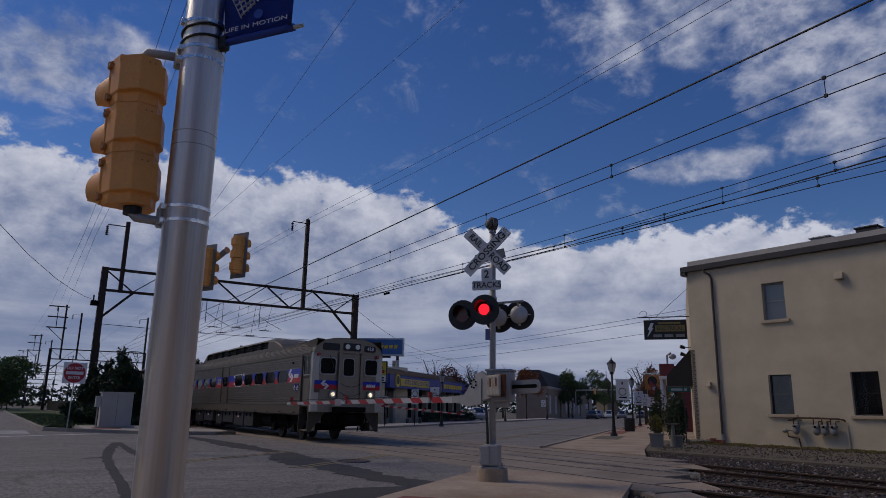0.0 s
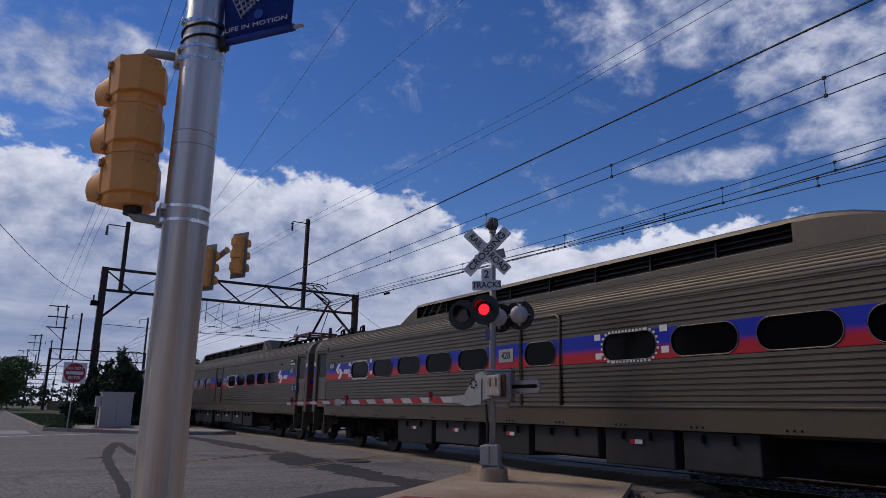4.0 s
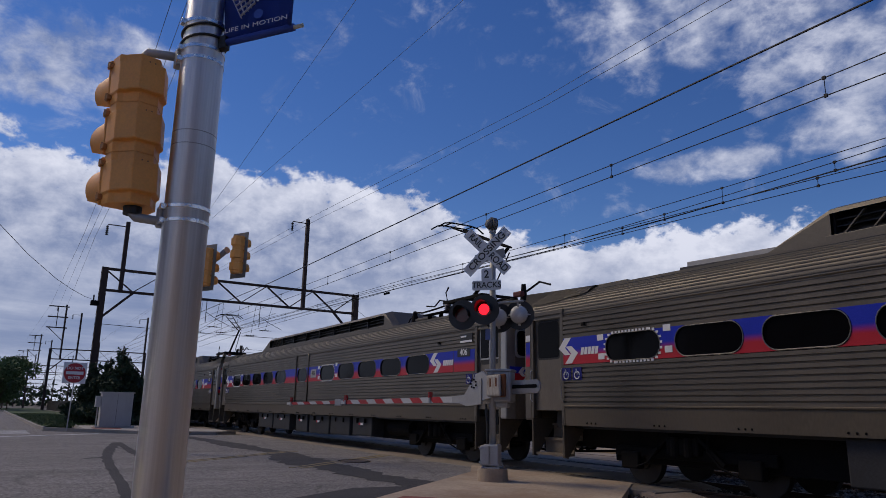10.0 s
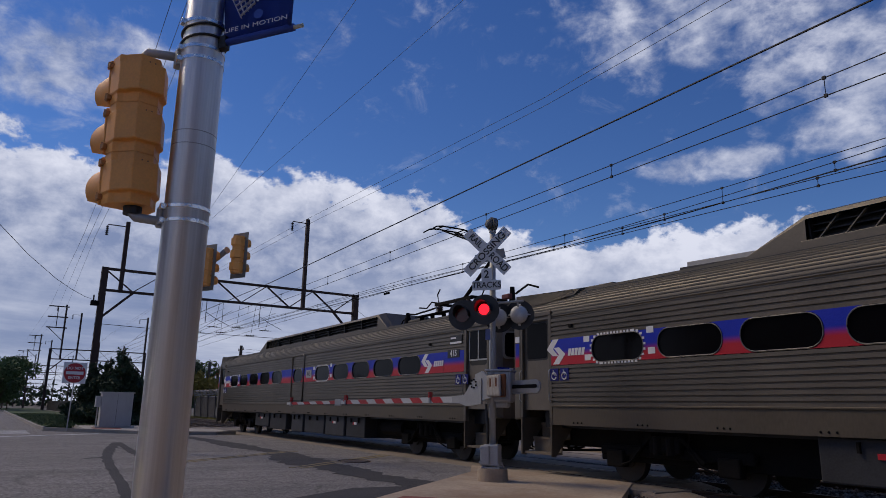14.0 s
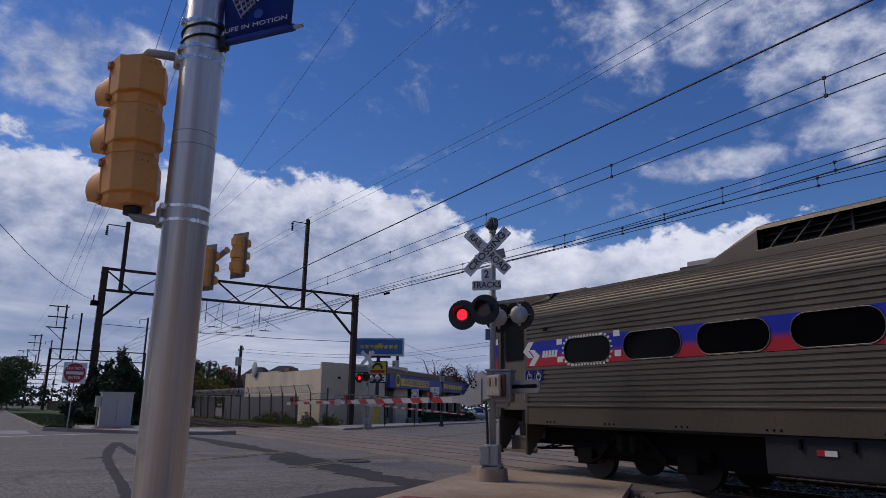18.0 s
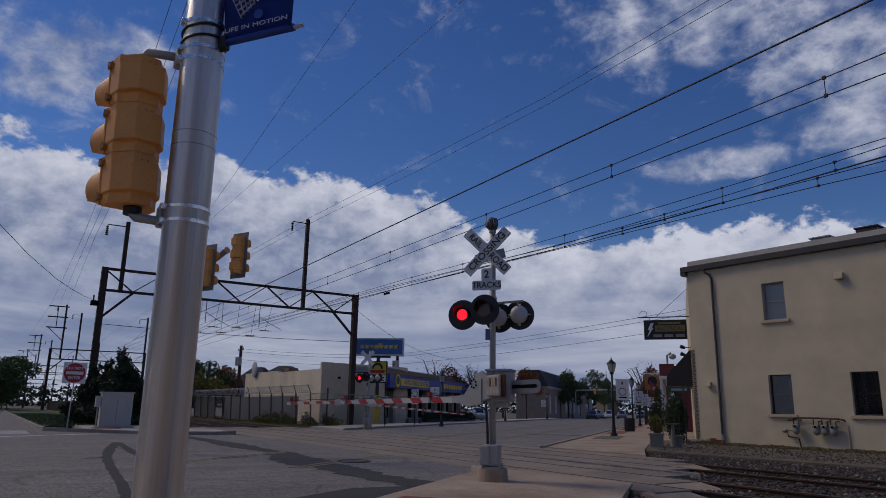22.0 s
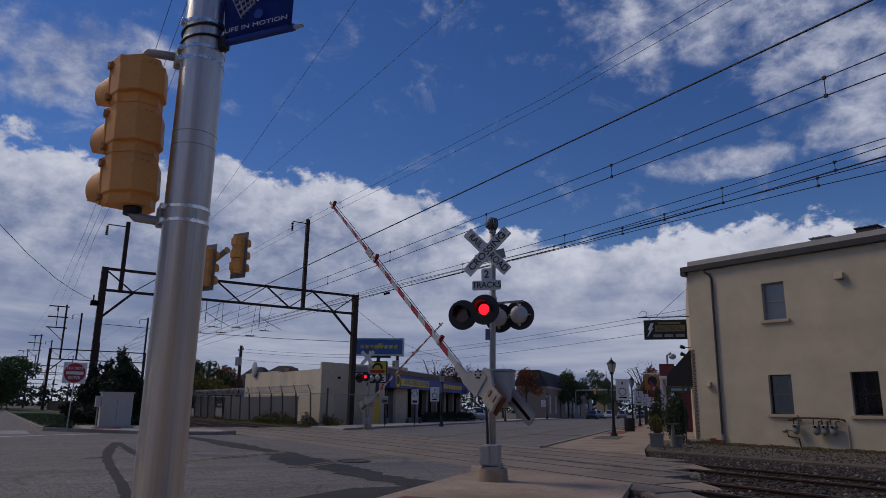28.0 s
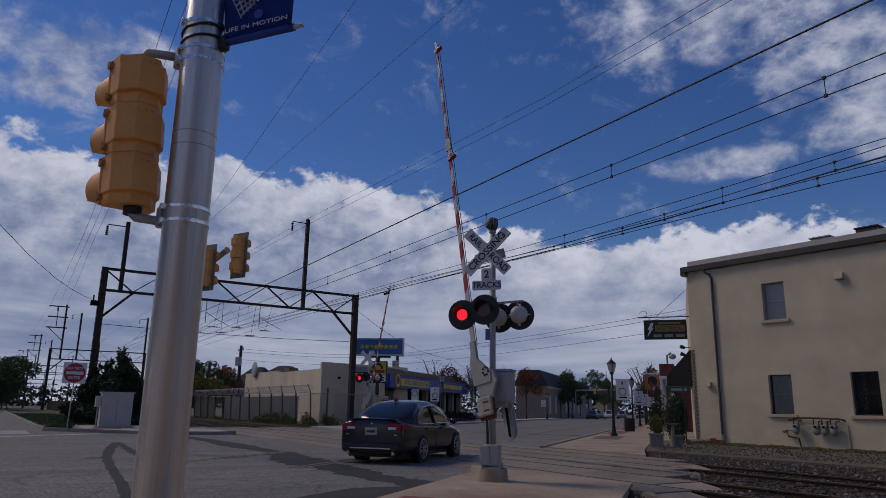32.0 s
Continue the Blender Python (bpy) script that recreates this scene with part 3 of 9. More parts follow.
def pantograph(parent, xf, red):
    """Single-arm current collector; xf is the car's front end."""
    col = MAROON if red else UNDER
    base = bmesh.new()
    for y in (-0.62, 0.62):
        beam((xf - 4.4, y, 4.5), (xf - 2.4, y, 4.5), 0.09, 0.09, base)
    for x in (-4.35, -3.4, -2.45):
        beam((xf + x, -0.62, 4.52), (xf + x, 0.62, 4.52), 0.08, 0.08, base)
    pan = part("pantograph", base, col, parent, "dark red pantograph" if red else "dark steel pantograph")
    for x in (-4.2, -2.6):
        for y in (-0.6, 0.6):
            ins = bmesh.new()
            for k in range(4):
                rod((xf + x, y, 4.18 + k * 0.07), (xf + x, y, 4.24 + k * 0.07), 0.13, 0.07, 12, ins)
            part("insulator", ins, mat("insulator_brown", (0.045, 0.03, 0.026), 0.3, vary=0.2), pan)
    hinge, knee, head = Vector((xf - 3.75, 0, 4.66)), Vector((xf - 1.95, 0, 5.88)), Vector((xf - 4.65, 0, 7.0))
    part("lower_arm", rod(hinge, knee, 0.06, 0.05), col, pan)
    part("control_rod", rod(hinge + Vector((0.75, 0.12, -0.02)), knee + Vector((-0.12, 0.12, -0.12)), 0.02), col, pan)
    ua = rod(knee + Vector((0, -0.1, 0)), head + Vector((0, -0.22, 0)), 0.028)
    rod(knee + Vector((0, 0.1, 0)), head + Vector((0, 0.22, 0)), 0.028, bm=ua)
    for f in (0.2, 0.55, 0.85):
        p = knee.lerp(head, f)
        w = 0.1 + 0.12 * f
        rod((p.x, -w, p.z), (p.x, w, p.z), 0.018, bm=ua)
    part("upper_arm", ua, UNDER, pan)
    hd = bmesh.new()
    for dx in (-0.22, 0.22):
        tube([(head.x + dx, -0.85, head.z - 0.10), (head.x + dx, -0.62, head.z + 0.05), (head.x + dx, -0.4, head.z + 0.09), (head.x + dx, 0.4, head.z + 0.09), (head.x + dx, 0.62, head.z + 0.05), (head.x + dx, 0.85, head.z - 0.10)], 0.025, 6, hd)
    for y in (-0.4, 0.4):
        rod((head.x - 0.22, y, head.z + 0.07), (head.x + 0.22, y, head.z + 0.07), 0.02, bm=hd)
    part("contact_head", hd, UNDER, pan)
    eq = bmesh.new()
    tube([(xf - 1.4, 0.2, 4.55), (xf - 0.9, 0.25, 4.75), (xf - 0.4, 0.2, 4.6)], 0.03, 6, eq)
    rod((xf - 0.9, -0.3, 4.15), (xf - 0.9, -0.3, 4.62), 0.1, 0.06, 12, eq)
    tube([(xf - 4.6, -0.3, 4.6), (xf - 5.1, -0.35, 4.7), (xf - 5.5, -0.3, 4.55), (xf - 6.0, -0.3, 4.62)], 0.025, 6, eq)
    tube([(xf - 4.4, -0.5, 4.55), (xf - 4.5, -0.5, 4.85), (xf - 4.35, -0.5, 5.0)], 0.025, 6, eq)
    part("roof_gear", eq, col, pan)


def rail_car(number, f_front, panto, red_panto, cab_front, dot):
    """One stainless commuter car; its front end is at x = 0 and it stands at y = 0."""
    car = thing("rail_car", f"stainless steel rail car {number} with a blue and red stripe", "train car", group="cars of the commuter train")
    x1, x0 = (0.02, -26.84) if f_front else (-0.33, -27.0)
    hole = [(r - (1.11 if i == 5 else 1.40), r) for i, r in enumerate(SIDE_A if f_front else SIDE_B)]
    x_mid = sum(hole[5]) / 2                                # the centre door's window
    # fluted side on both sides
    for side in (-1, 1):
        y = -SIDE
        lower = corrugated(1.46, 2.32, y)
        upper = corrugated(2.88, 3.40, y)
        d_lo, d_hi = x0 + 1.34, x1 - 1.34
        bm = sweep(lower, d_lo, d_hi)
        sweep(upper, d_lo, d_hi, bm)
        if side == 1:
            bmesh.ops.scale(bm, vec=(1, -1, 1), verts=bm.verts)
        part("side_panel", bm, STAINLESS, car)
        edges = [d_lo] + [v for h in sorted(hole) for v in h] + [d_hi]
        for a, b in zip(edges[0::2], edges[1::2]):
            for lower in (True, False):
                st_bm = box(a, b, y - 0.002, y + 0.03, 2.32 if lower else 2.60, 2.60 if lower else 2.88)
                cz, sz = (2.32, 1) if lower else (2.88, -1)
                for cx, sx in ((a, -1), (b, 1)):
                    if cx in (d_lo, d_hi):
                        continue
                    r = 0.26
                    pts = [(cx, cz)] + [(cx + sx * r * (1 - math.sin(t)), cz + sz * r * (1 - math.cos(t))) for t in [radians(90 * k / 6) for k in range(7)]]
                    plate(pts, y - 0.002, y + 0.03, st_bm)
                if side == 1:
                    bmesh.ops.scale(st_bm, vec=(1, -1, 1), verts=st_bm.verts)
                    bmesh.ops.reverse_faces(st_bm, faces=st_bm.faces[:])
                part("stripe", st_bm, STRIPE, car)
        for i, (a, b) in enumerate(hole):
            g = box(a - 0.02, b + 0.02, y + 0.02, y + 0.035, 2.30, 2.90)
            if side == 1:
                bmesh.ops.scale(g, vec=(1, -1, 1), verts=g.verts)
                bmesh.ops.reverse_faces(g, faces=g.faces[:])
            pane = part("window", g, DARKGLASS, car)
            if side == -1:
                rim = tube([(px, y - 0.008, pz) for px, pz in round_rect(a + 0.01, b - 0.01, 2.335, 2.865, 0.25, 6) + [round_rect(a + 0.01, b - 0.01, 2.335, 2.865, 0.25, 6)[0]]], 0.009, 6)
                part("gasket", rim, GASKET, pane)
                if i in (4, 10):
                    dots = bmesh.new()
                    rr = round_rect(a - 0.015, b + 0.015, 2.305, 2.895, 0.27, 9)
                    for k, (px, pz) in enumerate(rr):
                        if k % 2 == 0:
                            box(px - 0.03, px + 0.03, y - 0.009, y - 0.004, pz - 0.022, pz + 0.022, bm=dots)
                    for k in range(10):
                        px = a + 0.3 + (b - a - 0.6) * k / 9
                        for pz in (2.305, 2.895):
                            box(px - 0.025, px + 0.025, y - 0.009, y - 0.004, pz - 0.02, pz + 0.02, bm=dots)
                    tagged(part("dotted_marker", dots, WHITE, pane, "white dotted emergency marking"), kind="stuff")
                    for px, pz in ((a - 0.22, 2.80), (b + 0.08, 2.85), (a - 0.2, 2.42), (b + 0.1, 2.46)):
                        part("notice", box(px, px + 0.17, y - 0.008, y - 0.003, pz - 0.04, pz + 0.08), WHITE, pane)
    y = -SIDE
    # sill, skirt and end bulkheads
    sk = box(x0 + 1.33, x1 - 1.33, -SIDE + 0.012, SIDE - 0.012, 1.06, 1.46)
    part("sill", sk, SILLMAT, car)
    rv = bmesh.new()
    for k in range(14):
        xx = x0 + 2 + (x1 - x0 - 4) * k / 13
        for d in (0, 0.12, 0.24):
            ball((xx + d, y + 0.01, 1.12), 0.02, n=6, bm=rv)
    tagged(part("drain_bolts", rv, UNDER, car), kind="stuff")
    part("ridge", box(x0 + 1.33, x1 - 1.33, y - 0.012, y + 0.02, 1.44, 1.475, 0.006), SILLMAT, car)
    # solid black box stands in for the unlit inside of the car
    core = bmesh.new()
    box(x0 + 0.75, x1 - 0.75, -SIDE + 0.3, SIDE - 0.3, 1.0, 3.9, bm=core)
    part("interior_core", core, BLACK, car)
    # roof, ribbed
    prof = roof_line()
    full = prof + [(-yy, z) for yy, z in prof[::-1][1:]]
    bm = sweep(full, x0, x1, caps=False)
    part("roof", bm, ROOFMAT, car, smooth=True)
    ribs = bmesh.new()
    for i in range(1, 12):
        yy, z = prof[i]
        for sgn in (1, -1):
            beam((x0 + 0.3, sgn * yy, z + 0.008), (x1 - 0.3, sgn * yy, z + 0.008), 0.022, 0.022, ribs)
    part("roof_ribs", ribs, ROOFMAT, car)
    # roof housing: a solid cap over dark open louvres, with sloped ends
    h0, a0, g1, h1 = (-20.5, -19.4, -7.1, -5.0) if f_front else (-21.0, -19.9, -7.7, -7.0)
    hb = bmesh.new()
    lid = [(-1.13, 4.40), (-1.10, 4.47), (-0.85, 4.56), (0.85, 4.56), (1.10, 4.47), (1.13, 4.40)]
    sections = [(h0, 0.0), (a0, 1.0), (g1, 1.0)] + ([(g1 + (h1 - g1) * f, math.cos(f * math.pi / 2) ** 0.8) for f in (0.2, 0.4, 0.6, 0.8)] if f_front else []) + [(h1, 0.0)]
    rings = []
    for x, f in sections:
        rings.append([hb.verts.new((x, yy, 3.97 + (z - 3.97) * f + (0 if f else 0.02 * (abs(yy) < 1))) ) for yy, z in lid])
    for a, b in zip(rings, rings[1:]):
        for i in range(5):
            hb.faces.new((a[i], a[i + 1], b[i + 1], b[i]))
    for pair in ((0, 1), *[(k, k + 1) for k in range(2, len(rings) - 1)]):
        for e in (0, 5):
            a, b = rings[pair[0]][e], rings[pair[1]][e]
            low = [hb.verts.new((v.co.x, v.co.y * 1.01, 3.80)) for v in (a, b)]
            hb.faces.new((a, b, low[1], low[0]))
    bmesh.ops.recalc_face_normals(hb, faces=hb.faces[:])
    hump = part("roof_hump", hb, ROOFMAT, car, "grey roof housing over dark open louvres")
    for sgn in (-1, 1):
        part("coaming", box(a0 - 0.1, g1 + 0.05, *sorted((sgn * 1.06, sgn * 1.14)), 3.86, 4.06, 0.01), ROOFMAT, hump)
        lv = box(a0, g1, *sorted((sgn * 0.80, sgn * 0.84)), 3.9, 4.46)
        for k in range(3):
            box(a0, g1, *sorted((sgn * 0.86, sgn * 0.98)), 4.10 + k * 0.105, 4.12 + k * 0.105, bm=lv)
        for k in range(9):
            xx = a0 + (g1 - a0) * k / 8
            box(xx - 0.02, xx + 0.02, *sorted((sgn * 0.86, sgn * 1.02)), 3.95, 4.44, bm=lv)
        part("louvre", lv, BLACK, hump)
        for k in range(3):
            part("strut", beam((a0 + 0.15 + 0.42 * k, sgn * 1.04, 4.06), (a0 + 0.5 + 0.42 * k, sgn * 1.04, 4.40), 0.05, 0.02), ROOFMAT, hump)
        # air scoop along the roof edge at the ends
        for xe, d in ((x1, -1), (x0, 1)):
            if (d < 0 and not cab_front) or (d > 0 and f_front):
                continue
            sc = bmesh.new()
            cut = [[sc.verts.new((xe + d * u, sgn * yy, z)) for yy, z in sect] for u, sect in ((-0.06, ((1.44, 3.70), (1.40, 4.03), (1.08, 4.00))), (0.9, ((1.42, 3.74), (1.36, 4.00), (1.05, 4.00))), (1.95, ((1.36, 3.84), (1.22, 3.98), (1.0, 4.04))))]
            for a, b in zip(cut, cut[1:]):
                for i in range(3):
                    sc.faces.new((a[i], a[(i + 1) % 3], b[(i + 1) % 3], b[i]))
            sc.faces.new(cut[-1])
            bmesh.ops.solidify(sc, geom=sc.faces[:], thickness=0.02)
            part("air_scoop", sc, ROOFMAT, car, "grey sheet-metal scoop along the roof edge")
    part("roof_hatch", box(-14.4, -12.9, -0.55, 0.55, 4.55, 4.66, 0.02), ROOFMAT, hump)
    part("roof_hatch", box(h1 + 0.5, h1 + 1.5, -0.6, 0.3, 4.12, 4.20, 0.02), ROOFMAT, car)
    # doors, steps and end posts at both ends
    for end in (0, 1):
        xe = x1 if end == 0 else x0
        d = -1 if end == 0 else 1                    # towards the middle
        X2 = lambda v: xe + d * v
        cab = cab_front if end == 0 else True
        for side in (-1, 1):
            yy = side * SIDE

            def flank(n, u0, u1, z0, z1, m_, t0=0.0, t1=0.05, bevel=0.0, label=""):
                a_, b_ = sorted((X2(u0), X2(u1)))
                c_, e_ = sorted((yy - side * t0, yy - side * t1))
                return part(n, box(a_, b_, c_, e_, z0, z1, bevel), m_, car, label)
            flank("corner_post", 0.0, 0.24, 1.15, 3.46, BRIGHTPOST if (cab and end == 0) else STAINLESS, 0.0, 0.3, 0.03)
            dr = flank("door", 0.31, 1.24, 1.36, 3.44, DOORSTEEL, 0.075, 0.115, 0.01, "ribless grey end door with a dark window")
            a_, b_ = sorted((X2(0.42), X2(1.12)))
            c_, e_ = sorted((yy - side * 0.068, yy - side * 0.09))
            if cab and end == 0:
                part("pane", box(a_ - 0.04, b_ + 0.04, c_, e_, 2.62, 3.36), DARKGLASS, dr)
                part("window_bar", box((a_ + b_) / 2 - 0.02, (a_ + b_) / 2 + 0.02, c_ - 0.006, e_ + 0.006, 2.60, 3.38), GALV, dr)
                for xb in (a_ - 0.05, b_ + 0.05):
                    part("window_bar", box(xb - 0.02, xb + 0.02, c_ - 0.006, e_ + 0.006, 2.60, 3.38), GALV, dr)
                for z_ in (2.60, 3.37):
                    part("window_bar", box(a_ - 0.06, b_ + 0.06, c_ - 0.006, e_ + 0.006, z_ - 0.02, z_ + 0.02), GALV, dr)
            else:
                part("pane", plate(round_rect(a_, b_, 2.50, 3.30, 0.08), c_, e_), DARKGLASS, dr)
            part("door_frame", plate(round_rect(a_ - 0.035, b_ + 0.035, 2.46, 3.34, 0.1), yy - side * 0.072 if side < 0 else yy - side * 0.075, yy - side * 0.074), RUBBER, dr)
            flank("door_post", 0.24, 0.31, 1.2, 3.50, STAINLESS, 0.0, 0.12, 0.01)
            flank("door_post", 1.24, 1.34, 1.06, 3.50, STAINLESS, 0.0, 0.12, 0.012)
            flank("lintel", 0.24, 1.34, 3.44, 3.54, STAINLESS, -0.01, 0.14, 0.01)
            # stair well
            for k in range(3):
                sw = bmesh.new()
                a_, b_ = sorted((X2(0.32), X2(1.24)))
                o = 0.05 + 0.24 * k
                c_, e_ = sorted((yy - side * o, yy - side * (o + 0.3)))
                box(a_, b_, c_, e_, 0.42 + 0.31 * k, 0.47 + 0.31 * k, bm=sw)
                c_, e_ = sorted((yy - side * (o + 0.27), yy - side * (o + 0.3)))
                box(a_, b_, c_, e_, 0.47 + 0.31 * k, 0.73 + 0.31 * k, bm=sw)
                part("step", sw, mat("step_steel", (0.17, 0.14, 0.105), 0.7, 0.2, vary=0.25, dirt=(0.10, 0.075, 0.055), dirt_amount=0.7), car)
            for u in (0.24, 1.26):
                sp = bmesh.new()
                a_, b_ = sorted((X2(u), X2(u + 0.05)))
                pts = [(yy, 1.2), (yy, 0.40), (yy - side * 0.1, 0.38), (yy - side * 0.75, 1.2)]
                va = [sp.verts.new((a_, q, z)) for q, z in pts]
                vb = [sp.verts.new((b_, q, z)) for q, z in pts]
                sp.faces.new(va), sp.faces.new(vb[::-1])
                for i in range(4):
                    sp.faces.new((va[i], va[(i + 1) % 4], vb[(i + 1) % 4], vb[i]))
                bmesh.ops.recalc_face_normals(sp, faces=sp.faces[:])
                part("stair_cheek", sp, STEPDARK, car)
            for u in (0.27, 1.30):
                hr = bmesh.new()
                tube([(X2(u), yy + side * 0.0, 1.55), (X2(u), yy + side * 0.05, 1.6), (X2(u), yy + side * 0.05, 2.2), (X2(u), yy, 2.25)], 0.014, 6, hr)
                part("grab_rail", hr, GALV, car)
            if not (cab and end == 0):
                part("stripe_end", box(*sorted((X2(0.06), X2(0.20))), *sorted((yy + side * 0.003, yy - side * 0.02)), 2.33, 2.88), STRIPE, car)
                part("notice", box(*sorted((X2(0.05), X2(0.21))), *sorted((yy + side * 0.003, yy - side * 0.02)), 2.90, 3.04), WHITE, car)
        # end wall
        ew = bmesh.new()
        pts = [(-SIDE + 0.02, 1.15), (SIDE - 0.02, 1.15)] + [(-yy2, z) for yy2, z in prof] [::1][:1] + [(-yy2, z) for yy2, z in prof] + [(yy2, z) for yy2, z in prof[::-1][1:]]
        seen, clean = set(), []
        for q in pts:
            key = (round(q[0], 3), round(q[1], 3))
            if key not in seen:
                seen.add(key)
                clean.append(q)
        va = [ew.verts.new((X2(0.02), q, z)) for q, z in clean]
        vb = [ew.verts.new((X2(0.10), q, z)) for q, z in clean]
        ew.faces.new(va), ew.faces.new(vb[::-1])
        for i in range(len(va)):
            ew.faces.new((va[i], va[(i + 1) % len(va)], vb[(i + 1) % len(va)], vb[i]))
        bmesh.ops.recalc_face_normals(ew, faces=ew.faces[:])
        wall = part("end_wall", ew, ENDSTEEL, car)
        o = X2(-0.03)
        fx = lambda v: sorted((o, X2(0.05 + v)))

        def on_end(n, y0, y1, z0, z1, m_, r=0.06, t=0.0, label=""):
            bm_ = plate(round_rect(y0, y1, z0, z1, r), 0, 0.05)
            mm = pose(X2(-0.02 - t), 0, 0, 0, 0, 90) if end == 0 else pose(X2(-0.02 - t), 0, 0, 0, 0, -90)
            # local x runs along y of the car, local y into it
            bm_.transform(mm if end == 0 else mm)
            return part(n, bm_, m_, wall, label)
        for y0, y1 in ((-1.20, -0.58), (0.74, 1.26)):
            on_end("window_frame", y0 - 0.05, y1 + 0.05, 2.60, 3.30, GALV, 0.12)
            on_end("window_pane", y0, y1, 2.65, 3.25, DARKGLASS, 0.1, 0.006)
        for q in (-0.40, 0.56):
            on_end("door_jamb", q - 0.06, q + 0.06, 1.3, 3.52, ENDSTEEL, 0.02, 0.07)
        on_end("door_head", -0.46, 0.62, 3.48, 3.54, ENDSTEEL, 0.02, 0.07)
        on_end("end_door", -0.36, 0.52, 1.35, 3.46, ENDSTEEL, 0.05, 0.002)
        on_end("window_frame", -0.26, 0.26, 2.55, 3.30, GALV, 0.1, 0.010)
        on_end("window_pane", -0.22, 0.22, 2.59, 3.26, DARKGLASS, 0.09, 0.016)
        for y0, y1 in ((-1.42, -0.47), (0.63, 1.42)):
            on_end("front_stripe", y0, y1, 2.04, 2.22, RED, 0.005, 0.004)
            on_end("front_stripe", y0, y1, 2.22, 2.38, BLUE, 0.005, 0.004)
        if cab:
            on_end("destination_panel", -1.14, -0.42, 3.58, 3.86, BLACK, 0.08)
            on_end("headlight_panel", -0.26, 0.50, 3.60, 3.90, BLACK, 0.06, 0.02)
            on_end("number_panel", 0.68, 1.18, 3.58, 3.82, BLACK, 0.08)
            for y0 in (-0.20, 0.24):
                on_end("roof_headlight", y0, y0 + 0.2, 3.65, 3.85, HEADGLASS, 0.095, 0.06)
            for y0 in (-1.32, 1.26):
                on_end("marker_light", y0 - 0.07, y0 + 0.07, 3.32, 3.46, TAILRED, 0.06, 0.05)
            for y0 in (-0.66, 0.98):
                on_end("headlight_ring", y0 - 0.15, y0 + 0.15, 1.70, 2.0, GALV, 0.14, 0.06)
                on_end("headlight", y0 - 0.085, y0 + 0.085, 1.765, 1.935, HEADLIT if (end == 0 and dot) else HEADGLASS, 0.1, 0.08)
            ch = bmesh.new()
            for k in range(2):
                z = 2.30 - 0.36 * k
                tube([(X2(-0.10), -0.40 + 0.107 * i, z - 0.15 * math.sin(math.pi * i / 9)) for i in range(10)], 0.008, 6, ch)
            part("safety_chain", ch, UNDER, wall)
            part("windscreen_wiper", beam((X2(-0.08), -0.86, 3.38), (X2(-0.08), -0.66, 2.86), 0.02, 0.02), BLACK, wall)
        if cab and end == 0:
            nb = name_blocks(-0.22, 0, 0.4, 0.12, 0)
            nb.transform(pose(X2(-0.03), 1.02, 2.21, 0, 0, 90))
            part("name_bar", nb, WHITE, wall)
            lg = arrow_logo(-0.2, 0, 0.34, 0.36)
            lg.transform(pose(X2(-0.03), -0.98, 2.21, 0, 0, 90))
            part("arrow_emblem", lg, WHITE, wall)
            lettering(number, 0.2, wall, WHITE, pose(X2(-0.03), 0.93, 3.70, 90, 0, 90))
        # anticlimber, coupler, hoses
        cp = box(*sorted((X2(-0.26), X2(0.1))), -0.62, 0.72, 1.16, 1.36, 0.02)
        rod((X2(0.3), 0, 0.88), (X2(-0.45), 0, 0.88), 0.11, bm=cp)
        box(*sorted((X2(-0.5), X2(-0.2))), -0.22, 0.22, 0.70, 1.05, 0.03, cp)
        for q in (-0.8, -0.5, 0.5, 0.8):
            tube([(X2(0.05), q, 1.1), (X2(-0.15), q, 0.85), (X2(-0.12), q * 0.9, 0.5), (X2(-0.3), q * 0.7, 0.45)], 0.03, 6, cp)
        part("coupler", cp, UNDER, car)
        if not (end == 0 and cab_front and number == "428"):
            dia = box(*sorted((X2(-0.27), X2(0.02))), -0.62, 0.62, 1.3, 3.55, 0.02)
            part("gangway", dia, RUBBER, car)
        part("end_ladder_notice", box(*sorted((X2(-0.012), X2(0.03))), -1.43, -1.2, 1.9, 2.35), RED if not cab else SILLMAT, car)
        part("cant_rail_cap", sweep([(q, z + 0.012) for q, z in full], X2(-0.012), X2(0.18)), STAINLESS, car, smooth=True)
    # numbers, emblem, access signs near the ends
    zc = 2.61
    emblems = (((-2.77, 0.64), None), ((-24.62, 0.63), -25.0)) if f_front else (((-3.91, 0.62), -2.17), ((-25.80, 0.60), None))
    for (ex, ew_), bx in emblems:
        em = arrow_logo(ex, zc, 0.54, ew_)
        em.transform(Matrix.Translation((0, -SIDE - 0.003, 0)))
        part("arrow_emblem", em, WHITE, car)
        part("name_bar", name_blocks(ex + ew_ + 0.08, zc - 0.03, 0.52, 0.15, -SIDE - 0.003), WHITE, car)
        if bx is not None:
            bd = part("number_board", box(bx - 0.30, bx + 0.30, -SIDE - 0.012, -SIDE - 0.002, 2.70, 2.92, 0.004), BLACK, car)
            lettering(number, 0.23, bd, WHITE, pose(bx, -SIDE - 0.014, 2.81, 90, 0, 0))
            if not f_front:
                rb = part("route_board", box(bx - 0.16, bx + 0.42, -SIDE - 0.02, -SIDE - 0.002, 3.06, 3.30, 0.004), BLACK, car)
                part("route_bar", box(bx - 0.13, bx + 0.14, -SIDE - 0.024, -SIDE - 0.018, 3.20, 3.245), WHITE, rb)
                part("route_bar", box(bx - 0.15, bx + 0.41, -SIDE - 0.024, -SIDE - 0.018, 3.065, 3.12), WHITE, rb)
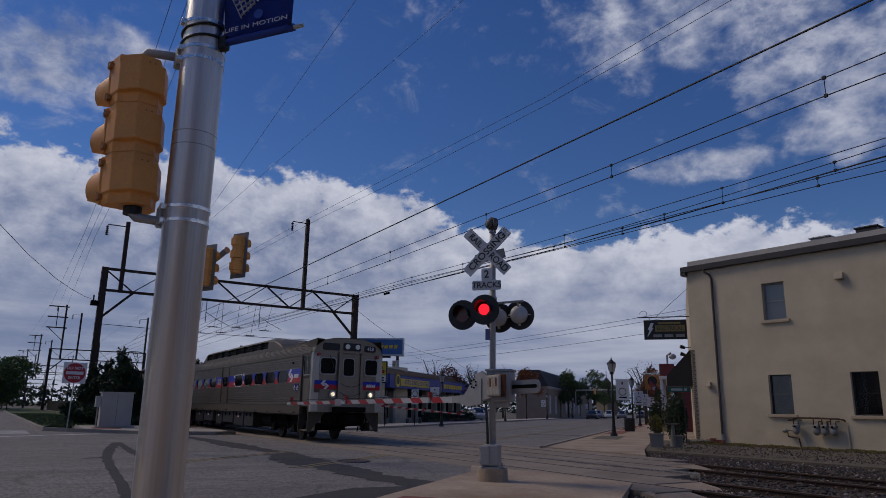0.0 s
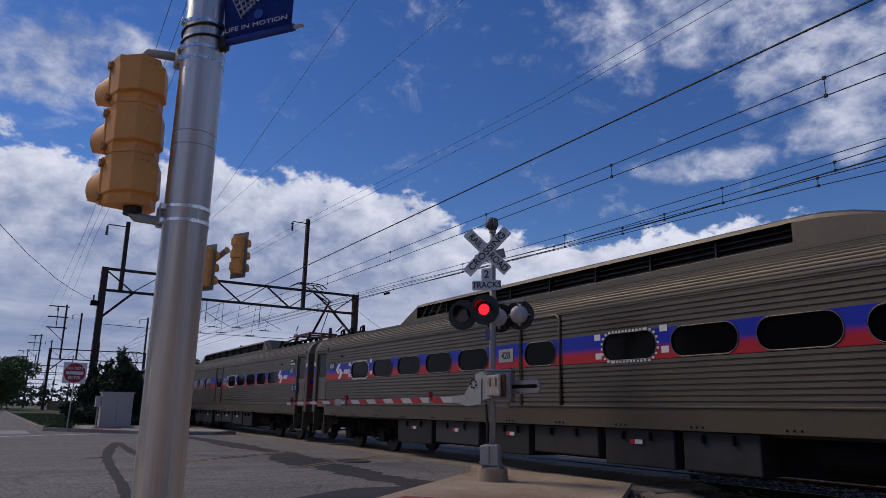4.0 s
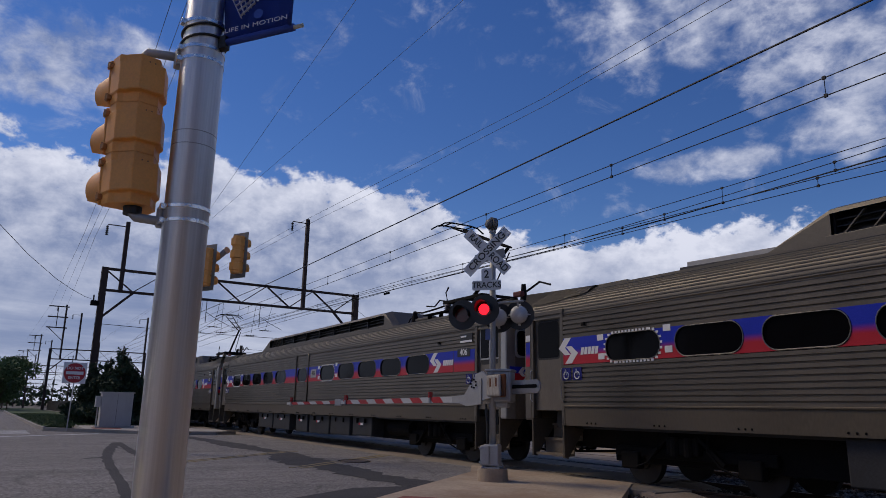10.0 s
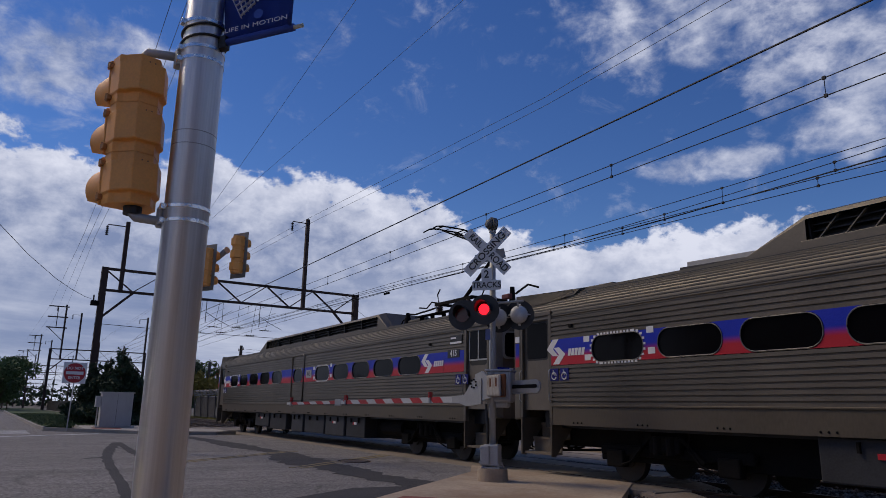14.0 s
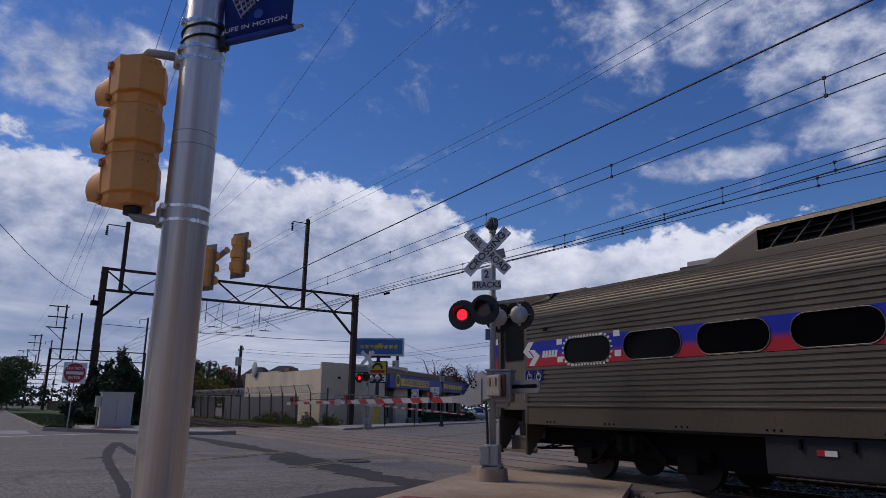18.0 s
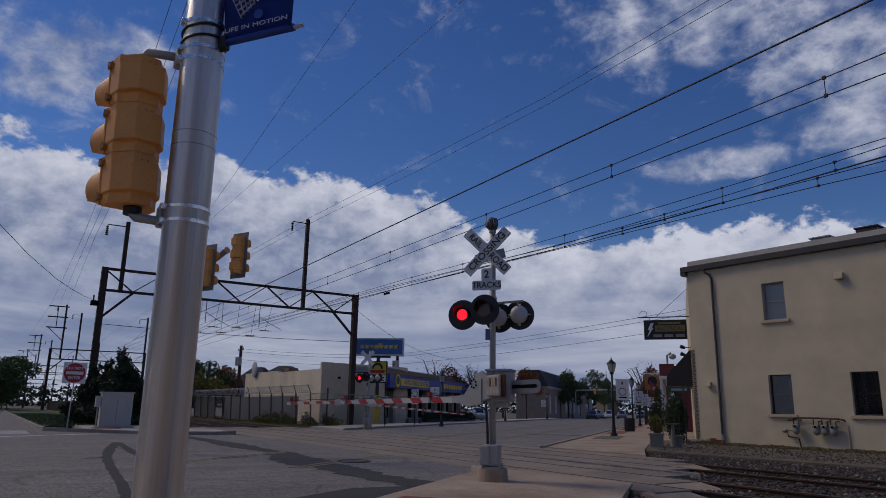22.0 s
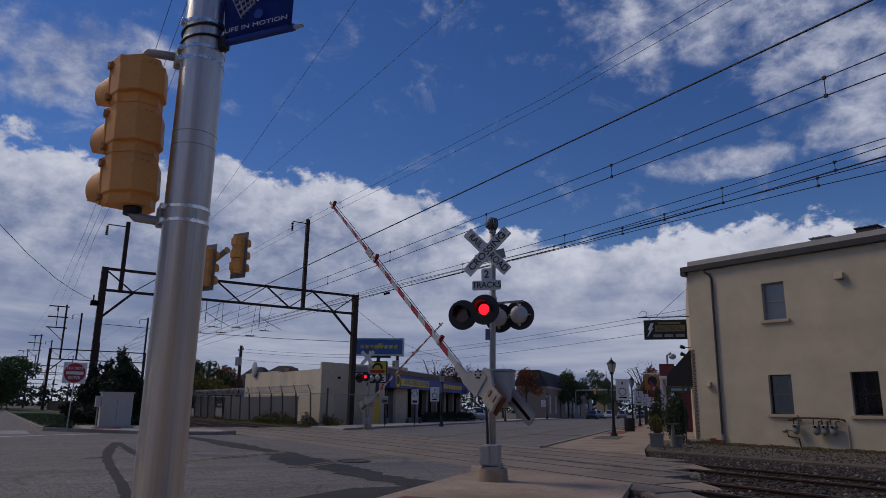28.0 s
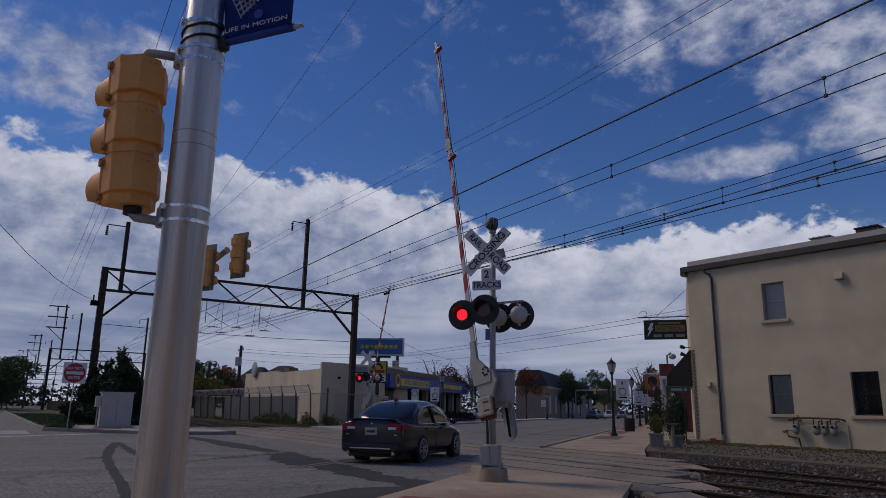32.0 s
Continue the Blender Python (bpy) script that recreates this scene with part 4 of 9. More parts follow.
            part("hatch_seam", box(bx - 0.50, bx - 0.49, -SIDE - 0.006, -SIDE, 2.33, 2.90), SILLMAT, car)
        if number != "428" or bx is None:
            for k in (0, 1):
                ax = {"428": -2.0}.get(number, -2.05 if bx else -25.7) + 0.33 * k
                sg_ = part("access_sign", box(ax, ax + 0.27, -SIDE - 0.012, -SIDE - 0.003, 1.99, 2.25), mat("sign_navy", (0.016, 0.018, 0.16), 0.5, vary=0.2, spec=0.2), car, "blue access sign with a white mark")
                part("access_mark", tube([(ax + 0.14 + 0.075 * math.cos(q), -SIDE - 0.022, 2.09 + 0.075 * math.sin(q)) for q in [i * 0.5 for i in range(13)]], 0.012, 5), WHITE, sg_)
                part("access_mark", beam((ax + 0.12, -SIDE - 0.022, 2.22), (ax + 0.16, -SIDE - 0.022, 2.10), 0.03, 0.006), WHITE, sg_)
    for k in range(2):                                      # small lamps on the side
        lx = (-2.2, -24.1)[k] if f_front else (-3.4, -25.0)[k]
        part("door_lamp", box(lx - 0.05, lx + 0.05, -SIDE - 0.05, -SIDE, 3.10, 3.17, 0.01), UNDER, car)
    xm = -14.28 if f_front else -12.86
    bd = part("number_plate", box(xm - 0.29, xm + 0.29, -SIDE - 0.016, -SIDE - 0.002, 2.46, 2.78, 0.008), GALV, car, "grey plate with the car number")
    lettering(number, 0.24, bd, BLACK, pose(xm, -SIDE - 0.018, 2.62, 90, 0, 0))
    # centre emergency door frame
    for sx in (-1, 1):
        px = x_mid + sx * 0.68
        part("door_post", tube([(px, -SIDE - 0.006, 1.48), (px, -SIDE - 0.006, 3.30), (px - sx * 0.03, -SIDE - 0.004, 3.37), (px - sx * 0.12, -SIDE, 3.41)], 0.035, 8), STAINLESS, car, smooth=True)
        part("joint_gap", box(px + sx * 0.06 - 0.012, px + sx * 0.06 + 0.012, -SIDE - 0.004, -SIDE, 1.48, 3.38), UNDER, car)
    part("door_head", box(x_mid - 0.6, x_mid + 0.6, -SIDE - 0.025, -SIDE + 0.02, 3.39, 3.44, 0.01), STAINLESS, car)
    # underframe boxes
    r2 = random.Random(int(number))
    ub = [(-19.9, -17.9), (-17.7, -15.6), (-14.9, -13.6), (-13.4, -11.4), (-11.2, -9.5), (-9.3, -7.8)]
    for a_, b_ in ub:
        dpt = r2.uniform(0.35, 0.48)
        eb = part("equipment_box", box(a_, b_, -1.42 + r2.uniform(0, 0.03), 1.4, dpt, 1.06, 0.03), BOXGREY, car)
        for k in range(2):
            lx = a_ + (b_ - a_) * (0.3 + 0.4 * k)
            part("latch", box(lx - 0.02, lx + 0.02, -1.46, -1.38, 0.85, 1.0), UNDER, eb)
        if r2.random() < 0.75:
            lx = a_ + (b_ - a_) * 0.5
            part("notice", box(lx - 0.04, lx + 0.14, -1.435, -1.41, 0.78, 0.86), WHITE, eb)
            part("notice", box(lx - 0.16, lx - 0.04, -1.435, -1.41, 0.78, 0.86), RED, eb)
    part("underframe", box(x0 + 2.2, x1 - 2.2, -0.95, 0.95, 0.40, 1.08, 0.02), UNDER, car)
    # draft sills as wide near-black blocks, standing in for shade under the ends
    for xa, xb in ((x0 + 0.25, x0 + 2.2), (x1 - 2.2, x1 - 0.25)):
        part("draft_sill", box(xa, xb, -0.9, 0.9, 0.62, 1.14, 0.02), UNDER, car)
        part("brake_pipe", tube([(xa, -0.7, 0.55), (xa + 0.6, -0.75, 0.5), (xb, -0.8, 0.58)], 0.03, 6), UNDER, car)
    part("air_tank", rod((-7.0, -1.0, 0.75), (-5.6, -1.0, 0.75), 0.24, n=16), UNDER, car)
    for bx in (-4.1, x0 + 4.1):
        bogie(car, bx)
    if panto:
        pantograph(car, -0.28, red_panto)
    if f_front:
        for xx in (-26.3, -25.5, -24.5):
            ra = box(xx - 0.25, xx + 0.2, -0.75, -0.45, 4.0, 4.14, 0.02)
            tube([(xx - 0.2, -0.6, 4.1), (xx - 0.15, -0.6, 4.3), (xx + 0.05, -0.62, 4.33), (xx + 0.15, -0.6, 4.12)], 0.035, 6, ra)
            rod((xx + 0.1, -0.6, 4.1), (xx + 0.1, -0.6, 4.36), 0.07, 0.05, 8, ra)
            part("roof_insulator", ra, UNDER, car)
    else:
        ra = rod((-6.6, -0.55, 3.98), (-6.6, -0.55, 4.30), 0.13, 0.10, 12)
        rod((-6.6, -0.55, 4.30), (-6.6, -0.55, 4.46), 0.08, 0.06, 10, ra)
        part("roof_insulator", ra, UNDER, car)
        part("bus_cable", tube([(-6.6, -0.55, 4.42), (-6.1, -0.55, 4.36), (-5.2, -0.5, 4.42), (-4.4, -0.45, 4.5)], 0.03, 8), UNDER, car)
        part("bus_cable", tube([(-7.1, -0.55, 4.05), (-6.9, -0.55, 4.25), (-6.62, -0.55, 4.25)], 0.025, 6), UNDER, car)
        part("roof_hatch", box(-25.3, -24.2, -1.05, -0.75, 3.95, 4.03, 0.01), ROOFMAT, car)
        wk = box(-5.2, -0.95, -1.06, -0.84, 4.13, 4.16, 0.004)
        for k in range(7):
            box(-5.0 + 0.65 * k, -4.98 + 0.65 * k, -1.0, -0.86, 3.9, 4.14, bm=wk)
        part("roof_walkway", wk, UNDER, car, "dark running board on the roof")
        part("warning_board", box(-0.80, -0.48, -0.95, -0.82, 4.16, 4.29, 0.02), MAROON, car, "small dark red board on the roof edge")
    return car


HEADLIT = glow("headlight_lit", (1.0, 0.86, 0.66), 0.55)
HEADGLASS = mat("lamp_glass", (0.55, 0.55, 0.53), 0.15, 0.3, vary=0.1)
TAILRED = mat("red_lens", (0.35, 0.02, 0.02), 0.25, vary=0.1)
TRAIN = []
for k, (num, ff, pan, redp, cab) in enumerate((("428", True, False, False, True), ("427", False, True, True, False), ("406", False, True, False, True), ("415", False, True, False, True))):
    c = rail_car(num, ff, pan, redp, cab, k == 0)
    TRAIN.append(c)

# ---- near signal pole with traffic signal and banner ----
VIEW_R = Vector((0.542, 0.840, 0))        # to the right as the camera stands
VIEW_F = Vector((-0.840, 0.542, 0))
POLE = Vector((-4.70, 0.973, 0))
pole = thing("signal_pole", "round brushed aluminium signal pole with steel bands", "pole", Matrix.Translation(POLE))
part("shaft", rod((0, 0, -0.2), (0, 0, 7.5), 0.150, 0.140, 40), BRUSHED, pole, smooth=True)
part("base_flange", rod((0, 0, -0.19), (0, 0, 0.06), 0.24, 0.2, 24), BRUSHED, pole)
STEELBAND = mat("steel_band", (0.72, 0.71, 0.69), 0.25, 1.0, vary=0.1)
for z, r in ((3.985, 0.146), (3.70, 0.146), (3.785, 0.146), (2.63, 0.149), (2.535, 0.149)):
    bd = part("band", rod((0, 0, z - 0.012), (0, 0, z + 0.012), r + 0.004, n=40), STEELBAND, pole, "shiny steel strap")
    c = VIEW_R * -0.12 - VIEW_F * 0.09 + Vector((0, 0, z))
    part("buckle", box(c.x - 0.025, c.x + 0.025, c.y - 0.025, c.y + 0.025, z - 0.02, z + 0.02, 0.004), STEELBAND, bd)
for z in (3.16, 3.066):
    part("seam", rod((0, 0, z - 0.003), (0, 0, z + 0.003), 0.1475, n=40), GALV, pole)
for z in (3.93, 3.845):
    part("cable_tie", tube([(0.153 * math.cos(a), 0.153 * math.sin(a), z + 0.03 * math.sin(a + 1)) for a in [i * math.pi / 14 for i in range(29)]], 0.009, 6), BLACK, pole, "black cable tie")
for z in (3.745, 2.58):
    c = VIEW_R * -0.15
    part("clamp", box(c.x - 0.045, c.x + 0.045, c.y - 0.045, c.y + 0.045, z - 0.07, z + 0.07, 0.012), GALV, pole)

SIG = Vector((-4.91, 0.657, 0))
sig_dir = Vector((-0.962, -0.272, 0)).normalized()       # where its lenses look


def facing(d):
    """A turn that makes local -y look along d."""
    return Matrix(((-d.y, -d.x, 0, 0), (d.x, -d.y, 0, 0), (0, 0, 1, 0), (0, 0, 0, 1)))


rot = facing(sig_dir)


def signal_head(name, label, m, group="", backplate=False, scale=1.0):
    """Three-section signal; local -y is the lens side, z = 0 its underside."""
    sg = thing(name, label, "traffic signal", m, group)
    h = 0.358
    for k in range(3):
        z0 = k * h
        bm = bmesh.new()
        w, d = 0.172, 0.10
        rings = []
        for z, f in ((z0 + 0.001, 0.68), (z0 + 0.072, 0.70), (z0 + 0.082, 1.0), (z0 + h - 0.070, 1.0), (z0 + h - 0.058, 0.70), (z0 + h - 0.001, 0.68)):
            q = 0.82 if f < 0.9 else 1.0
            pts = [(-w, -d), (w, -d), (w, d * 0.1), (w * q, d * 0.4 * q), (w * 0.50 * q, d * 0.4 + 0.125 * f), (-w * 0.50 * q, d * 0.4 + 0.125 * f), (-w * q, d * 0.4 * q), (-w, d * 0.1)]
            rings.append([bm.verts.new((x * (1 if q == 1 else 0.95), y, z)) for x, y in pts])
        for a, b in zip(rings, rings[1:]):
            for i in range(8):
                bm.faces.new((a[i], a[(i + 1) % 8], b[(i + 1) % 8], b[i]))
        bm.faces.new(rings[0][::-1]), bm.faces.new(rings[-1])
        bmesh.ops.recalc_face_normals(bm, faces=bm.faces[:])
        es = [e for e in bm.edges if e.calc_face_angle(0) > 0.3]
        bmesh.ops.bevel(bm, geom=es, offset=0.004, segments=2, affect="EDGES")
        body = part("section", bm, SIGNALYELLOW, sg)
        part("door", box(-0.178, 0.178, -0.125, -0.10, z0 + 0.01, z0 + h - 0.01, 0.01), SIGNALYELLOW, body)
        # hood
        hd = bmesh.new()
        n = 22
        for side in (0, 1):
            r = 0.168 - 0.006 * side
            rows = []
            for y, cut in ((-0.12, 0.0), (-0.22, 0.25), (-0.36, 0.75)):
                a0 = radians(-90 + 30 + cut * 40)
                rows.append([hd.verts.new((r * math.cos(a0 + (math.pi - 2 * a0) * i / n), y, z0 + h / 2 + r * math.sin(a0 + (math.pi - 2 * a0) * i / n))) for i in range(n + 1)])
            for a, b in zip(rows, rows[1:]):
                for i in range(n):
                    hd.faces.new((a[i], a[i + 1], b[i + 1], b[i]))
        part("hood", hd, SIGNALYELLOW, body, smooth=True)
        part("lens", rod((0, -0.13, z0 + h / 2), (0, -0.10, z0 + h / 2), 0.145, n=24), mat("dark_lens", (0.03, 0.025, 0.02), 0.2), body)
        for sx in (-1, 1):
            for zz in (z0 + 0.06, z0 + h - 0.06):
                hg = box(sx * 0.178 - 0.016, sx * 0.178 + 0.016, -0.12, -0.075, zz - 0.018, zz + 0.018, 0.004)
                rod((sx * 0.188, -0.10, zz - 0.028), (sx * 0.188, -0.10, zz + 0.028), 0.009, n=8, bm=hg)
                part("hinge", hg, mat("hinge_brass", (0.42, 0.20, 0.07), 0.5, 0.3, vary=0.2), body)
        for sx in (-0.02, 0.02):
            part("vent_hole", rod((sx, 0.148, z0 + 0.30), (sx, 0.152, z0 + 0.30), 0.004, n=8), BLACK, body)
    if backplate:
        bp = bmesh.new()
        box(-0.30, -0.175, -0.105, -0.10, -0.12, 3 * h + 0.12, bm=bp)
        box(0.175, 0.30, -0.105, -0.10, -0.12, 3 * h + 0.12, bm=bp)
        box(-0.175, 0.175, -0.105, -0.10, -0.12, 0.0, bm=bp)
        box(-0.175, 0.175, -0.105, -0.10, 3 * h, 3 * h + 0.12, bm=bp)
        part("backplate", bp, mat("grey_plate", (0.17, 0.17, 0.16), 0.6, vary=0.15), sg)
    return sg


Z_SIG = 2.645
sg = signal_head("traffic_signal", "yellow three-section traffic signal seen from behind", Matrix.Translation((SIG.x, SIG.y, Z_SIG)) @ Matrix.Rotation(radians(-2.2), 4, VIEW_F) @ rot)
to_pole = (rot.inverted() @ (POLE - SIG)).to_3d()
td = Vector((to_pole.x, to_pole.y, 0))
for z, up in ((3 * 0.358 - 0.01, 1), (0.01, -1)):
    zz = z + up * 0.075
    part("bracket_arm", tube([(0, 0.02, z), (0, 0.02, zz - up * 0.02), (td.x * 0.06, 0.02 + td.y * 0.06, zz + up * 0.005), td * 0.62 + Vector((0, 0, zz - up * 0.01 + (-0.02 if up > 0 else -0.05)))], 0.031, 12), GALV, sg, "grey steel bracket arm", smooth=True)
part("wire_entry", rod((0, 0.02, -0.05), (0, 0.02, 0.02), 0.06, n=14), BLACK, sg)

# banner
ban = thing("street_banner", "blue cloth street banner with white lettering on a rod", "banner", Matrix.Translation(POLE))
BANNERBLUE = mat("banner_blue", (0.028, 0.062, 0.30), 0.7, vary=0.15, scale=4, grain=80, bump=0.1)
bdir = S
BANROT = Matrix(((bdir.x, -bdir.y, 0, 0), (bdir.y, bdir.x, 0, 0), (0, 0, 1, 0), (0, 0, 0, 1)))
BX = Matrix.Translation((0, 0, 3.815)) @ BANROT @ pose(0, 0, 0, 0, -3.0, 0)
cl = bmesh.new()
nx, nz = 12, 12
grid = [[cl.verts.new((0.16 + 0.57 * i / nx, 0.02 * math.sin(i * 0.9) * (1 - j / nz * 0.3) + 0.012 * math.sin(j * 1.3 + i * 0.4), 0.02 + 1.3 * j / nz)) for i in range(nx + 1)] for j in range(nz + 1)]
for j in range(nz):
    for i in range(nx):
        cl.faces.new((grid[j][i], grid[j][i + 1], grid[j + 1][i + 1], grid[j + 1][i]))
bmesh.ops.solidify(cl, geom=cl.faces[:], thickness=0.004)
cloth = part("cloth", cl, BANNERBLUE, ban, at=BX, smooth=True)
part("rod", rod((0.12, 0, 0.02), (0.80, 0, 0.02), 0.014, n=12), mat("fibreglass", (0.55, 0.54, 0.45), 0.5), ban, "pale fibreglass rod", at=BX)
part("sleeve", rod((0.16, 0, 0.022), (0.73, 0, 0.022), 0.026, n=14), BANNERBLUE, cloth, smooth=True)
part("rod_bracket", box(0.13, 0.2, -0.03, 0.03, -0.03, 0.07, 0.008), BLACK, ban, at=BX)
WHITECLOTH = mat("white_print", (0.68, 0.68, 0.70), 0.7, vary=0.05)
lettering("LIFE IN MOTION", 0.046, cloth, WHITECLOTH, pose(0.45, -0.04, 0.085, 90, 0, 0), depth=0.001, bold=0.0, squeeze=1.5)
for k in range(6):
    part("print_stroke", beam((0.22 + 0.048 * k, -0.036, 0.40 + 0.012 * k), (0.33 + 0.026 * k, -0.036, 0.165 + 0.02 * k), 0.017, 0.003), WHITECLOTH, cloth)
for k in range(5):
    part("print_stroke", beam((0.24 + 0.02 * k, -0.036, 0.36 - 0.045 * k), (0.56 - 0.03 * k, -0.036, 0.47 - 0.052 * k), 0.017, 0.003), WHITECLOTH, cloth)
part("print_dot", rod((0.47, -0.034, 0.165), (0.47, -0.038, 0.165), 0.036, n=20), mat("print_blue", (0.05, 0.10, 0.38), 0.6), cloth)

# ---- crossing signals with gates ----
REFRED = mat("reflective_red", (0.40, 0.014, 0.018), 0.4, vary=0.12, dirt=(0.2, 0.05, 0.04), dirt_amount=0.3)
REFWHITE = mat("reflective_white", (0.50, 0.50, 0.49), 0.45, vary=0.1, dirt=(0.35, 0.33, 0.3), dirt_amount=0.4)
SIGNGREY = mat("crossbuck_white", (0.66, 0.66, 0.65), 0.4, vary=0.08, dirt=(0.32, 0.31, 0.3), dirt_amount=0.3)
RUST = mat("rust_panel", (0.44, 0.41, 0.36), 0.75, 0.1, vary=0.25, scale=5, grain=30, bump=0.2, streak=0.3, dirt=(0.075, 0.022, 0.010), dirt_amount=1.0)
RUSTEDGE = mat("rust_edge", (0.16, 0.06, 0.025), 0.85, 0.2, vary=0.3, scale=6, grain=40)
FLASH = glow("flasher_lit", (1.0, 0.010, 0.022), 1.7)
LENSOFF = mat("flasher_lens", (0.07, 0.006, 0.006), 0.15, vary=0.1)
BELLGREY = mat("bell_grey", (0.11, 0.11, 0.108), 0.6, 0.3, vary=0.2)
FLASHERS = []
LAMPGREY = mat("lamp_back_grey", (0.52, 0.52, 0.51), 0.5, 0.1, vary=0.12, scale=6, dirt=(0.33, 0.32, 0.3), dirt_amount=0.4)
GATES = []


def flasher(parent, s, d, z, face, key):
    """One lamp of a crossing signal at (s, d, z); face -1 looks along -d."""
    lp = part("flasher", rod((s, d + face * 0.0, z), (s, d - face * 0.012, z), 0.305, n=36), BLACK, parent, "black round flasher target")
    part("lamp_housing", ball((s, d - face * 0.10, z), 0.175, 1, 0.72, 1, 20), LAMPGREY, lp, smooth=True)
    for q in range(4):
        a = q * math.pi / 2
        part("housing_clip", beam((s + 0.16 * math.cos(a), d - face * 0.10, z + 0.16 * math.sin(a)), (s + 0.22 * math.cos(a), d - face * 0.02, z + 0.22 * math.sin(a)), 0.05, 0.02), LAMPGREY, lp)
    part("seam", tube([(s + 0.178 * math.cos(a), d - face * 0.09, z + 0.178 * math.sin(a)) for a in [i * math.pi / 10 for i in range(21)]], 0.012, 6), GALV, lp)
    hd = bmesh.new()
    n = 20
    for r in (0.16, 0.154):
        rows = [[hd.verts.new((s + r * math.cos(radians(-15 + 210 * i / n)), d + face * y * (0.55 + 0.45 * math.sin(radians(max(0, min(180, -15 + 210 * i / n))))), z + r * math.sin(radians(-15 + 210 * i / n)))) for i in range(n + 1)] for y in (0.0, 0.30)]
        for i in range(n):
            hd.faces.new((rows[0][i], rows[0][i + 1], rows[1][i + 1], rows[1][i]))
    part("hood", hd, BLACK, lp, smooth=True)
    part("lens", rod((s, d + face * 0.005, z), (s, d + face * 0.03, z), 0.15, n=28), LENSOFF, lp, "dark red lens")
    if key is not None:
        lit = part("lamp_disc", rod((0, 0, 0), (0, face * 0.008, 0), 0.108, n=28), FLASH, lp, "glowing red lamp")
        FLASHERS.append((lit, key, Vector((s, d + face * 0.026, z)), face))
    return lp


def crossing_mast(m, label, arm_len, arm_deg, key, mirrored):
    """A gate mast; local x runs across the street, local y along it away from the drivers it faces."""
    cs = thing("crossing_signal", label, "railway signal", m, "crossing signals")
    fd = part("foundation", rod((0, 0, -0.3), (0, 0, 0.235), 0.33, 0.285, 28), CONCRETE, cs, "round concrete foundation")
    part("mast", rod((0, 0, 0.28), (0, 0, 5.05), 0.062, n=20), GALV, cs, smooth=True)
    bs = box(-0.19, 0.19, -0.19, 0.19, 0.235, 0.265, 0.01)
    for a in range(4):
        sx, sy = (1, 1, -1, -1)[a], (1, -1, 1, -1)[a]
        rod((sx * 0.155, sy * 0.155, 0.23), (sx * 0.155, sy * 0.155, 0.33), 0.018, n=8, bm=bs)
    base = part("base", bs, GALV, cs)
    part("junction_box", box(-0.16, 0.15, -0.15, 0.14, 0.27, 0.68, 0.03), GALV, base)
    part("junction_cover", box(-0.205, -0.02, -0.2, -0.14, 0.30, 0.66, 0.02), GALV, base)
    for z in (0.36, 0.6):
        part("bolt", rod((-0.19, -0.2, z), (-0.19, -0.225, z), 0.022, n=8), GALV, base)
    part("conduit", tube([(-0.08, -0.07, 0.68), (-0.09, -0.06, 1.0), (-0.12, -0.05, 1.45)], 0.025, 8), BLACK, cs)
    # crossbuck
    zc, yf = 4.49, -0.25
    for k, a in enumerate((45, -45)):
        bl = plate(round_rect(-0.61, 0.61, -0.115, 0.115, 0.012, 3), -0.004 - 0.006 * k, 0.0 - 0.006 * k)
        bl.transform(pose(-0.05, yf, zc, 0, -a, 0))
        blade = part("crossbuck_blade", bl, SIGNGREY, cs, "white crossbuck blade with black letters")
        if mirrored:
            continue
        if k == 0:
            lettering("CROSSING", 0.195, blade, BLACK, pose(-0.05, yf - 0.017, zc, 0, -45, 0) @ FACE, squeeze=1.08, depth=0.003, bold=0.012)
        else:
            for w, o in (("RAIL", -0.335), ("ROAD", 0.335)):
                lettering(w, 0.195, blade, BLACK, pose(-0.05, yf - 0.017, zc, 0, 45, 0) @ FACE @ Matrix.Translation((o, 0, 0)), squeeze=0.88, depth=0.003, bold=0.012)
    if not mirrored:
        tp = part("tracks_sign", plate(round_rect(-0.36, 0.24, 3.69, 3.89, 0.03, 4), yf - 0.004, yf), SIGNGREY, cs, "white sign with the number of tracks")
        plate_bm = plate(round_rect(-0.17, 0.05, 3.89, 4.14, 0.03, 4), yf - 0.004, yf)
        part("number_tab", plate_bm, SIGNGREY, tp)
        lettering("2", 0.22, tp, BLACK, pose(-0.06, yf - 0.012, 4.01, 90, 0, 0), depth=0.003, bold=0.012)
        lettering("TRACKS", 0.165, tp, BLACK, pose(-0.06, yf - 0.012, 3.79, 90, 0, 0), depth=0.003, squeeze=1.0, bold=0.012)
        sp_ = part("back_blade", beam((-0.42, 0.2, 4.43), (0.2, 0.25, 4.56), 0.03, 0.2), GALV, cs, "edge of the crossbuck for the other direction")
    for z in (4.49, 3.79, 3.9):
        part("sign_clamp", box(-0.08, 0.08, yf, 0.07, z - 0.03, z + 0.03, 0.006), GALV, cs)
    # bell
    bell = part("bell", rod((-0.03, -0.05, 5.12), (0.05, 0.02, 5.12), 0.15, 0.14, 24), BELLGREY, cs, "grey round warning bell")
    part("bell_gong", rod((-0.10, -0.11, 5.12), (-0.03, -0.05, 5.12), 0.08, 0.13, 20), BELLGREY, bell, smooth=True)
    part("bell_bracket", rod((0, 0, 4.95), (0, 0, 5.06), 0.075, n=16), GALV, bell)
    # lamps
    arm = part("light_arm", rod((-0.55, -0.02, 3.42), (0.62, 0.1, 3.50), 0.024, n=10), GALV, cs)
    part("arm_hub", rod((0, 0, 3.36), (0, 0, 3.58), 0.085, n=16), GALV, arm)
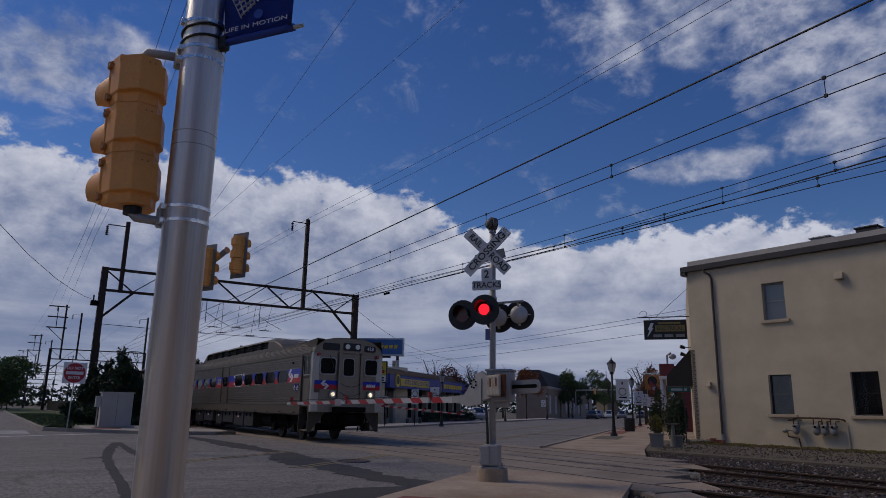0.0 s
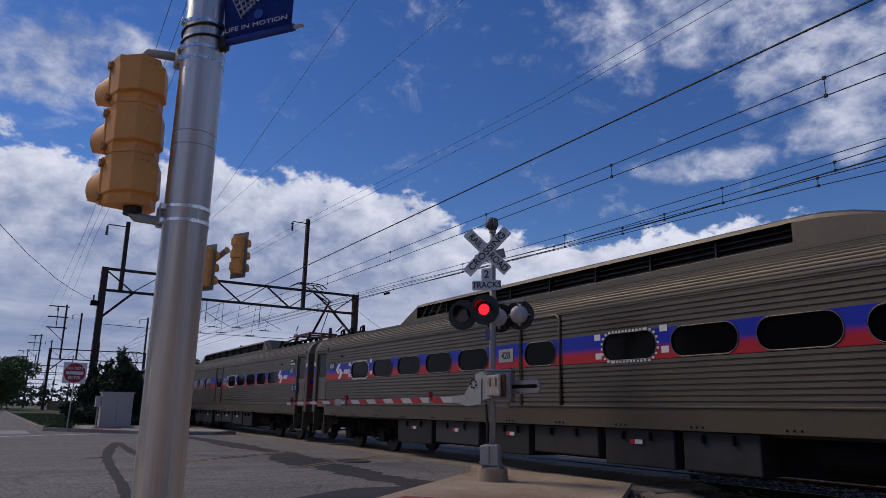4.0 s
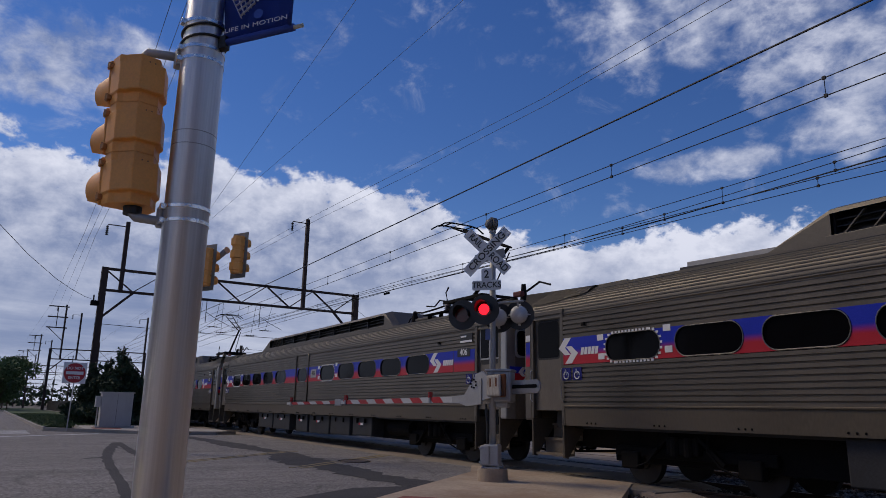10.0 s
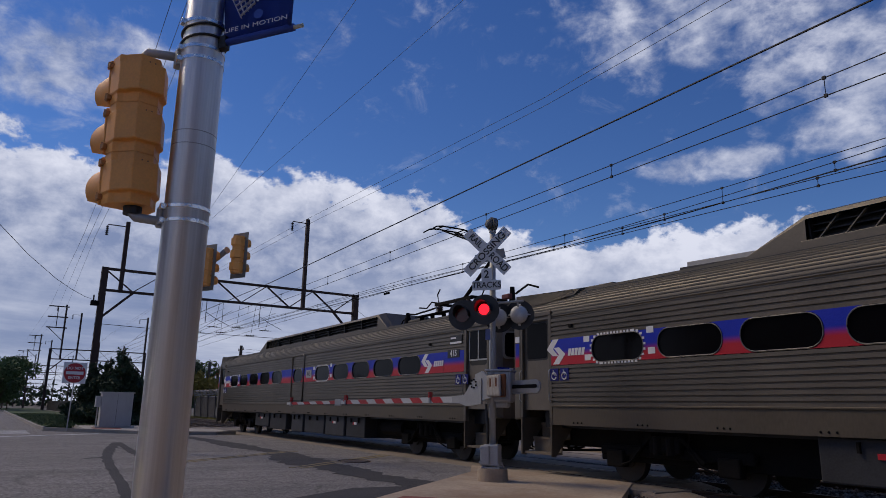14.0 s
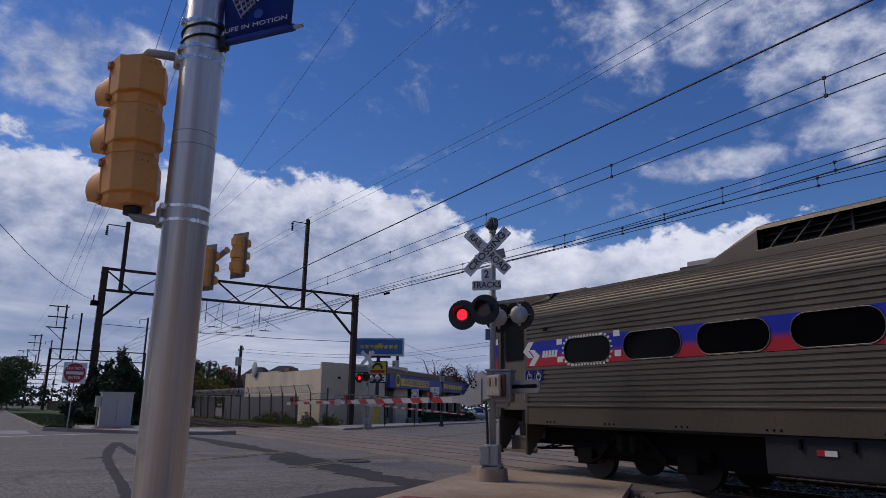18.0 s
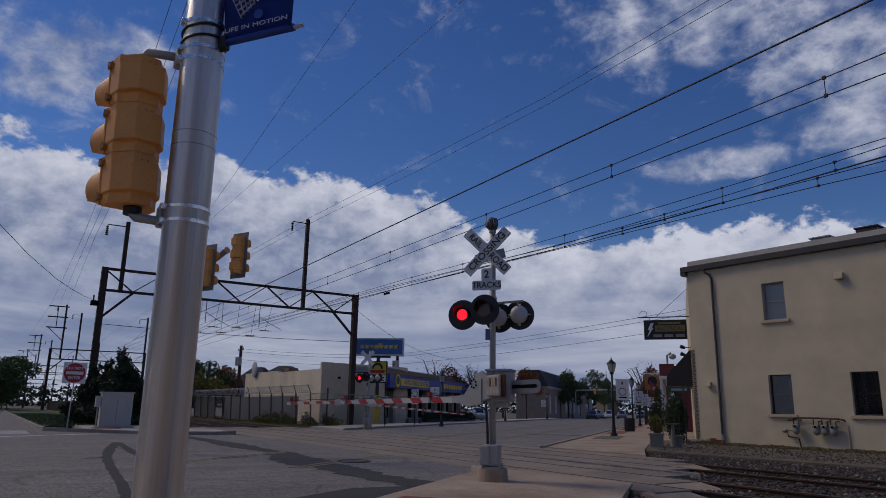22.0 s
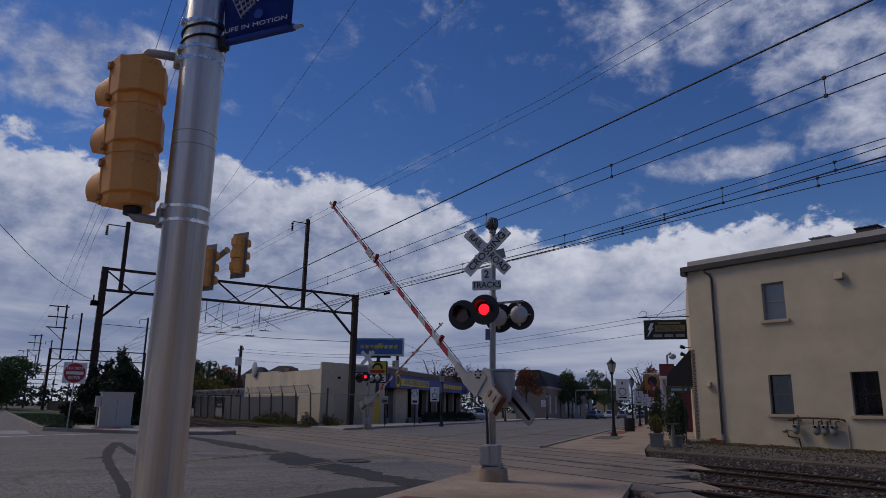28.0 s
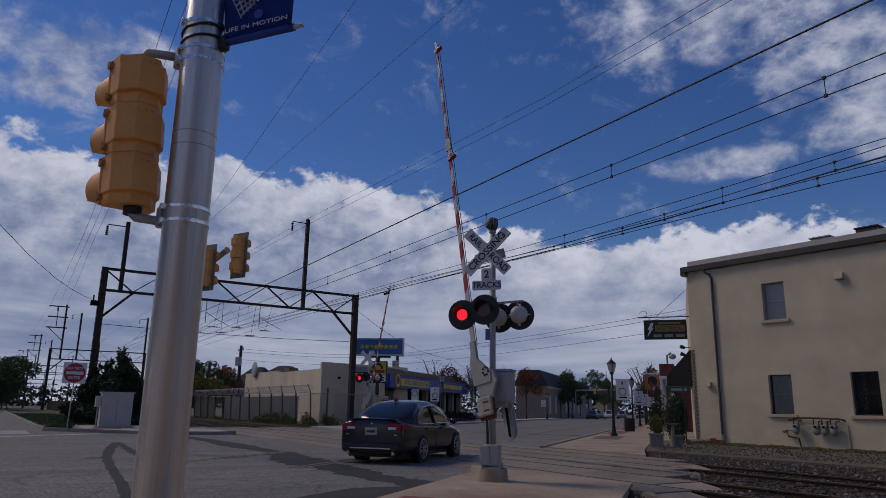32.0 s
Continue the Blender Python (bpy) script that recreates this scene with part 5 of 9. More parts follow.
    flasher(cs, -0.56, -0.25, 3.20, -1, (key, 0))
    flasher(cs, -0.074, -0.36, 3.28, -1, (key, 1))
    flasher(cs, 0.067, 0.30, 3.19, 1, None)
    flasher(cs, 0.497, 0.30, 3.24, 1, None)
    for x, y, z in ((-0.56, -0.19, 3.42), (-0.074, -0.30, 3.46), (0.497, 0.24, 3.47)):
        part("lamp_hanger", rod((x, y, z - 0.22), (x, y * 0.4, z), 0.02, n=8), GALV, arm)
    part("blue_notice", box(-0.12, -0.02, -0.12, -0.10, 2.70, 2.92, 0.005), mat("notice_blue", (0.10, 0.13, 0.32), 0.5), cs, "small blue notice plate")
    # gate machine
    gm = part("gate_machine", box(-0.13, 0.38, -0.05, 0.38, 1.48, 2.10, 0.05), GALV, cs, "grey gate machine housing")
    part("machine_lid", box(-0.15, 0.40, -0.07, 0.40, 2.08, 2.13, 0.015), GALV, gm)
    part("machine_foot", box(-0.1, 0.3, 0.0, 0.3, 1.38, 1.50, 0.04), GALV, gm)
    # turning arm with counterweight
    a = radians(arm_deg)
    g = new("gate_arm")
    g.parent = cs
    tagged(g, "red and white striped gate arm with small lamps")
    brk = plate([(-0.25, -0.16), (0.12, -0.24), (0.28, 0.0), (0.30, 0.28), (0.1, 0.34), (-0.1, 0.2), (-0.3, 0.14)], -0.20, -0.14)
    bk = part("arm_bracket", brk, GALV, g)
    part("arm_bracket", plate([(0.1, -0.30), (0.55, -0.34), (0.75, -0.28), (1.0, -0.27), (1.0, -0.13), (0.62, -0.12), (0.30, 0.22), (0.1, 0.2)], -0.22, -0.16), GALV, g)
    cw = part("counterweight", box(-0.55, -0.17, -0.33, -0.27, -0.17, 0.25, 0.04), RUST, g, "rusty counterweight plate")
    part("counterweight_plate", box(-0.62, -0.21, -0.27, -0.21, -0.18, 0.26, 0.03), RUSTEDGE, cw)
    for sx in (-0.45, -0.29):
        part("lifting_slot", box(sx - 0.02, sx + 0.02, -0.335, -0.328, 0.02, 0.18), RUSTEDGE, cw)
    for k, y in enumerate((0.27, 0.31, 0.35)):
        part("counterweight_arm", plate(round_rect(-1.02 + 0.03 * k, -0.1, -0.10, 0.16, 0.1, 5), y, y + 0.02), GALV, g)
        part("counterweight_slot", plate(round_rect(-0.95, -0.2, 0.0, 0.07, 0.03, 4), y - 0.006, y - 0.001), UNDER, g)
    for k in range(7):
        ang = k * math.pi * 2 / 7
        part("bolt", rod((0.32 + 0.08 * math.cos(ang), -0.24, 0.1 + 0.08 * math.sin(ang)), (0.32 + 0.08 * math.cos(ang), -0.215, 0.1 + 0.08 * math.sin(ang)), 0.018, n=8), UNDER, g)
    n = 21
    x = 0.95
    step = (arm_len - 0.95) / n
    zb = -0.20
    for k in range(n):
        h = 0.062 - 0.03 * k / n
        sl = 0.13
        pts = [(x, zb - h), (x + step, zb - h), (x + step + (sl if k < n - 1 else 0), zb + h), (x + (sl if k else 0), zb + h)]
        part("stripe", plate(pts, -0.212 + 0.02, -0.212 + 0.045), REFRED if k % 2 else REFWHITE, g)
        x += step
    part("joint_sleeve", box(0.95 + (arm_len - 0.95) * 0.60, 0.95 + (arm_len - 0.95) * 0.64, -0.20, -0.15, zb - 0.085, zb + 0.085, 0.005), GALV, g)
    for f in (0.11, 0.57, 0.965):
        lx = 0.95 + (arm_len - 0.95) * f
        lm = part("arm_lamp", rod((lx, -0.18, zb + 0.05), (lx, -0.18, zb + 0.17), 0.05, n=12), TAILRED, g, "small red arm lamp")
        part("lamp_clip", box(lx - 0.03, lx + 0.03, -0.22, -0.14, zb - 0.06, zb + 0.06), GALV, lm)
    part("arm_cable", tube([(0.9, -0.16, zb + 0.09)] + [(0.9 + (arm_len - 1) * i / 12, -0.16, zb + 0.085 + 0.008 * math.sin(i * 2.1)) for i in range(1, 13)], 0.008, 5), RUBBER, g)
    if not mirrored:                      # the arm swings on the drivers' side
        for ch in g.children_recursive:
            ch.data.transform(Matrix.Diagonal((1, -1, 1, 1)))
            ch.data.flip_normals()
    GATES.append((g, arm_deg, 1.745))
    return cs


NEAR_MAST = crossing_mast(Matrix.Translation((-11.2, 8.45, 0.02)) @ STREET.to_3x3().to_4x4(), "grey railway crossing mast with crossbuck, flashers and gate", 8.53, 185.94 - math.degrees(math.atan2(S.y, S.x)), 0, False)
FAR_MAST = crossing_mast(Matrix.Translation((-41.0, 20.87, 0.02)) @ STREET.to_3x3().to_4x4(), "grey railway crossing mast across the tracks, with gate", 7.6, 22.0 - math.degrees(math.atan2(S.y, S.x)), 1, True)

# ---- catenary portals and wires ----


def portal(x, y0, y1, zt, depth=1.55, masts=((6.9, 13.9), (20.3, 16.3)), detail=True, label="rusty brown steel catenary portal over the tracks"):
    p = thing("catenary_portal", label, "gantry", Matrix.Translation((x, 0, 0)), "catenary portals")
    for yy, sgn in ((y0, 1), (y1, -1)):
        c = bmesh.new()
        for dx in (-0.18, 0.18):
            box(dx - 0.05, dx + 0.05, yy - 0.2, yy + 0.2, -0.3, zt, bm=c)
        for k in range(int(zt / 0.7)):
            z = 0.2 + k * 0.7
            beam((-0.18, yy - 0.2, z), (0.18, yy - 0.2, z + 0.5), 0.05, 0.03, c)
        box(-0.15, 0.15, yy - 0.2, yy - 0.17, -0.3, zt, bm=c)
        part("column", c, STEELBROWN, p)
        part("knee_brace", beam((0, yy + sgn * 0.1, zt - depth - 1.9), (0, yy + sgn * 2.0, zt - depth), 0.16, 0.16), STEELBROWN, p)
    part("top_chord", box(-0.14, 0.14, y0, y1, zt - 0.16, zt, 0.01), STEELBROWN, p)
    part("bottom_chord", box(-0.14, 0.14, y0, y1, zt - depth - 0.1, zt - depth + 0.06, 0.01), STEELBROWN, p)
    n = 10 if detail else 8
    for k in range(n):
        ya, yb = y0 + (y1 - y0) * k / n, y0 + (y1 - y0) * (k + 1) / n
        for dx in ((-0.1, 0.1) if detail else (0,)):
            part("brace", beam((dx, ya, zt - depth if k % 2 else zt - 0.1), (dx, yb, zt - 0.1 if k % 2 else zt - depth), 0.07 if detail else 0.1, 0.05), STEELBROWN, p)
    for ym, zm in masts:
        mt_ = part("mast", box(-0.15, 0.15, ym - 0.13, ym + 0.13, zt - depth, zm), STEELBROWN, p)
        part("outrigger", beam((0, ym, zm - 0.35), (0, ym - 1.3, zm - 0.35), 0.06, 0.06), STEELBROWN, mt_)
        ins = bmesh.new()
        for k in range(5):
            rod((0, ym - 1.3, zm - 0.55 - k * 0.14), (0, ym - 1.3, zm - 0.45 - k * 0.14), 0.11, 0.05, 10, ins)
        part("insulator", ins, UNDER, mt_)
    return p


portal(-52, 5.8, 24.9, 10.5)
for k in range(5):
    X = -130 - 62 * k
    pl_ = portal(X, 8.0 - 0.2 * k, 22.4 - 0.1 * k, 9.95, 1.7, masts=((9.5, 17.2), (11.85, 16.0), (22.3, 16.1)), detail=False, label="distant brown steel catenary portal along the railway")
    for j in range(3):
        part("cross_arm", box(-0.07, 0.07, 6.9, 9.9, 16.75 - 1.75 * j, 16.93 - 1.75 * j), STEELBROWN, pl_)
    part("arm_rod", rod((0, 8.3, 13.2), (0, 8.3, 16.9), 0.06, n=6), STEELBROWN, pl_)
    part("arm_brace", beam((0, 7.2, 13.3), (0, 9.5, 11.2), 0.1, 0.1), STEELBROWN, pl_)

WIRE = mat("wire_dark", (0.02, 0.02, 0.021), 0.5, 0.5, vary=0.1, bump=0)


def wire(pts, r, name="overhead_wire", label="thin dark overhead wire", sag=0.0, parent=None):
    out = []
    for a, b in zip(pts, pts[1:]):
        a, b = Vector(a), Vector(b)
        n = 14 if sag else 1
        for i in range(n):
            f = i / n
            out.append(a.lerp(b, f) - Vector((0, 0, sag * 4 * f * (1 - f))))
    out.append(Vector(pts[-1]))
    return tagged(obj(name, tube(out, r, 5), WIRE), label, "overhead wire", "overhead wires")




def height(line, x):
    """The height at x of a line given as (x, z) points."""
    return next(a[1] + (b[1] - a[1]) * (x - a[0]) / (b[0] - a[0]) for a, b in zip(line, line[1:]) if a[0] <= x <= b[0])


def catenary(y, upper, lower, droppers, pull_off=True):
    ct = thing("catenary", "messenger and contact wire with droppers over the track", "overhead wire", LINE, "overhead wires")
    part("messenger_wire", tube([(x, y, z) for x, z in upper], 0.011, 5), WIRE, ct)
    part("contact_wire", tube([(x, y, z) for x, z in lower], 0.011, 5), WIRE, ct)
    for x in droppers:
        zl, zu = height(lower, x), height(upper, x)
        dr = part("dropper", rod((x, y, zl), (x, y, zu), 0.008, n=5), WIRE, ct)
        for z in (zl, zu):
            part("dropper_clip", box(x - 0.03, x + 0.03, y - 0.02, y + 0.02, z - 0.03, z + 0.03), WIRE, dr)
    if pull_off:                                  # hangers at the portal
        part("hanger", rod((-52, y, 7.2), (-52, y, 8.9), 0.025, n=8), UNDER, ct)
        part("pull_off", tube([(-52, y, 8.0), (-52, y + 0.9, 7.5), (-52, y + 1.8, 7.1)], 0.018, 6), UNDER, ct)
    return ct


catenary(Y_NEAR, [(-300, 6.95), (-112, 7.2), (-52, 7.2), (-30, 7.10), (-22.5, 7.10), (-11, 7.12), (-4.8, 7.21), (20, 7.6)], [(-300, 6.6), (-112, 6.75), (-52, 6.74), (-22.5, 6.77), (-11, 6.83), (-4.8, 6.86), (20, 6.95)], (-47, -41, -35, -28.6, -22.5, -16.2, -11.0, -5.8))
catenary(Y_FAR, [(-300, 7.0), (-112, 7.3), (-52, 7.6), (-28, 7.42), (-23.6, 7.32), (-17.2, 7.26), (-10.9, 7.26), (-6.6, 7.29), (20, 7.5)], [(-300, 6.6), (-112, 6.75), (-52, 7.1), (-29.9, 7.08), (-23.6, 7.0), (-17.2, 6.85), (-10.9, 6.85), (-6.7, 6.87), (20, 6.9)], (-46, -40, -34, -28, -23.6, -17.2, -10.9))
catenary(Y_FAR + 0.03, [(-60, 7.9), (-29.9, 7.30), (-17.8, 6.97), (-12.9, 7.0), (-7.9, 7.09), (-6.7, 7.13), (20, 7.9)], [(-60, 7.6), (-29.9, 7.11), (-17.8, 6.86), (-12.9, 6.84), (-7.9, 6.89), (-6.7, 6.90), (20, 7.1)], (-29.9, -17.8, -12.9, -7.9), False)
catenary(Y_FAR - 0.03, [(-60, 7.8), (-29.9, 7.2), (-14.5, 6.92), (-8.3, 6.80), (-6.7, 6.77), (20, 6.5)], [(-60, 7.5), (-29.9, 7.08), (-14.5, 6.74), (-8.3, 6.61), (-6.7, 6.55), (20, 6.1)], (-14.5, -8.3), False)
cl_ = thing("wire_splice", "dark ribbed splice on the overhead wire", "insulator", LINE @ Matrix.Translation((-30.6, Y_FAR, 6.98)), "wire insulators")
part("body", rod((-0.3, 0, 0.02), (0.3, 0, -0.02), 0.03, n=10), UNDER, cl_)
for k in range(3):
    part("disc", rod((-0.2 + 0.2 * k, 0, 0.01), (-0.17 + 0.2 * k, 0, 0.01), 0.065, n=12), UNDER, cl_)
wire([(-52, 5.9, 6.6), (-52, 12.2, 6.45), (-52, 18.5, 6.45), (-52, 24.8, 6.6)], 0.02, label="cross-span wire below the portal")
for yc in (Y_NEAR, Y_FAR):
    for j, (dy, z0, z1) in enumerate(((-1.2, 8.3, 6.7), (0.9, 8.2, 7.0), (2.2, 8.4, 6.5))):
        wire([(-52, yc + dy, z0), (-75, yc + dy * 0.4, (z0 + z1) / 2 - 0.2), (-130, yc, z1)], 0.014, label="thin dark stay wire under the portal")
    for j in range(4):
        ins_ = thing("wire_insulator", "short dark ribbed insulator on a wire", "insulator", Matrix.Translation((-52 - 0.4 * j, yc - 1.9 + 1.25 * j, 6.6 + 0.5 * (j % 2))), "wire insulators")
        rb_ = bmesh.new()
        for i in range(5):
            rod((0, -0.35 + 0.14 * i, 0), (0, -0.28 + 0.14 * i, 0), 0.06, 0.03, 8, rb_)
        part("discs", rb_, UNDER, ins_)
        part("link_rod", rod((0, -0.5, 0), (0, 0.5, 0), 0.02, n=5), UNDER, ins_)
        part("hanger_rod", rod((0, 0, 0), (0.4 * j, 0, 8.85 - 6.6 - 0.5 * (j % 2)), 0.012, n=5), UNDER, ins_)
wire([(-112, 17.4, 10.5), (-52, 17.59, 10.77), (-7, 17.0, 11.35), (25, 16.8, 12.0)], 0.03, label="thick dark feeder cable")
for y0, line in ((19.0, ((-300, 17.5), (-112, 17.2), (-51.6, 16.09), (-33.3, 15.42), (-21.7, 14.98), (-13, 15.15), (10, 15.6))), (19.5, ((-300, 17.5), (-112, 17.2), (-50.3, 15.89), (-34.2, 15.25), (-22.3, 14.93), (-12.3, 15.05), (10, 15.5)))):
    wire([LINE @ Vector((x, y0, z)) for x, z in line], 0.011, label="thin dark transmission wire")
for y0 in (7.1, 8.3, 9.5):
    wire([(-316, y0, 17.0), (-130, y0, 17.0), (-52, 4.2 + 0.3 * (y0 - 7.1), 12.6), (-30, 3.9 + 0.4 * (y0 - 7.1), 14.6), (-8, 2.2 + 0.3 * (y0 - 7.1), 12.0)], 0.010, label="thin dark transmission wire")
for a, b in (((-20, 9.067, 15.34), (-52, 12.43, 15.85)), ((-20, 13.645, 17.02), (-52, 12.5, 14.97))):
    wire([Vector(b) + (Vector(b) - Vector(a)) * 0.4, b, a, Vector(a) + (Vector(a) - Vector(b)) * 0.5], 0.009, label="thin dark transmission wire")
wire([(-52, 5.7, 8.1), (-48, 4.39, 7.82), (-45, 3.36, 7.79), (-42.4, 2.42, 7.87), (-37.8, 0.82, 8.22), (-34.2, -0.44, 8.7), (-28, -2.58, 9.75), (-20, -5.3, 11.5)], 0.014, label="slack dark cable to the portal column")
tr_ = thing("line_transformer", "small dark box with insulators on the portal column", "electrical box", Matrix.Translation((-51.8, 5.5, 8.0)))
part("case", box(-0.3, 0.1, -0.35, 0.15, -0.2, 0.12, 0.03), UNDER, tr_)
part("insulator", rod((0, -0.2, 0.1), (0, -0.2, 0.5), 0.05, n=8), UNDER, tr_)

# ---- stuccoed building by the tracks ----
FAC = Matrix.Translation((-22.0, 28.8, 0)) @ pose(0, 0, 0, 0, 0, 5)
bld = thing("stucco_building", "two-storey beige stucco building beside the railway", "building", FAC)
HOLES = [(3.77, 4.79, 5.48, 7.17, True), (3.72, 4.74, 1.37, 3.06, False), (7.13, 8.18, 1.37, 3.1, False), (10.6, 11.65, 1.37, 3.1, False), (10.6, 11.65, 5.48, 7.17, True)]


def wall_with_holes(x0, x1, z0, z1, t, holes):
    """One wall in the xz plane, its face at y = 0 and t thick, with openings through it."""
    xs = sorted({x0, x1, *[h[0] for h in holes], *[h[1] for h in holes]})
    zs = sorted({z0, z1, *[h[2] for h in holes], *[h[3] for h in holes]})
    bm = bmesh.new()
    vert = {}

    def v(i, j, k):
        if (i, j, k) not in vert:
            vert[i, j, k] = bm.verts.new((xs[i], t * k, zs[j]))
        return vert[i, j, k]

    def solid(i, j):
        if not (0 <= i < len(xs) - 1 and 0 <= j < len(zs) - 1):
            return False
        cx, cz = (xs[i] + xs[i + 1]) / 2, (zs[j] + zs[j + 1]) / 2
        return not any(h[0] < cx < h[1] and h[2] < cz < h[3] for h in holes)
    for i in range(len(xs) - 1):
        for j in range(len(zs) - 1):
            if not solid(i, j):
                continue
            for k in (0, 1):
                bm.faces.new((v(i, j, k), v(i + 1, j, k), v(i + 1, j + 1, k), v(i, j + 1, k)))
            for di, dj, a, b in ((-1, 0, (i, j), (i, j + 1)), (1, 0, (i + 1, j), (i + 1, j + 1)), (0, -1, (i, j), (i + 1, j)), (0, 1, (i, j + 1), (i + 1, j + 1))):
                if not solid(i + di, j + dj):
                    bm.faces.new((v(*a, 0), v(*b, 0), v(*b, 1), v(*a, 1)))
    bmesh.ops.recalc_face_normals(bm, faces=bm.faces[:])
    return bm


part("wall", wall_with_holes(0, 22, -0.3, 8.3, 0.3, HOLES), STUCCO, bld)
sidelen = 13.0
side_dir = FAC.inverted().to_3x3() @ U
sidebm = slab([(0.0, 0.02), (0.0 + side_dir.x * sidelen, 0.02 + side_dir.y * sidelen), (0.3 + side_dir.x * sidelen, side_dir.y * sidelen), (0.3, 0.31)], -0.3, 8.3)
part("front_wall", sidebm, STUCCO, bld)
part("rear_mass", box(0.5, 21.9, 0.32, 12, -0.3, 8.2), STUCCO, bld)
brickq = bmesh.new()
slab([(-0.05, -0.04), (0.26, -0.04), (0.26, 0.0), (0.0, 0.02)], -0.2, 4.4, brickq)
GREYBRICK = mat("brown_brick", (0.17, 0.13, 0.10), 0.9, vary=0.3, scale=8, grain=40, bump=0.3)
for k in range(46):
    z = 0.0 + k * 0.095
    a, b = (-0.02, 0.16) if k % 2 else (-0.02, 0.10)
    part("quoin_brick", box(a, b, -0.035, 0.03, z, z + 0.083, 0.004), GREYBRICK, bld)
brickq.free()
part("roof", box(-0.2, 22.1, -0.1, 12.2, 8.28, 8.42), ROOFMAT, bld)
part("fascia", box(-0.22, 22.15, -0.22, -0.02, 8.22, 8.5, 0.02), DARKTRIM, bld, "dark brown metal fascia")
part("parapet_cap", box(0.0, 22.1, 0.1, 0.4, 8.42, 8.80, 0.02), mat("parapet_grey", (0.42, 0.40, 0.37), 0.7, vary=0.12), bld, "pale grey parapet behind the gutter")
part("return_fascia", box(-0.24, 0.05, -0.2, 1.2, 8.05, 8.5, 0.02), DARKTRIM, bld)
SASH = mat("dark_sash", (0.045, 0.04, 0.038), 0.5, vary=0.15)
CURTAIN = mat("pale_curtain", (0.40, 0.41, 0.44), 0.9, vary=0.1, scale=6, grain=30, streak=0.1)
WINGLASS = bpy.data.materials.new("window_glass")
WINGLASS.use_nodes = True
wb = WINGLASS.node_tree.nodes["Principled BSDF"]
wb.inputs["Specular IOR Level"].default_value = 0.2
wb.inputs["Base Color"].default_value, wb.inputs["Roughness"].default_value, wb.inputs["Transmission Weight"].default_value = (0.8, 0.85, 0.85, 1), 0.03, 1.0
for x0, x1, z0, z1, pale in HOLES:
    w = part("window", wall_with_holes(x0, x1, z0, z1, 0.06, [(x0 + 0.05, x1 - 0.05, z0 + 0.06, (z0 + z1) / 2 - 0.02), (x0 + 0.05, x1 - 0.05, (z0 + z1) / 2 + 0.03, z1 - 0.05)]), SASH if not pale else mat("grey_sash", (0.30, 0.29, 0.28), 0.6), bld, "sash window in a dark frame", at=Matrix.Translation((0, 0.16, 0)))
    for a, b in ((z0 + 0.04, (z0 + z1) / 2), ((z0 + z1) / 2, z1 - 0.03)):
        part("pane", box(x0 + 0.04, x1 - 0.04, 0.025, 0.031, a, b), WINGLASS, w)
    # upper windows: pale curtain; lower: near-black sheet standing in for the unlit room
    part("blind", box(x0 + 0.03, x1 - 0.03, 0.09, 0.10, z0 + 0.05, z1 - 0.03), CURTAIN if pale else mat("room_shade", (0.018, 0.016, 0.016), 0.9, vary=0.2), w)
    if not pale:
        for sx in (0.12, 0.78):
            part("curtain", box(x0 + sx * (x1 - x0), x0 + sx * (x1 - x0) + 0.14, 0.06, 0.085, z0 + 0.3, z1 - 0.1), mat("dim_curtain", (0.045, 0.04, 0.038), 0.9, vary=0.2, scale=5, streak=0.1), w)
    part("sill", box(x0 - 0.12, x1 + 0.14, -0.10, 0.22, z0 - 0.14, z0, 0.015), mat("sill_stone", (0.44, 0.35, 0.25), 0.85, vary=0.12), bld, "painted stone sill")
part("downspout", tube([(1.03, -0.16, 8.22), (1.06, -0.16, 8.1), (1.25, -0.06, 7.95), (1.36, -0.07, 7.75), (1.37, -0.07, 0.35), (1.40, -0.07, 0.3)], 0.055, 10), mat("brown_pipe", (0.06, 0.045, 0.038), 0.5, vary=0.2), bld, "brown metal downspout", smooth=True)
pile = thing("brick_pile", "small pile of broken red bricks at the downspout", "bricks", FAC)
PILEBRICK = mat("broken_brick", (0.22, 0.10, 0.075), 0.9, vary=0.3, scale=8, grain=40, bump=0.3, per_object=0.3)
for k in range(13):
    row, col_ = (0, k) if k < 6 else ((1, k - 6) if k < 10 else (2, k - 10))
    part("brick", box(-0.095, 0.095, -0.05, 0.05, 0, 0.055, 0.006), PILEBRICK, pile, at=pose(0.42 + 0.19 * col_ + 0.11 * row, -0.14 + 0.03 * ((k * 7) % 3), 0.0 + 0.057 * row, 0, 0, -14 + 9 * ((k * 5) % 4)))
part("drain_boot", rod((1.39, -0.07, 0.0), (1.39, -0.07, 0.42), 0.09, n=14), GALV, bld)
part("wall_joint", box(1.28, 1.31, -0.004, 0.02, 0.1, 8.1), mat("joint_line", (0.36, 0.30, 0.23), 0.95), bld)
BEIGEBOX = mat("vent_beige", (0.46, 0.38, 0.28), 0.7, vary=0.1)
for x, z, s_ in ((0.85, 2.69, 0.14), (7.16, 7.06, 0.18)):
    v = box(x - s_, x + s_, -0.16, 0.0, z - s_ * 0.8, z + s_ * 0.8, 0.02)
    for vt in v.verts:
        if vt.co.z < z and vt.co.y < -0.1:
            vt.co.y -= 0.05
    part("wall_vent", v, BEIGEBOX, bld)
part("stub_pipe", rod((6.85, -0.04, 0.0), (6.83, -0.02, 0.95), 0.03, n=8), BEIGEBOX, bld)
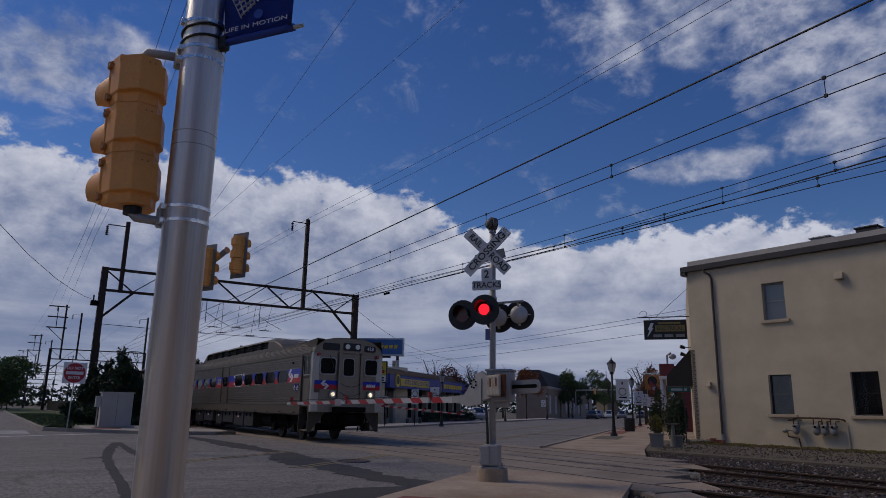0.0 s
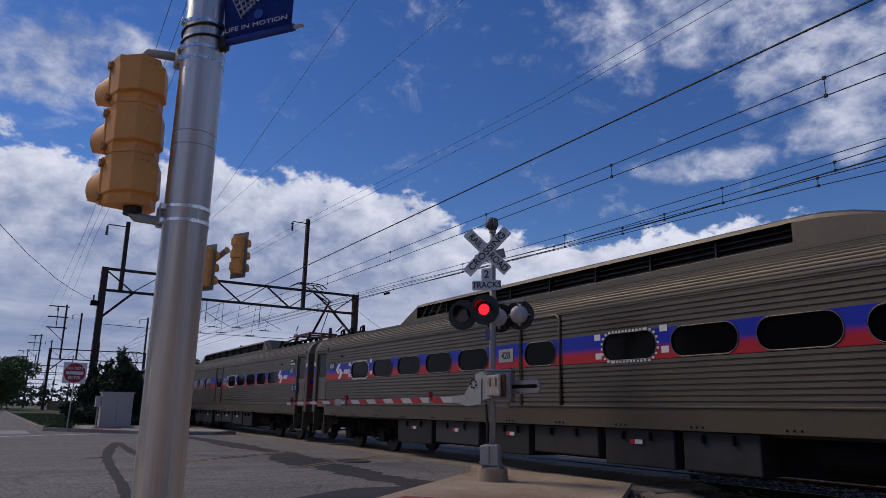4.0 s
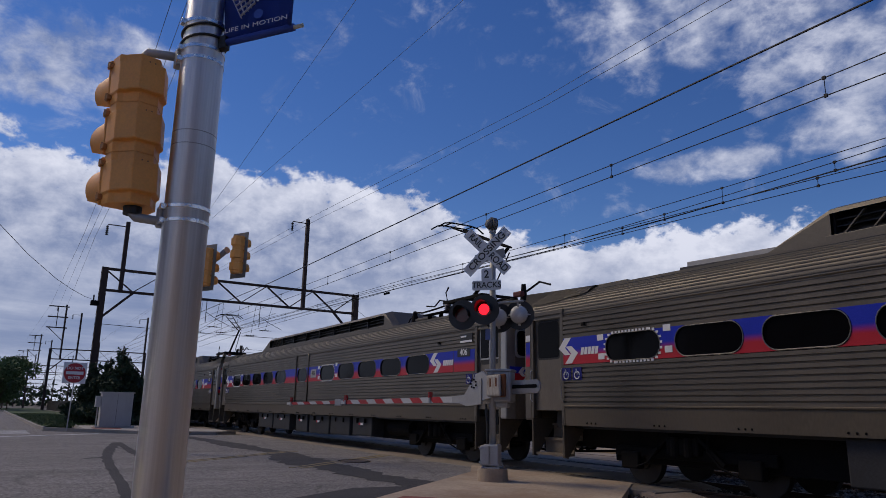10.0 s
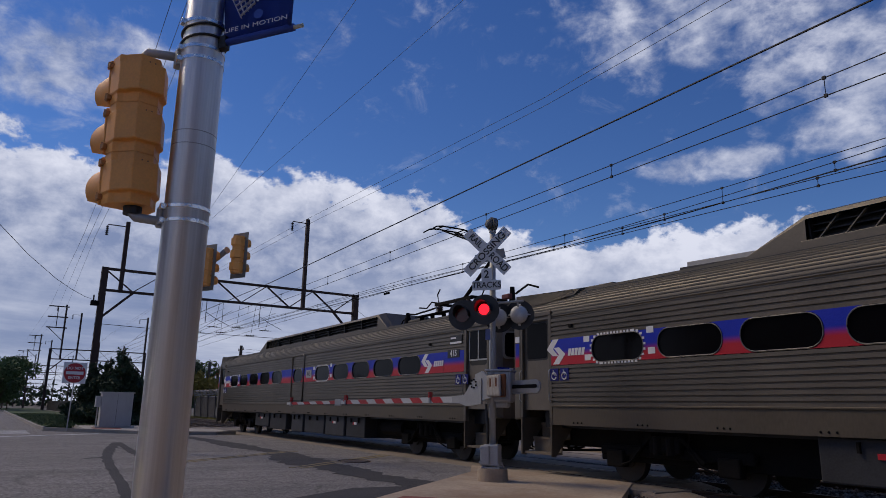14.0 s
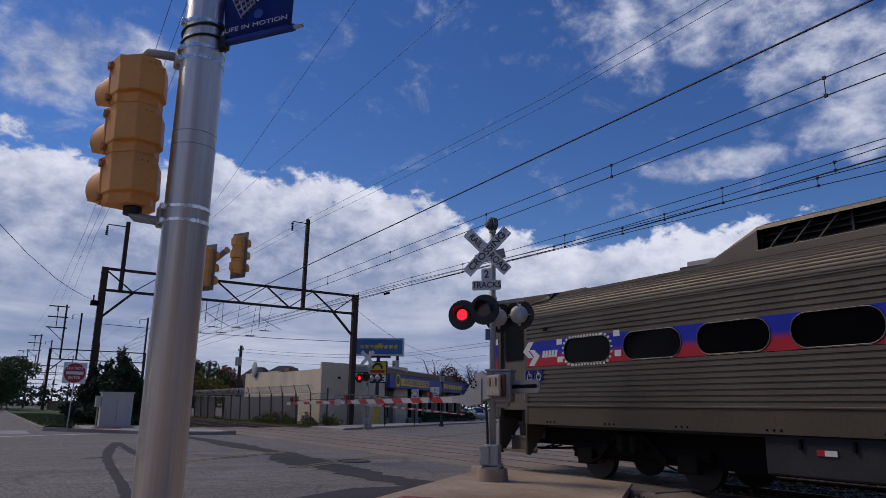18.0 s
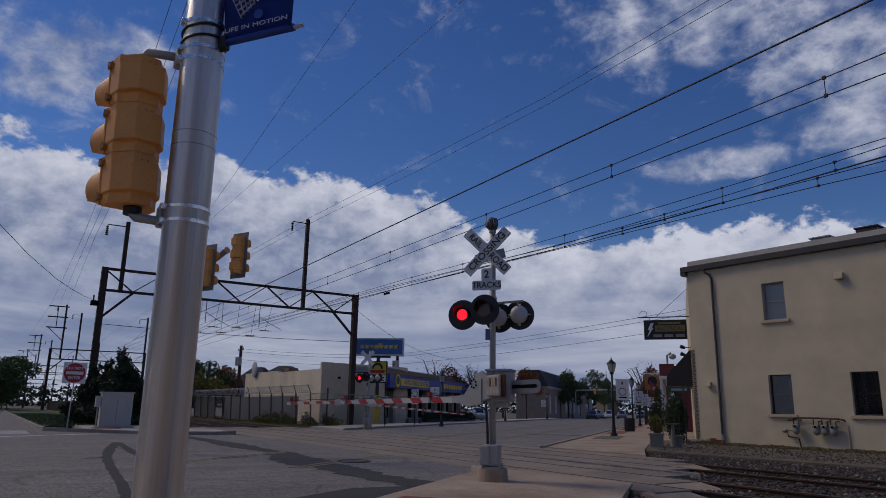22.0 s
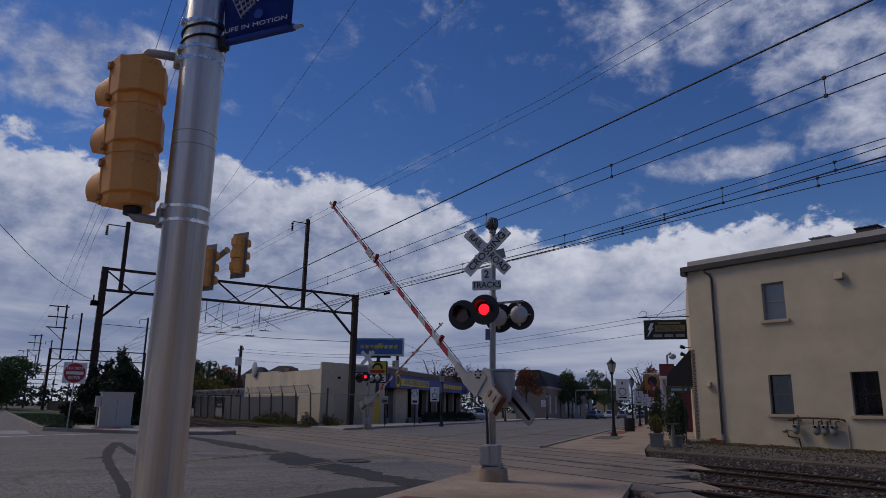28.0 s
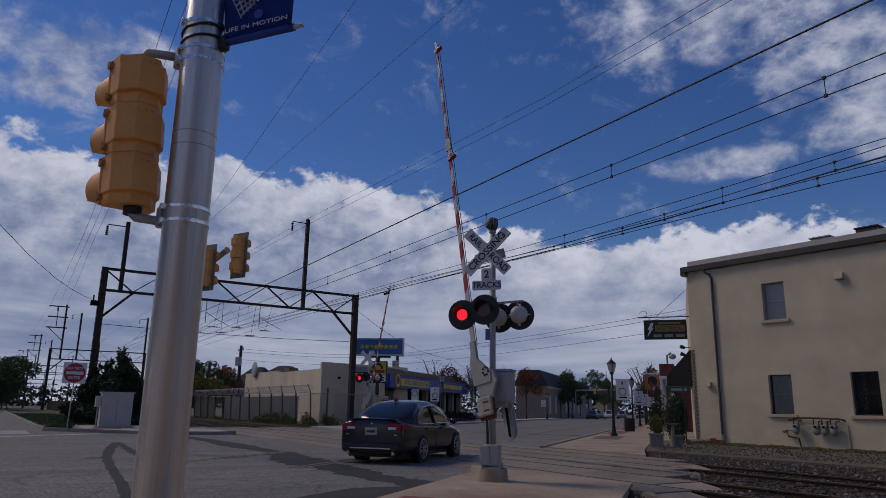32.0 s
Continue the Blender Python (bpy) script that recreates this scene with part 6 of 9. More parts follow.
for x0, x1, z1 in ((5.7, 6.5, 8.83), (7.6, 8.45, 8.92)):
    ac = thing("rooftop_unit", "grey rooftop ventilation unit", "ventilation unit", FAC @ Matrix.Translation((0, 1.0, 8.42)))
    part("case", box(x0, x1, 0, 0.8, 0, z1 - 8.42 + 0.25, 0.03), GALV if x0 < 6 else DARKTRIM, ac)
    part("cap", box(x0 - 0.05, x1 + 0.05, -0.05, 0.85, z1 - 8.42 + 0.25, z1 - 8.42 + 0.32, 0.02), GALV if x0 < 6 else DARKTRIM, ac)
    for k in range(3):
        part("louvre", box(x0 + 0.05, x1 - 0.05, -0.02, 0.0, 0.2 + 0.12 * k, 0.25 + 0.12 * k), UNDER, ac)
# gas meters
mset = thing("gas_meters", "row of grey gas meters with rusty pipes on the wall", "gas meter", FAC)
METER = mat("meter_grey", (0.23, 0.235, 0.23), 0.5, 0.2, vary=0.15, dirt=(0.2, 0.18, 0.16), dirt_amount=0.4)
PIPE = mat("rust_pipe", (0.07, 0.04, 0.03), 0.7, 0.3, vary=0.3, scale=8)
for x in (4.85, 5.68, 6.02, 6.36):
    mm = part("meter", ball((x, -0.22, 0.72), 0.15, 1.05, 0.7, 1.25, 16), METER, mset, smooth=True)
    part("meter_head", box(x - 0.13, x + 0.13, -0.32, -0.1, 0.84, 0.96, 0.03), METER, mm)
    part("dial", rod((x, -0.33, 0.88), (x, -0.35, 0.88), 0.05, n=14), UNDER, mm)
    part("riser", tube([(x - 0.1, -0.2, 0.95), (x - 0.1, -0.2, 1.2), (x - 0.1, -0.08, 1.25)], 0.025, 8), PIPE, mm)
    part("riser", tube([(x + 0.1, -0.2, 0.95), (x + 0.1, -0.2, 1.1), (x + 0.25, -0.2, 1.12)], 0.025, 8), PIPE, mm)
part("manifold", tube([(4.5, -0.12, 1.12), (4.9, -0.12, 1.24), (6.5, -0.12, 1.22), (6.75, -0.12, 1.18), (6.78, -0.05, 1.12)], 0.035, 8), PIPE, mset)
part("supply_pipe", tube([(4.35, -0.15, 0.65), (4.5, -0.15, 0.72), (4.85, -0.2, 0.7)], 0.04, 8), METER, mset)
part("supply_pipe", tube([(4.45, -0.15, 0.7), (4.45, -0.15, 0.45), (4.9, -0.15, 0.4), (4.95, -0.12, 0.0)], 0.03, 8), PIPE, mset)
part("regulator", ball((4.35, -0.18, 0.68), 0.09, 1.3, 1, 1, 12), METER, mset, smooth=True)
for k in range(14):
    rk = random.Random(k)
    x = 0.85 + 0.1 * (k % 6) + rk.uniform(-0.03, 0.03)
    z = 0.03 + 0.07 * (k // 6)
    tagged(obj("loose_brick", box(x, x + 0.18, -0.28, -0.18, z, z + 0.065, 0.006), BRICKRED), "loose old red brick against the wall", "brick", "loose bricks").matrix_basis = FAC
# hanging shop sign
sgn = thing("hanging_sign", "black hanging shop sign with gold lettering and a lightning bolt", "sign", street_pose(0.55, 37.2, 0))
SIGNBLACK = mat("sign_black", (0.012, 0.012, 0.011), 0.5, vary=0.1)
GOLD = mat("sign_gold", (0.22, 0.17, 0.05), 0.5, vary=0.1)
board = part("board", box(-2.2, -0.1, -0.04, 0.04, 5.0, 6.0, 0.01), SIGNBLACK, sgn)
part("band", box(-1.65, -0.2, -0.048, -0.04, 5.4, 5.72), GOLD, board)
lettering("ELECTRICAL", 0.26, board, mat("dark_gold", (0.05, 0.045, 0.02), 0.5), pose(-0.93, -0.052, 5.56, 90, 0, 0), squeeze=0.9)
part("name_bar", box(-1.5, -0.4, -0.048, -0.04, 5.78, 5.88), GOLD, board)
for k in range(3):
    part("number_bar", box(-1.75 + 0.55 * k, -1.32 + 0.55 * k, -0.048, -0.04, 5.12, 5.26), mat("sign_grey", (0.25, 0.25, 0.24), 0.5), board)
part("bolt_mark", plate([(-1.85, 5.85), (-1.7, 5.85), (-1.8, 5.6), (-1.72, 5.6), (-2.05, 5.12), (-1.92, 5.5), (-2.02, 5.5)], -0.048, -0.042), WHITE, board)
part("bracket", rod((-2.5, 0, 6.15), (0.05, 0, 6.15), 0.025, n=8), BLACK, sgn)
for x in (-1.9, -0.5):
    part("hook", rod((x, 0, 6.0), (x, 0, 6.15), 0.012, n=6), BLACK, sgn)
part("stay", rod((-1.6, 0, 6.15), (0.05, 0, 7.6), 0.01, n=6), BLACK, sgn)
part("scroll", tube([(-2.2 + 0.18 * math.cos(a), 0, 6.33 + 0.16 * math.sin(a)) for a in [i * 0.5 - 1.5 for i in range(11)]], 0.012, 6), BLACK, sgn)

# ---- clouds: a far layer that drifts ----


# the bank's top line and the groups of high cloud: (across, height) and (across, height, half width, half height)
BANK_TOP = ((-0.54, 0.303), (-0.487, 0.305), (-0.40, 0.325), (-0.313, 0.346), (-0.264, 0.322), (-0.15, 0.322), (-0.07, 0.303), (0.012, 0.282), (0.05, 0.245), (0.118, 0.244), (0.174, 0.228), (0.25, 0.242), (0.321, 0.242), (0.419, 0.259), (0.504, 0.236), (0.60, 0.22), (0.98, 0.3))
HIGH_GROUPS = ((-0.50, 0.41, 0.13, 0.08), (-0.42, 0.43, 0.11, 0.05), (0.34, 0.505, 0.25, 0.08), (0.48, 0.44, 0.15, 0.11), (0.51, 0.36, 0.10, 0.08), (0.37, 0.325, 0.12, 0.03))


def cloud_material():
    m = bpy.data.materials.new("clouds")
    m.use_nodes = True
    nt = m.node_tree
    N, L = nt.nodes, nt.links
    N.clear()

    def math_(op, a, b=None, c=None):
        n = N.new("ShaderNodeMath")
        n.operation = op
        for i, v in enumerate((a, b, c)):
            if v is None:
                continue
            if isinstance(v, (int, float)):
                n.inputs[i].default_value = v
            else:
                L.new(v, n.inputs[i])
        return n.outputs[0]

    def span(v, a, b, lo=0.0, hi=1.0):
        n = N.new("ShaderNodeMapRange")
        n.interpolation_type = "SMOOTHSTEP"
        n.inputs[1].default_value, n.inputs[2].default_value, n.inputs[3].default_value, n.inputs[4].default_value = a, b, lo, hi
        L.new(v, n.inputs[0])
        return n.outputs[0]

    def fbm(vec, scale, detail=8, rough=0.55, distortion=0.0):
        n = N.new("ShaderNodeTexNoise")
        n.inputs["Scale"].default_value, n.inputs["Detail"].default_value, n.inputs["Roughness"].default_value, n.inputs["Distortion"].default_value = scale, detail, rough, distortion
        L.new(vec, n.inputs["Vector"])
        return n.outputs[0]

    tc = N.new("ShaderNodeTexCoord")
    nrm = N.new("ShaderNodeVectorMath")
    nrm.operation = "NORMALIZE"
    L.new(tc.outputs["Object"], nrm.inputs[0])
    sep = N.new("ShaderNodeSeparateXYZ")
    L.new(nrm.outputs[0], sep.inputs[0])
    x, y, z = sep.outputs
    com = N.new("ShaderNodeCombineXYZ")
    L.new(math_("MULTIPLY", x, 2.4), com.inputs[0]), L.new(math_("MULTIPLY", y, 2.4), com.inputs[1]), L.new(math_("MULTIPLY", z, 3.6), com.inputs[2])
    p = com.outputs[0]
    # across the view: -1 on its left, +1 on its right
    side = math_("ADD", math_("MULTIPLY", x, 0.542), math_("MULTIPLY", y, 0.840))
    # the top line of the low bank of cumulus
    line = N.new("ShaderNodeValToRGB")
    els = line.color_ramp.elements
    els.remove(els[1])
    els[0].position, els[0].color = 0.0, (0.34, 0.34, 0.34, 1)
    for sd, h in BANK_TOP:
        els.new((sd + 1) / 2).color = (h, h, h, 1)
    L.new(math_("ADD", math_("MULTIPLY", side, 0.5), 0.5), line.inputs[0])
    grey = N.new("ShaderNodeSeparateColor")
    L.new(line.outputs[0], grey.inputs[0])
    under = math_("SUBTRACT", grey.outputs[0], z)                     # how far below the top line
    n_big, n_mid, n_fine = fbm(p, 3.4, 6, 0.5, 0.1), fbm(p, 9.0, 8, 0.6, 0.15), fbm(p, 24.0, 6, 0.6, 0.1)
    mixed = math_("ADD", math_("MULTIPLY", math_("SUBTRACT", n_big, 0.5), 0.16), math_("ADD", math_("MULTIPLY", math_("SUBTRACT", n_mid, 0.5), 0.11), math_("MULTIPLY", math_("SUBTRACT", n_fine, 0.5), 0.035)))
    depth = math_("ADD", under, mixed)
    bank = span(depth, 0.0, 0.022)
    # broken cloud higher up, in loose groups
    cover = None
    for sd, h, rs, rz in HIGH_GROUPS:
        r2 = math_("ADD", math_("POWER", math_("DIVIDE", math_("SUBTRACT", side, sd), rs), 2.0), math_("POWER", math_("DIVIDE", math_("SUBTRACT", z, h), rz), 2.0))
        g = span(r2, 1.0, 0.0)
        cover = g if cover is None else math_("MAXIMUM", cover, g)
    ragged_ = math_("ADD", math_("MULTIPLY", fbm(p, 6.0, 9, 0.60, 0.3), 0.62), math_("MULTIPLY", n_mid, 0.38))
    high = math_("MULTIPLY", span(math_("ADD", ragged_, math_("MULTIPLY", cover, 0.245)), 0.56, 0.85), 0.84)
    wisps = math_("MULTIPLY", span(fbm(p, 5.0, 9, 0.66, 0.5), 0.56, 0.82), 0.40)
    alpha = math_("MAXIMUM", math_("MULTIPLY", bank, 0.97), math_("MAXIMUM", high, wisps))
    # bright tops, grey undersides, layered haze near the horizon
    puffs = math_("ADD", math_("MULTIPLY", math_("SUBTRACT", n_mid, 0.5), 1.5), math_("MULTIPLY", math_("SUBTRACT", fbm(p, 5.2, 8, 0.58, 0.2), 0.5), 1.6))
    top = math_("MINIMUM", span(under, 0.12, 0.0, 0.27, 0.74), span(under, -0.09, -0.015, 0.36, 0.74))
    lit = math_("ADD", math_("ADD", top, span(side, -0.42, 0.40, -0.09, 0.14)), puffs)
    lay = N.new("ShaderNodeCombineXYZ")
    L.new(math_("MULTIPLY", x, 1.6), lay.inputs[0]), L.new(math_("MULTIPLY", y, 1.6), lay.inputs[1]), L.new(math_("MULTIPLY", z, 14.0), lay.inputs[2])
    layers = span(fbm(lay.outputs[0], 1.5, 7, 0.58, 0.2), 0.30, 0.72)
    low = span(z, 0.24, 0.06)
    lit = math_("ADD", math_("MULTIPLY", math_("MINIMUM", math_("MAXIMUM", lit, 0.0), 1.0), math_("SUBTRACT", 1.0, low)), math_("MULTIPLY", math_("MULTIPLY", layers, 0.66), low))
    ramp = N.new("ShaderNodeMix")
    ramp.data_type = "RGBA"
    ramp.inputs[6].default_value, ramp.inputs[7].default_value = (0.148, 0.187, 0.310, 1), (0.535, 0.55, 0.635, 1)
    L.new(lit, ramp.inputs[0])
    em = N.new("ShaderNodeEmission")
    L.new(ramp.outputs[2], em.inputs[0])
    tr = N.new("ShaderNodeBsdfTransparent")
    mix = N.new("ShaderNodeMixShader")
    L.new(alpha, mix.inputs[0]), L.new(tr.outputs[0], mix.inputs[1]), L.new(em.outputs[0], mix.inputs[2])
    out = N.new("ShaderNodeOutputMaterial")
    L.new(mix.outputs[0], out.inputs[0])
    return m


dome = bmesh.new()
bmesh.ops.create_uvsphere(dome, u_segments=48, v_segments=32, radius=2400)
bmesh.ops.delete(dome, geom=[v for v in dome.verts if v.co.z < -300], context="VERTS")
bmesh.ops.reverse_faces(dome, faces=dome.faces[:])
CLOUDS = tagged(obj("cloud_backdrop", dome, cloud_material(), True), "broken white and grey clouds over a blue sky", "clouds", kind="structure")

# ---- plants ----


def leaves(clumps, count, size, seed):
    """Many small leaf blades spread over ellipsoids (centre, radii), as one mesh."""
    rng = np.random.default_rng(seed)
    vol = np.array([c[1][0] * c[1][1] * c[1][2] for c in clumps])
    pick = rng.choice(len(clumps), count, p=vol / vol.sum())
    cen = np.array([c[0] for c in clumps])[pick]
    rad = np.array([c[1] for c in clumps])[pick]
    d = rng.normal(size=(count, 3))
    d /= np.linalg.norm(d, axis=1)[:, None]
    r = rng.uniform(0.35, 1.0, count) ** 0.6
    pos = cen + d * rad * r[:, None] * (1 + 0.12 * rng.normal(size=(count, 1)))
    a = rng.normal(size=(count, 3))
    a /= np.linalg.norm(a, axis=1)[:, None]
    b = np.cross(a, rng.normal(size=(count, 3)))
    b /= np.linalg.norm(b, axis=1)[:, None]
    s = size * rng.uniform(0.55, 1.35, (count, 1))
    v = np.stack([pos - a * s, pos - b * s * 0.42, pos + a * s, pos + b * s * 0.42], 1).reshape(-1, 3)
    me = bpy.data.meshes.new("leaves")
    me.from_pydata(v.tolist(), [], np.arange(count * 4).reshape(-1, 4).tolist())
    return me


def tree(name, label, at, h, crown, seed, leafmat, count=2600, size=0.16, trunk_h=0.35, bare=False, category="tree", group="", conical=False):
    rnd = random.Random(seed)
    t = thing(name, label, category, Matrix.Translation(at), group)
    bm = bmesh.new()
    r0 = 0.018 * h + 0.03
    th = h * (0.95 if conical else trunk_h + 0.25)
    tube([(0, 0, -0.2), (rnd.uniform(-.05, .05), rnd.uniform(-.05, .05), th * 0.5), (rnd.uniform(-.1, .1), rnd.uniform(-.1, .1), th)], r0 * 0.7, 8, bm)
    for v in bm.verts:
        f = 1.25 - 0.75 * max(0, v.co.z) / th
        v.co.x *= f
        v.co.y *= f
    trunk = part("trunk", bm, BARK, t, smooth=True)
    clumps = []
    nl = 16 if bare else 11
    for k in range(nl):
        a = k * 2.4 + rnd.uniform(-.4, .4)
        if conical:
            z = h * (0.06 + 0.86 * k / nl)
            rr = crown * (1.05 - 0.95 * k / nl)
            rr *= rnd.uniform(0.75, 1.2)
            clumps.append(((0.62 * rr * math.cos(a), 0.62 * rr * math.sin(a), z), (rr * 0.55, rr * 0.55, h * 0.10)))
            clumps.append(((0.45 * rr * math.cos(a + 2.8), 0.45 * rr * math.sin(a + 2.8), z + 0.02 * h), (rr * 0.6, rr * 0.6, h * 0.08)))
            end = Vector((rr * math.cos(a), rr * math.sin(a), z))
            start = Vector((0, 0, z - 0.1))
        else:
            z0 = h * (trunk_h + rnd.uniform(0, 0.2))
            rr = crown * rnd.uniform(0.35, 0.85)
            end = Vector((rr * math.cos(a), rr * math.sin(a), h * rnd.uniform(trunk_h + 0.2, 0.93)))
            start = Vector((0, 0, z0))
            q = crown * rnd.uniform(0.30, 0.50)
            clumps.append((tuple(end * 0.92), (q, q, q * rnd.uniform(0.6, 0.95))))
        mid = start.lerp(end, 0.5) + Vector((0, 0, 0.05 * h))
        limb = tube([start, mid, end], r0 * 0.28, 5)
        if bare:
            for j in range(7):
                f = rnd.uniform(0.35, 1.0)
                p0 = start.lerp(end, f)
                tube([p0, p0 + Vector((rnd.uniform(-1, 1), rnd.uniform(-1, 1), rnd.uniform(0.1, 1))) * crown * 0.35], r0 * 0.10, 4, limb)
        part("limb", limb, BARK, t)
    if not conical:
        clumps.append(((0, 0, h * 0.8), (crown * 0.5, crown * 0.5, h * 0.16)))
    if count:
        me = leaves(clumps, count, size, seed)
        me.materials.append(leafmat)
        c = new("crown", me)
        c.parent = t
    return t


def shrub(name, label, at, rx, ry, h, seed, leafmat, count=1200, size=0.07, category="shrub"):
    t = thing(name, label, category, Matrix.Translation(at))
    rnd = random.Random(seed)
    cl = [((rnd.uniform(-.5, .5) * rx, rnd.uniform(-.5, .5) * ry, h * rnd.uniform(0.25, 0.7)), (rx * 0.55, ry * 0.55, h * 0.32)) for _ in range(7)]
    me = leaves(cl, count, size, seed)
    me.materials.append(leafmat)
    c = new("foliage", me)
    c.parent = t
    st_ = bmesh.new()
    for k in range(5):
        tube([(0.1 * rx * math.cos(k * 1.3), 0.1 * ry * math.sin(k * 1.3), -0.1), (0.5 * rx * math.cos(k * 1.3), 0.5 * ry * math.sin(k * 1.3), h * 0.7)], 0.02, 5, st_)
    part("stems", st_, BARK, t)
    return t


# evergreens and weeds at the corner on the left
for x, y, h, r, sd in ((-47.5, 6.95, 5.0, 2.0, 1), (-49.3, 5.7, 4.0, 1.7, 2), (-48.6, 6.4, 4.3, 1.8, 3), (-51.5, 8.0, 4.6, 2.0, 4), (-46.9, 7.7, 3.6, 1.5, 5)):
    tree("evergreen", "dark shaggy evergreen on the grass", (x, y, 0.1), h, r, sd, LEAFDARK, 8500, 0.14, conical=True, group="evergreens")
for k in range(9):
    tree("roadside_tree", "dense green tree beside the far road", (-120 - 6 * k, 1.6 + 0.8 * (k % 3) - 0.9 * k * (k % 2), 0), 7.0 + (k % 3), 3.4, 20 + k, LEAF, 2600, 0.30, trunk_h=0.05, group="roadside trees")
for x, y, h, sd, lm in ((-95, 22.6, 7.4, 31, LEAF), (-92, 21.5, 6.8, 32, LEAFDARK), (-98, 25.5, 7.6, 33, LEAF), (-84, 22.0, 4.8, 34, LEAFYEL), (-104, 23, 7.5, 35, LEAFDARK), (-99, 28.0, 6.9, 36, LEAFRED)):
    tree("lineside_tree", "tree in early autumn leaf behind the fence", (x, y, 0), h, 3.0, sd, lm, 2200, 0.24, trunk_h=0.15, group="lineside trees")
tree("autumn_tree", "street tree with rust-coloured leaves", st(-22.0, 104, 0.05), 7.8, 2.3, 41, LEAFRED, 2400, 0.17, trunk_h=0.3)
tree("autumn_tree", "dark reddish tree behind the pavement", st(-27.5, 84, 0.05), 6.8, 2.8, 42, mat("leaf_maroon", (0.09, 0.028, 0.022), 0.85, vary=0.35, scale=1.5, grain=10), 2600, 0.17, trunk_h=0.25)
for s, u, h, r, sd in ((-20.9, 138, 9.4, 3.2, 43), (-20.9, 180, 12.0, 3.6, 44), (-20.9, 148, 7.5, 2.6, 45), (-22.0, 215, 11, 4, 46), (-20, 240, 10, 4.5, 47), (-14, 300, 11, 6, 48), (-4, 330, 11, 6, 49)):
    tree("street_tree", "full green street tree", st(s, u, 0.05), h, r, sd, LEAF if sd != 48 else LEAFYEL, 2600, 0.26, trunk_h=0.22, group="street trees")
tree("bare_tree", "small bare street tree with thin branches", st(-3.9, 82, 0.02), 7.6, 2.2, 51, LEAFRED, 60, 0.1, trunk_h=0.3, bare=True)
for k, (s, u) in enumerate(((-3.6, 96), (-3.2, 112), (-3.4, 130))):
    tree("autumn_tree", "street tree with orange leaves", st(s, u, 0.02), 7.5, 2.4, 55 + k, LEAFRED if k != 1 else LEAFYEL, 1800, 0.2, trunk_h=0.3)
for s, u, sd in ((-34, 116, 61), (-36, 125, 62), (-38, 108, 63), (-33, 134, 64)):
    tree("bare_tree", "leafless tree behind the tyre shop", st(s, u, 0), 10.0, 3.4, sd, LEAFRED, 90, 0.12, trunk_h=0.3, bare=True, group="bare trees")

# ---- left corner ----
dn = thing("do_not_enter_sign", "red and white do not enter sign on a thin post", "road sign", Matrix.Translation((-38.55, 3.52, 0)))
part("post", rod((0, 0.0, 0.0), (0.02, 0.06, 3.3), 0.03, n=8), GALV, dn)
face = part("plate", box(-0.0, 0.012, -0.49, 0.53, 2.26, 3.27, 0.004), WHITE, dn, at=Matrix.Translation((0.05, 0, 0)))
part("disc", rod((0.064, 0.02, 2.765), (0.069, 0.02, 2.765), 0.47, n=40), mat("sign_red", (0.42, 0.02, 0.03), 0.45, vary=0.08), dn)
part("bar", box(0.069, 0.073, -0.36, 0.40, 2.69, 2.84), WHITE, dn)
for w, z in (("DO NOT", 2.99), ("ENTER", 2.53)):
    lettering(w, 0.18, dn, WHITE, pose(0.076, 0.02, z, 90, 0, 90), depth=0.004)
cab = thing("utility_cabinet", "pale grey metal utility cabinet on a concrete pad", "cabinet", Matrix.Translation((-41.1, 5.95, 0.1)))
CABGREY = mat("cabinet_grey", (0.46, 0.46, 0.44), 0.6, 0.1, vary=0.12, scale=2, dirt=(0.33, 0.31, 0.28), dirt_amount=0.5, streak=0.3)
part("pad", box(-0.8, 0.15, -0.9, 1.0, -0.1, 0.06, 0.02), CONCRETE_PALE, cab)
part("body", box(-0.75, 0, -0.72, 0.82, 0.06, 1.78, 0.015), CABGREY, cab)
part("roof", box(-0.8, 0.06, -0.78, 0.88, 1.78, 1.84, 0.012), CABGREY, cab)
part("door_seam", box(0.0, 0.006, 0.04, 0.05, 0.1, 1.72), UNDER, cab)
part("side_box", box(-0.4, -0.05, -1.0, -0.74, 1.05, 1.62, 0.015), CABGREY, cab)
part("side_post", rod((-0.2, -0.86, 0.0), (-0.2, -0.86, 1.05), 0.035, n=8), GALV, cab)
# black sheet paints shade onto the cabinet's right side
part("shaded_side", box(-0.74, -0.02, 0.82, 0.86, 0.1, 1.75), UNDER, cab)
# dark fence along the railway beyond the grass
fn = thing("picket_fence", "dark metal fence along the railway", "fence")
DARKFENCE = mat("dark_fence", (0.02, 0.018, 0.017), 0.7, vary=0.2)
for k in range(60):
    x = -54 - 1.2 * k
    part("picket", box(x - 0.35, x + 0.35, 8.3, 8.34, 0.2, 1.55), DARKFENCE, fn)
part("rail", box(-126, -53, 8.34, 8.38, 1.3, 1.4), DARKFENCE, fn)
part("rail", box(-126, -53, 8.34, 8.38, 0.4, 0.5), DARKFENCE, fn)
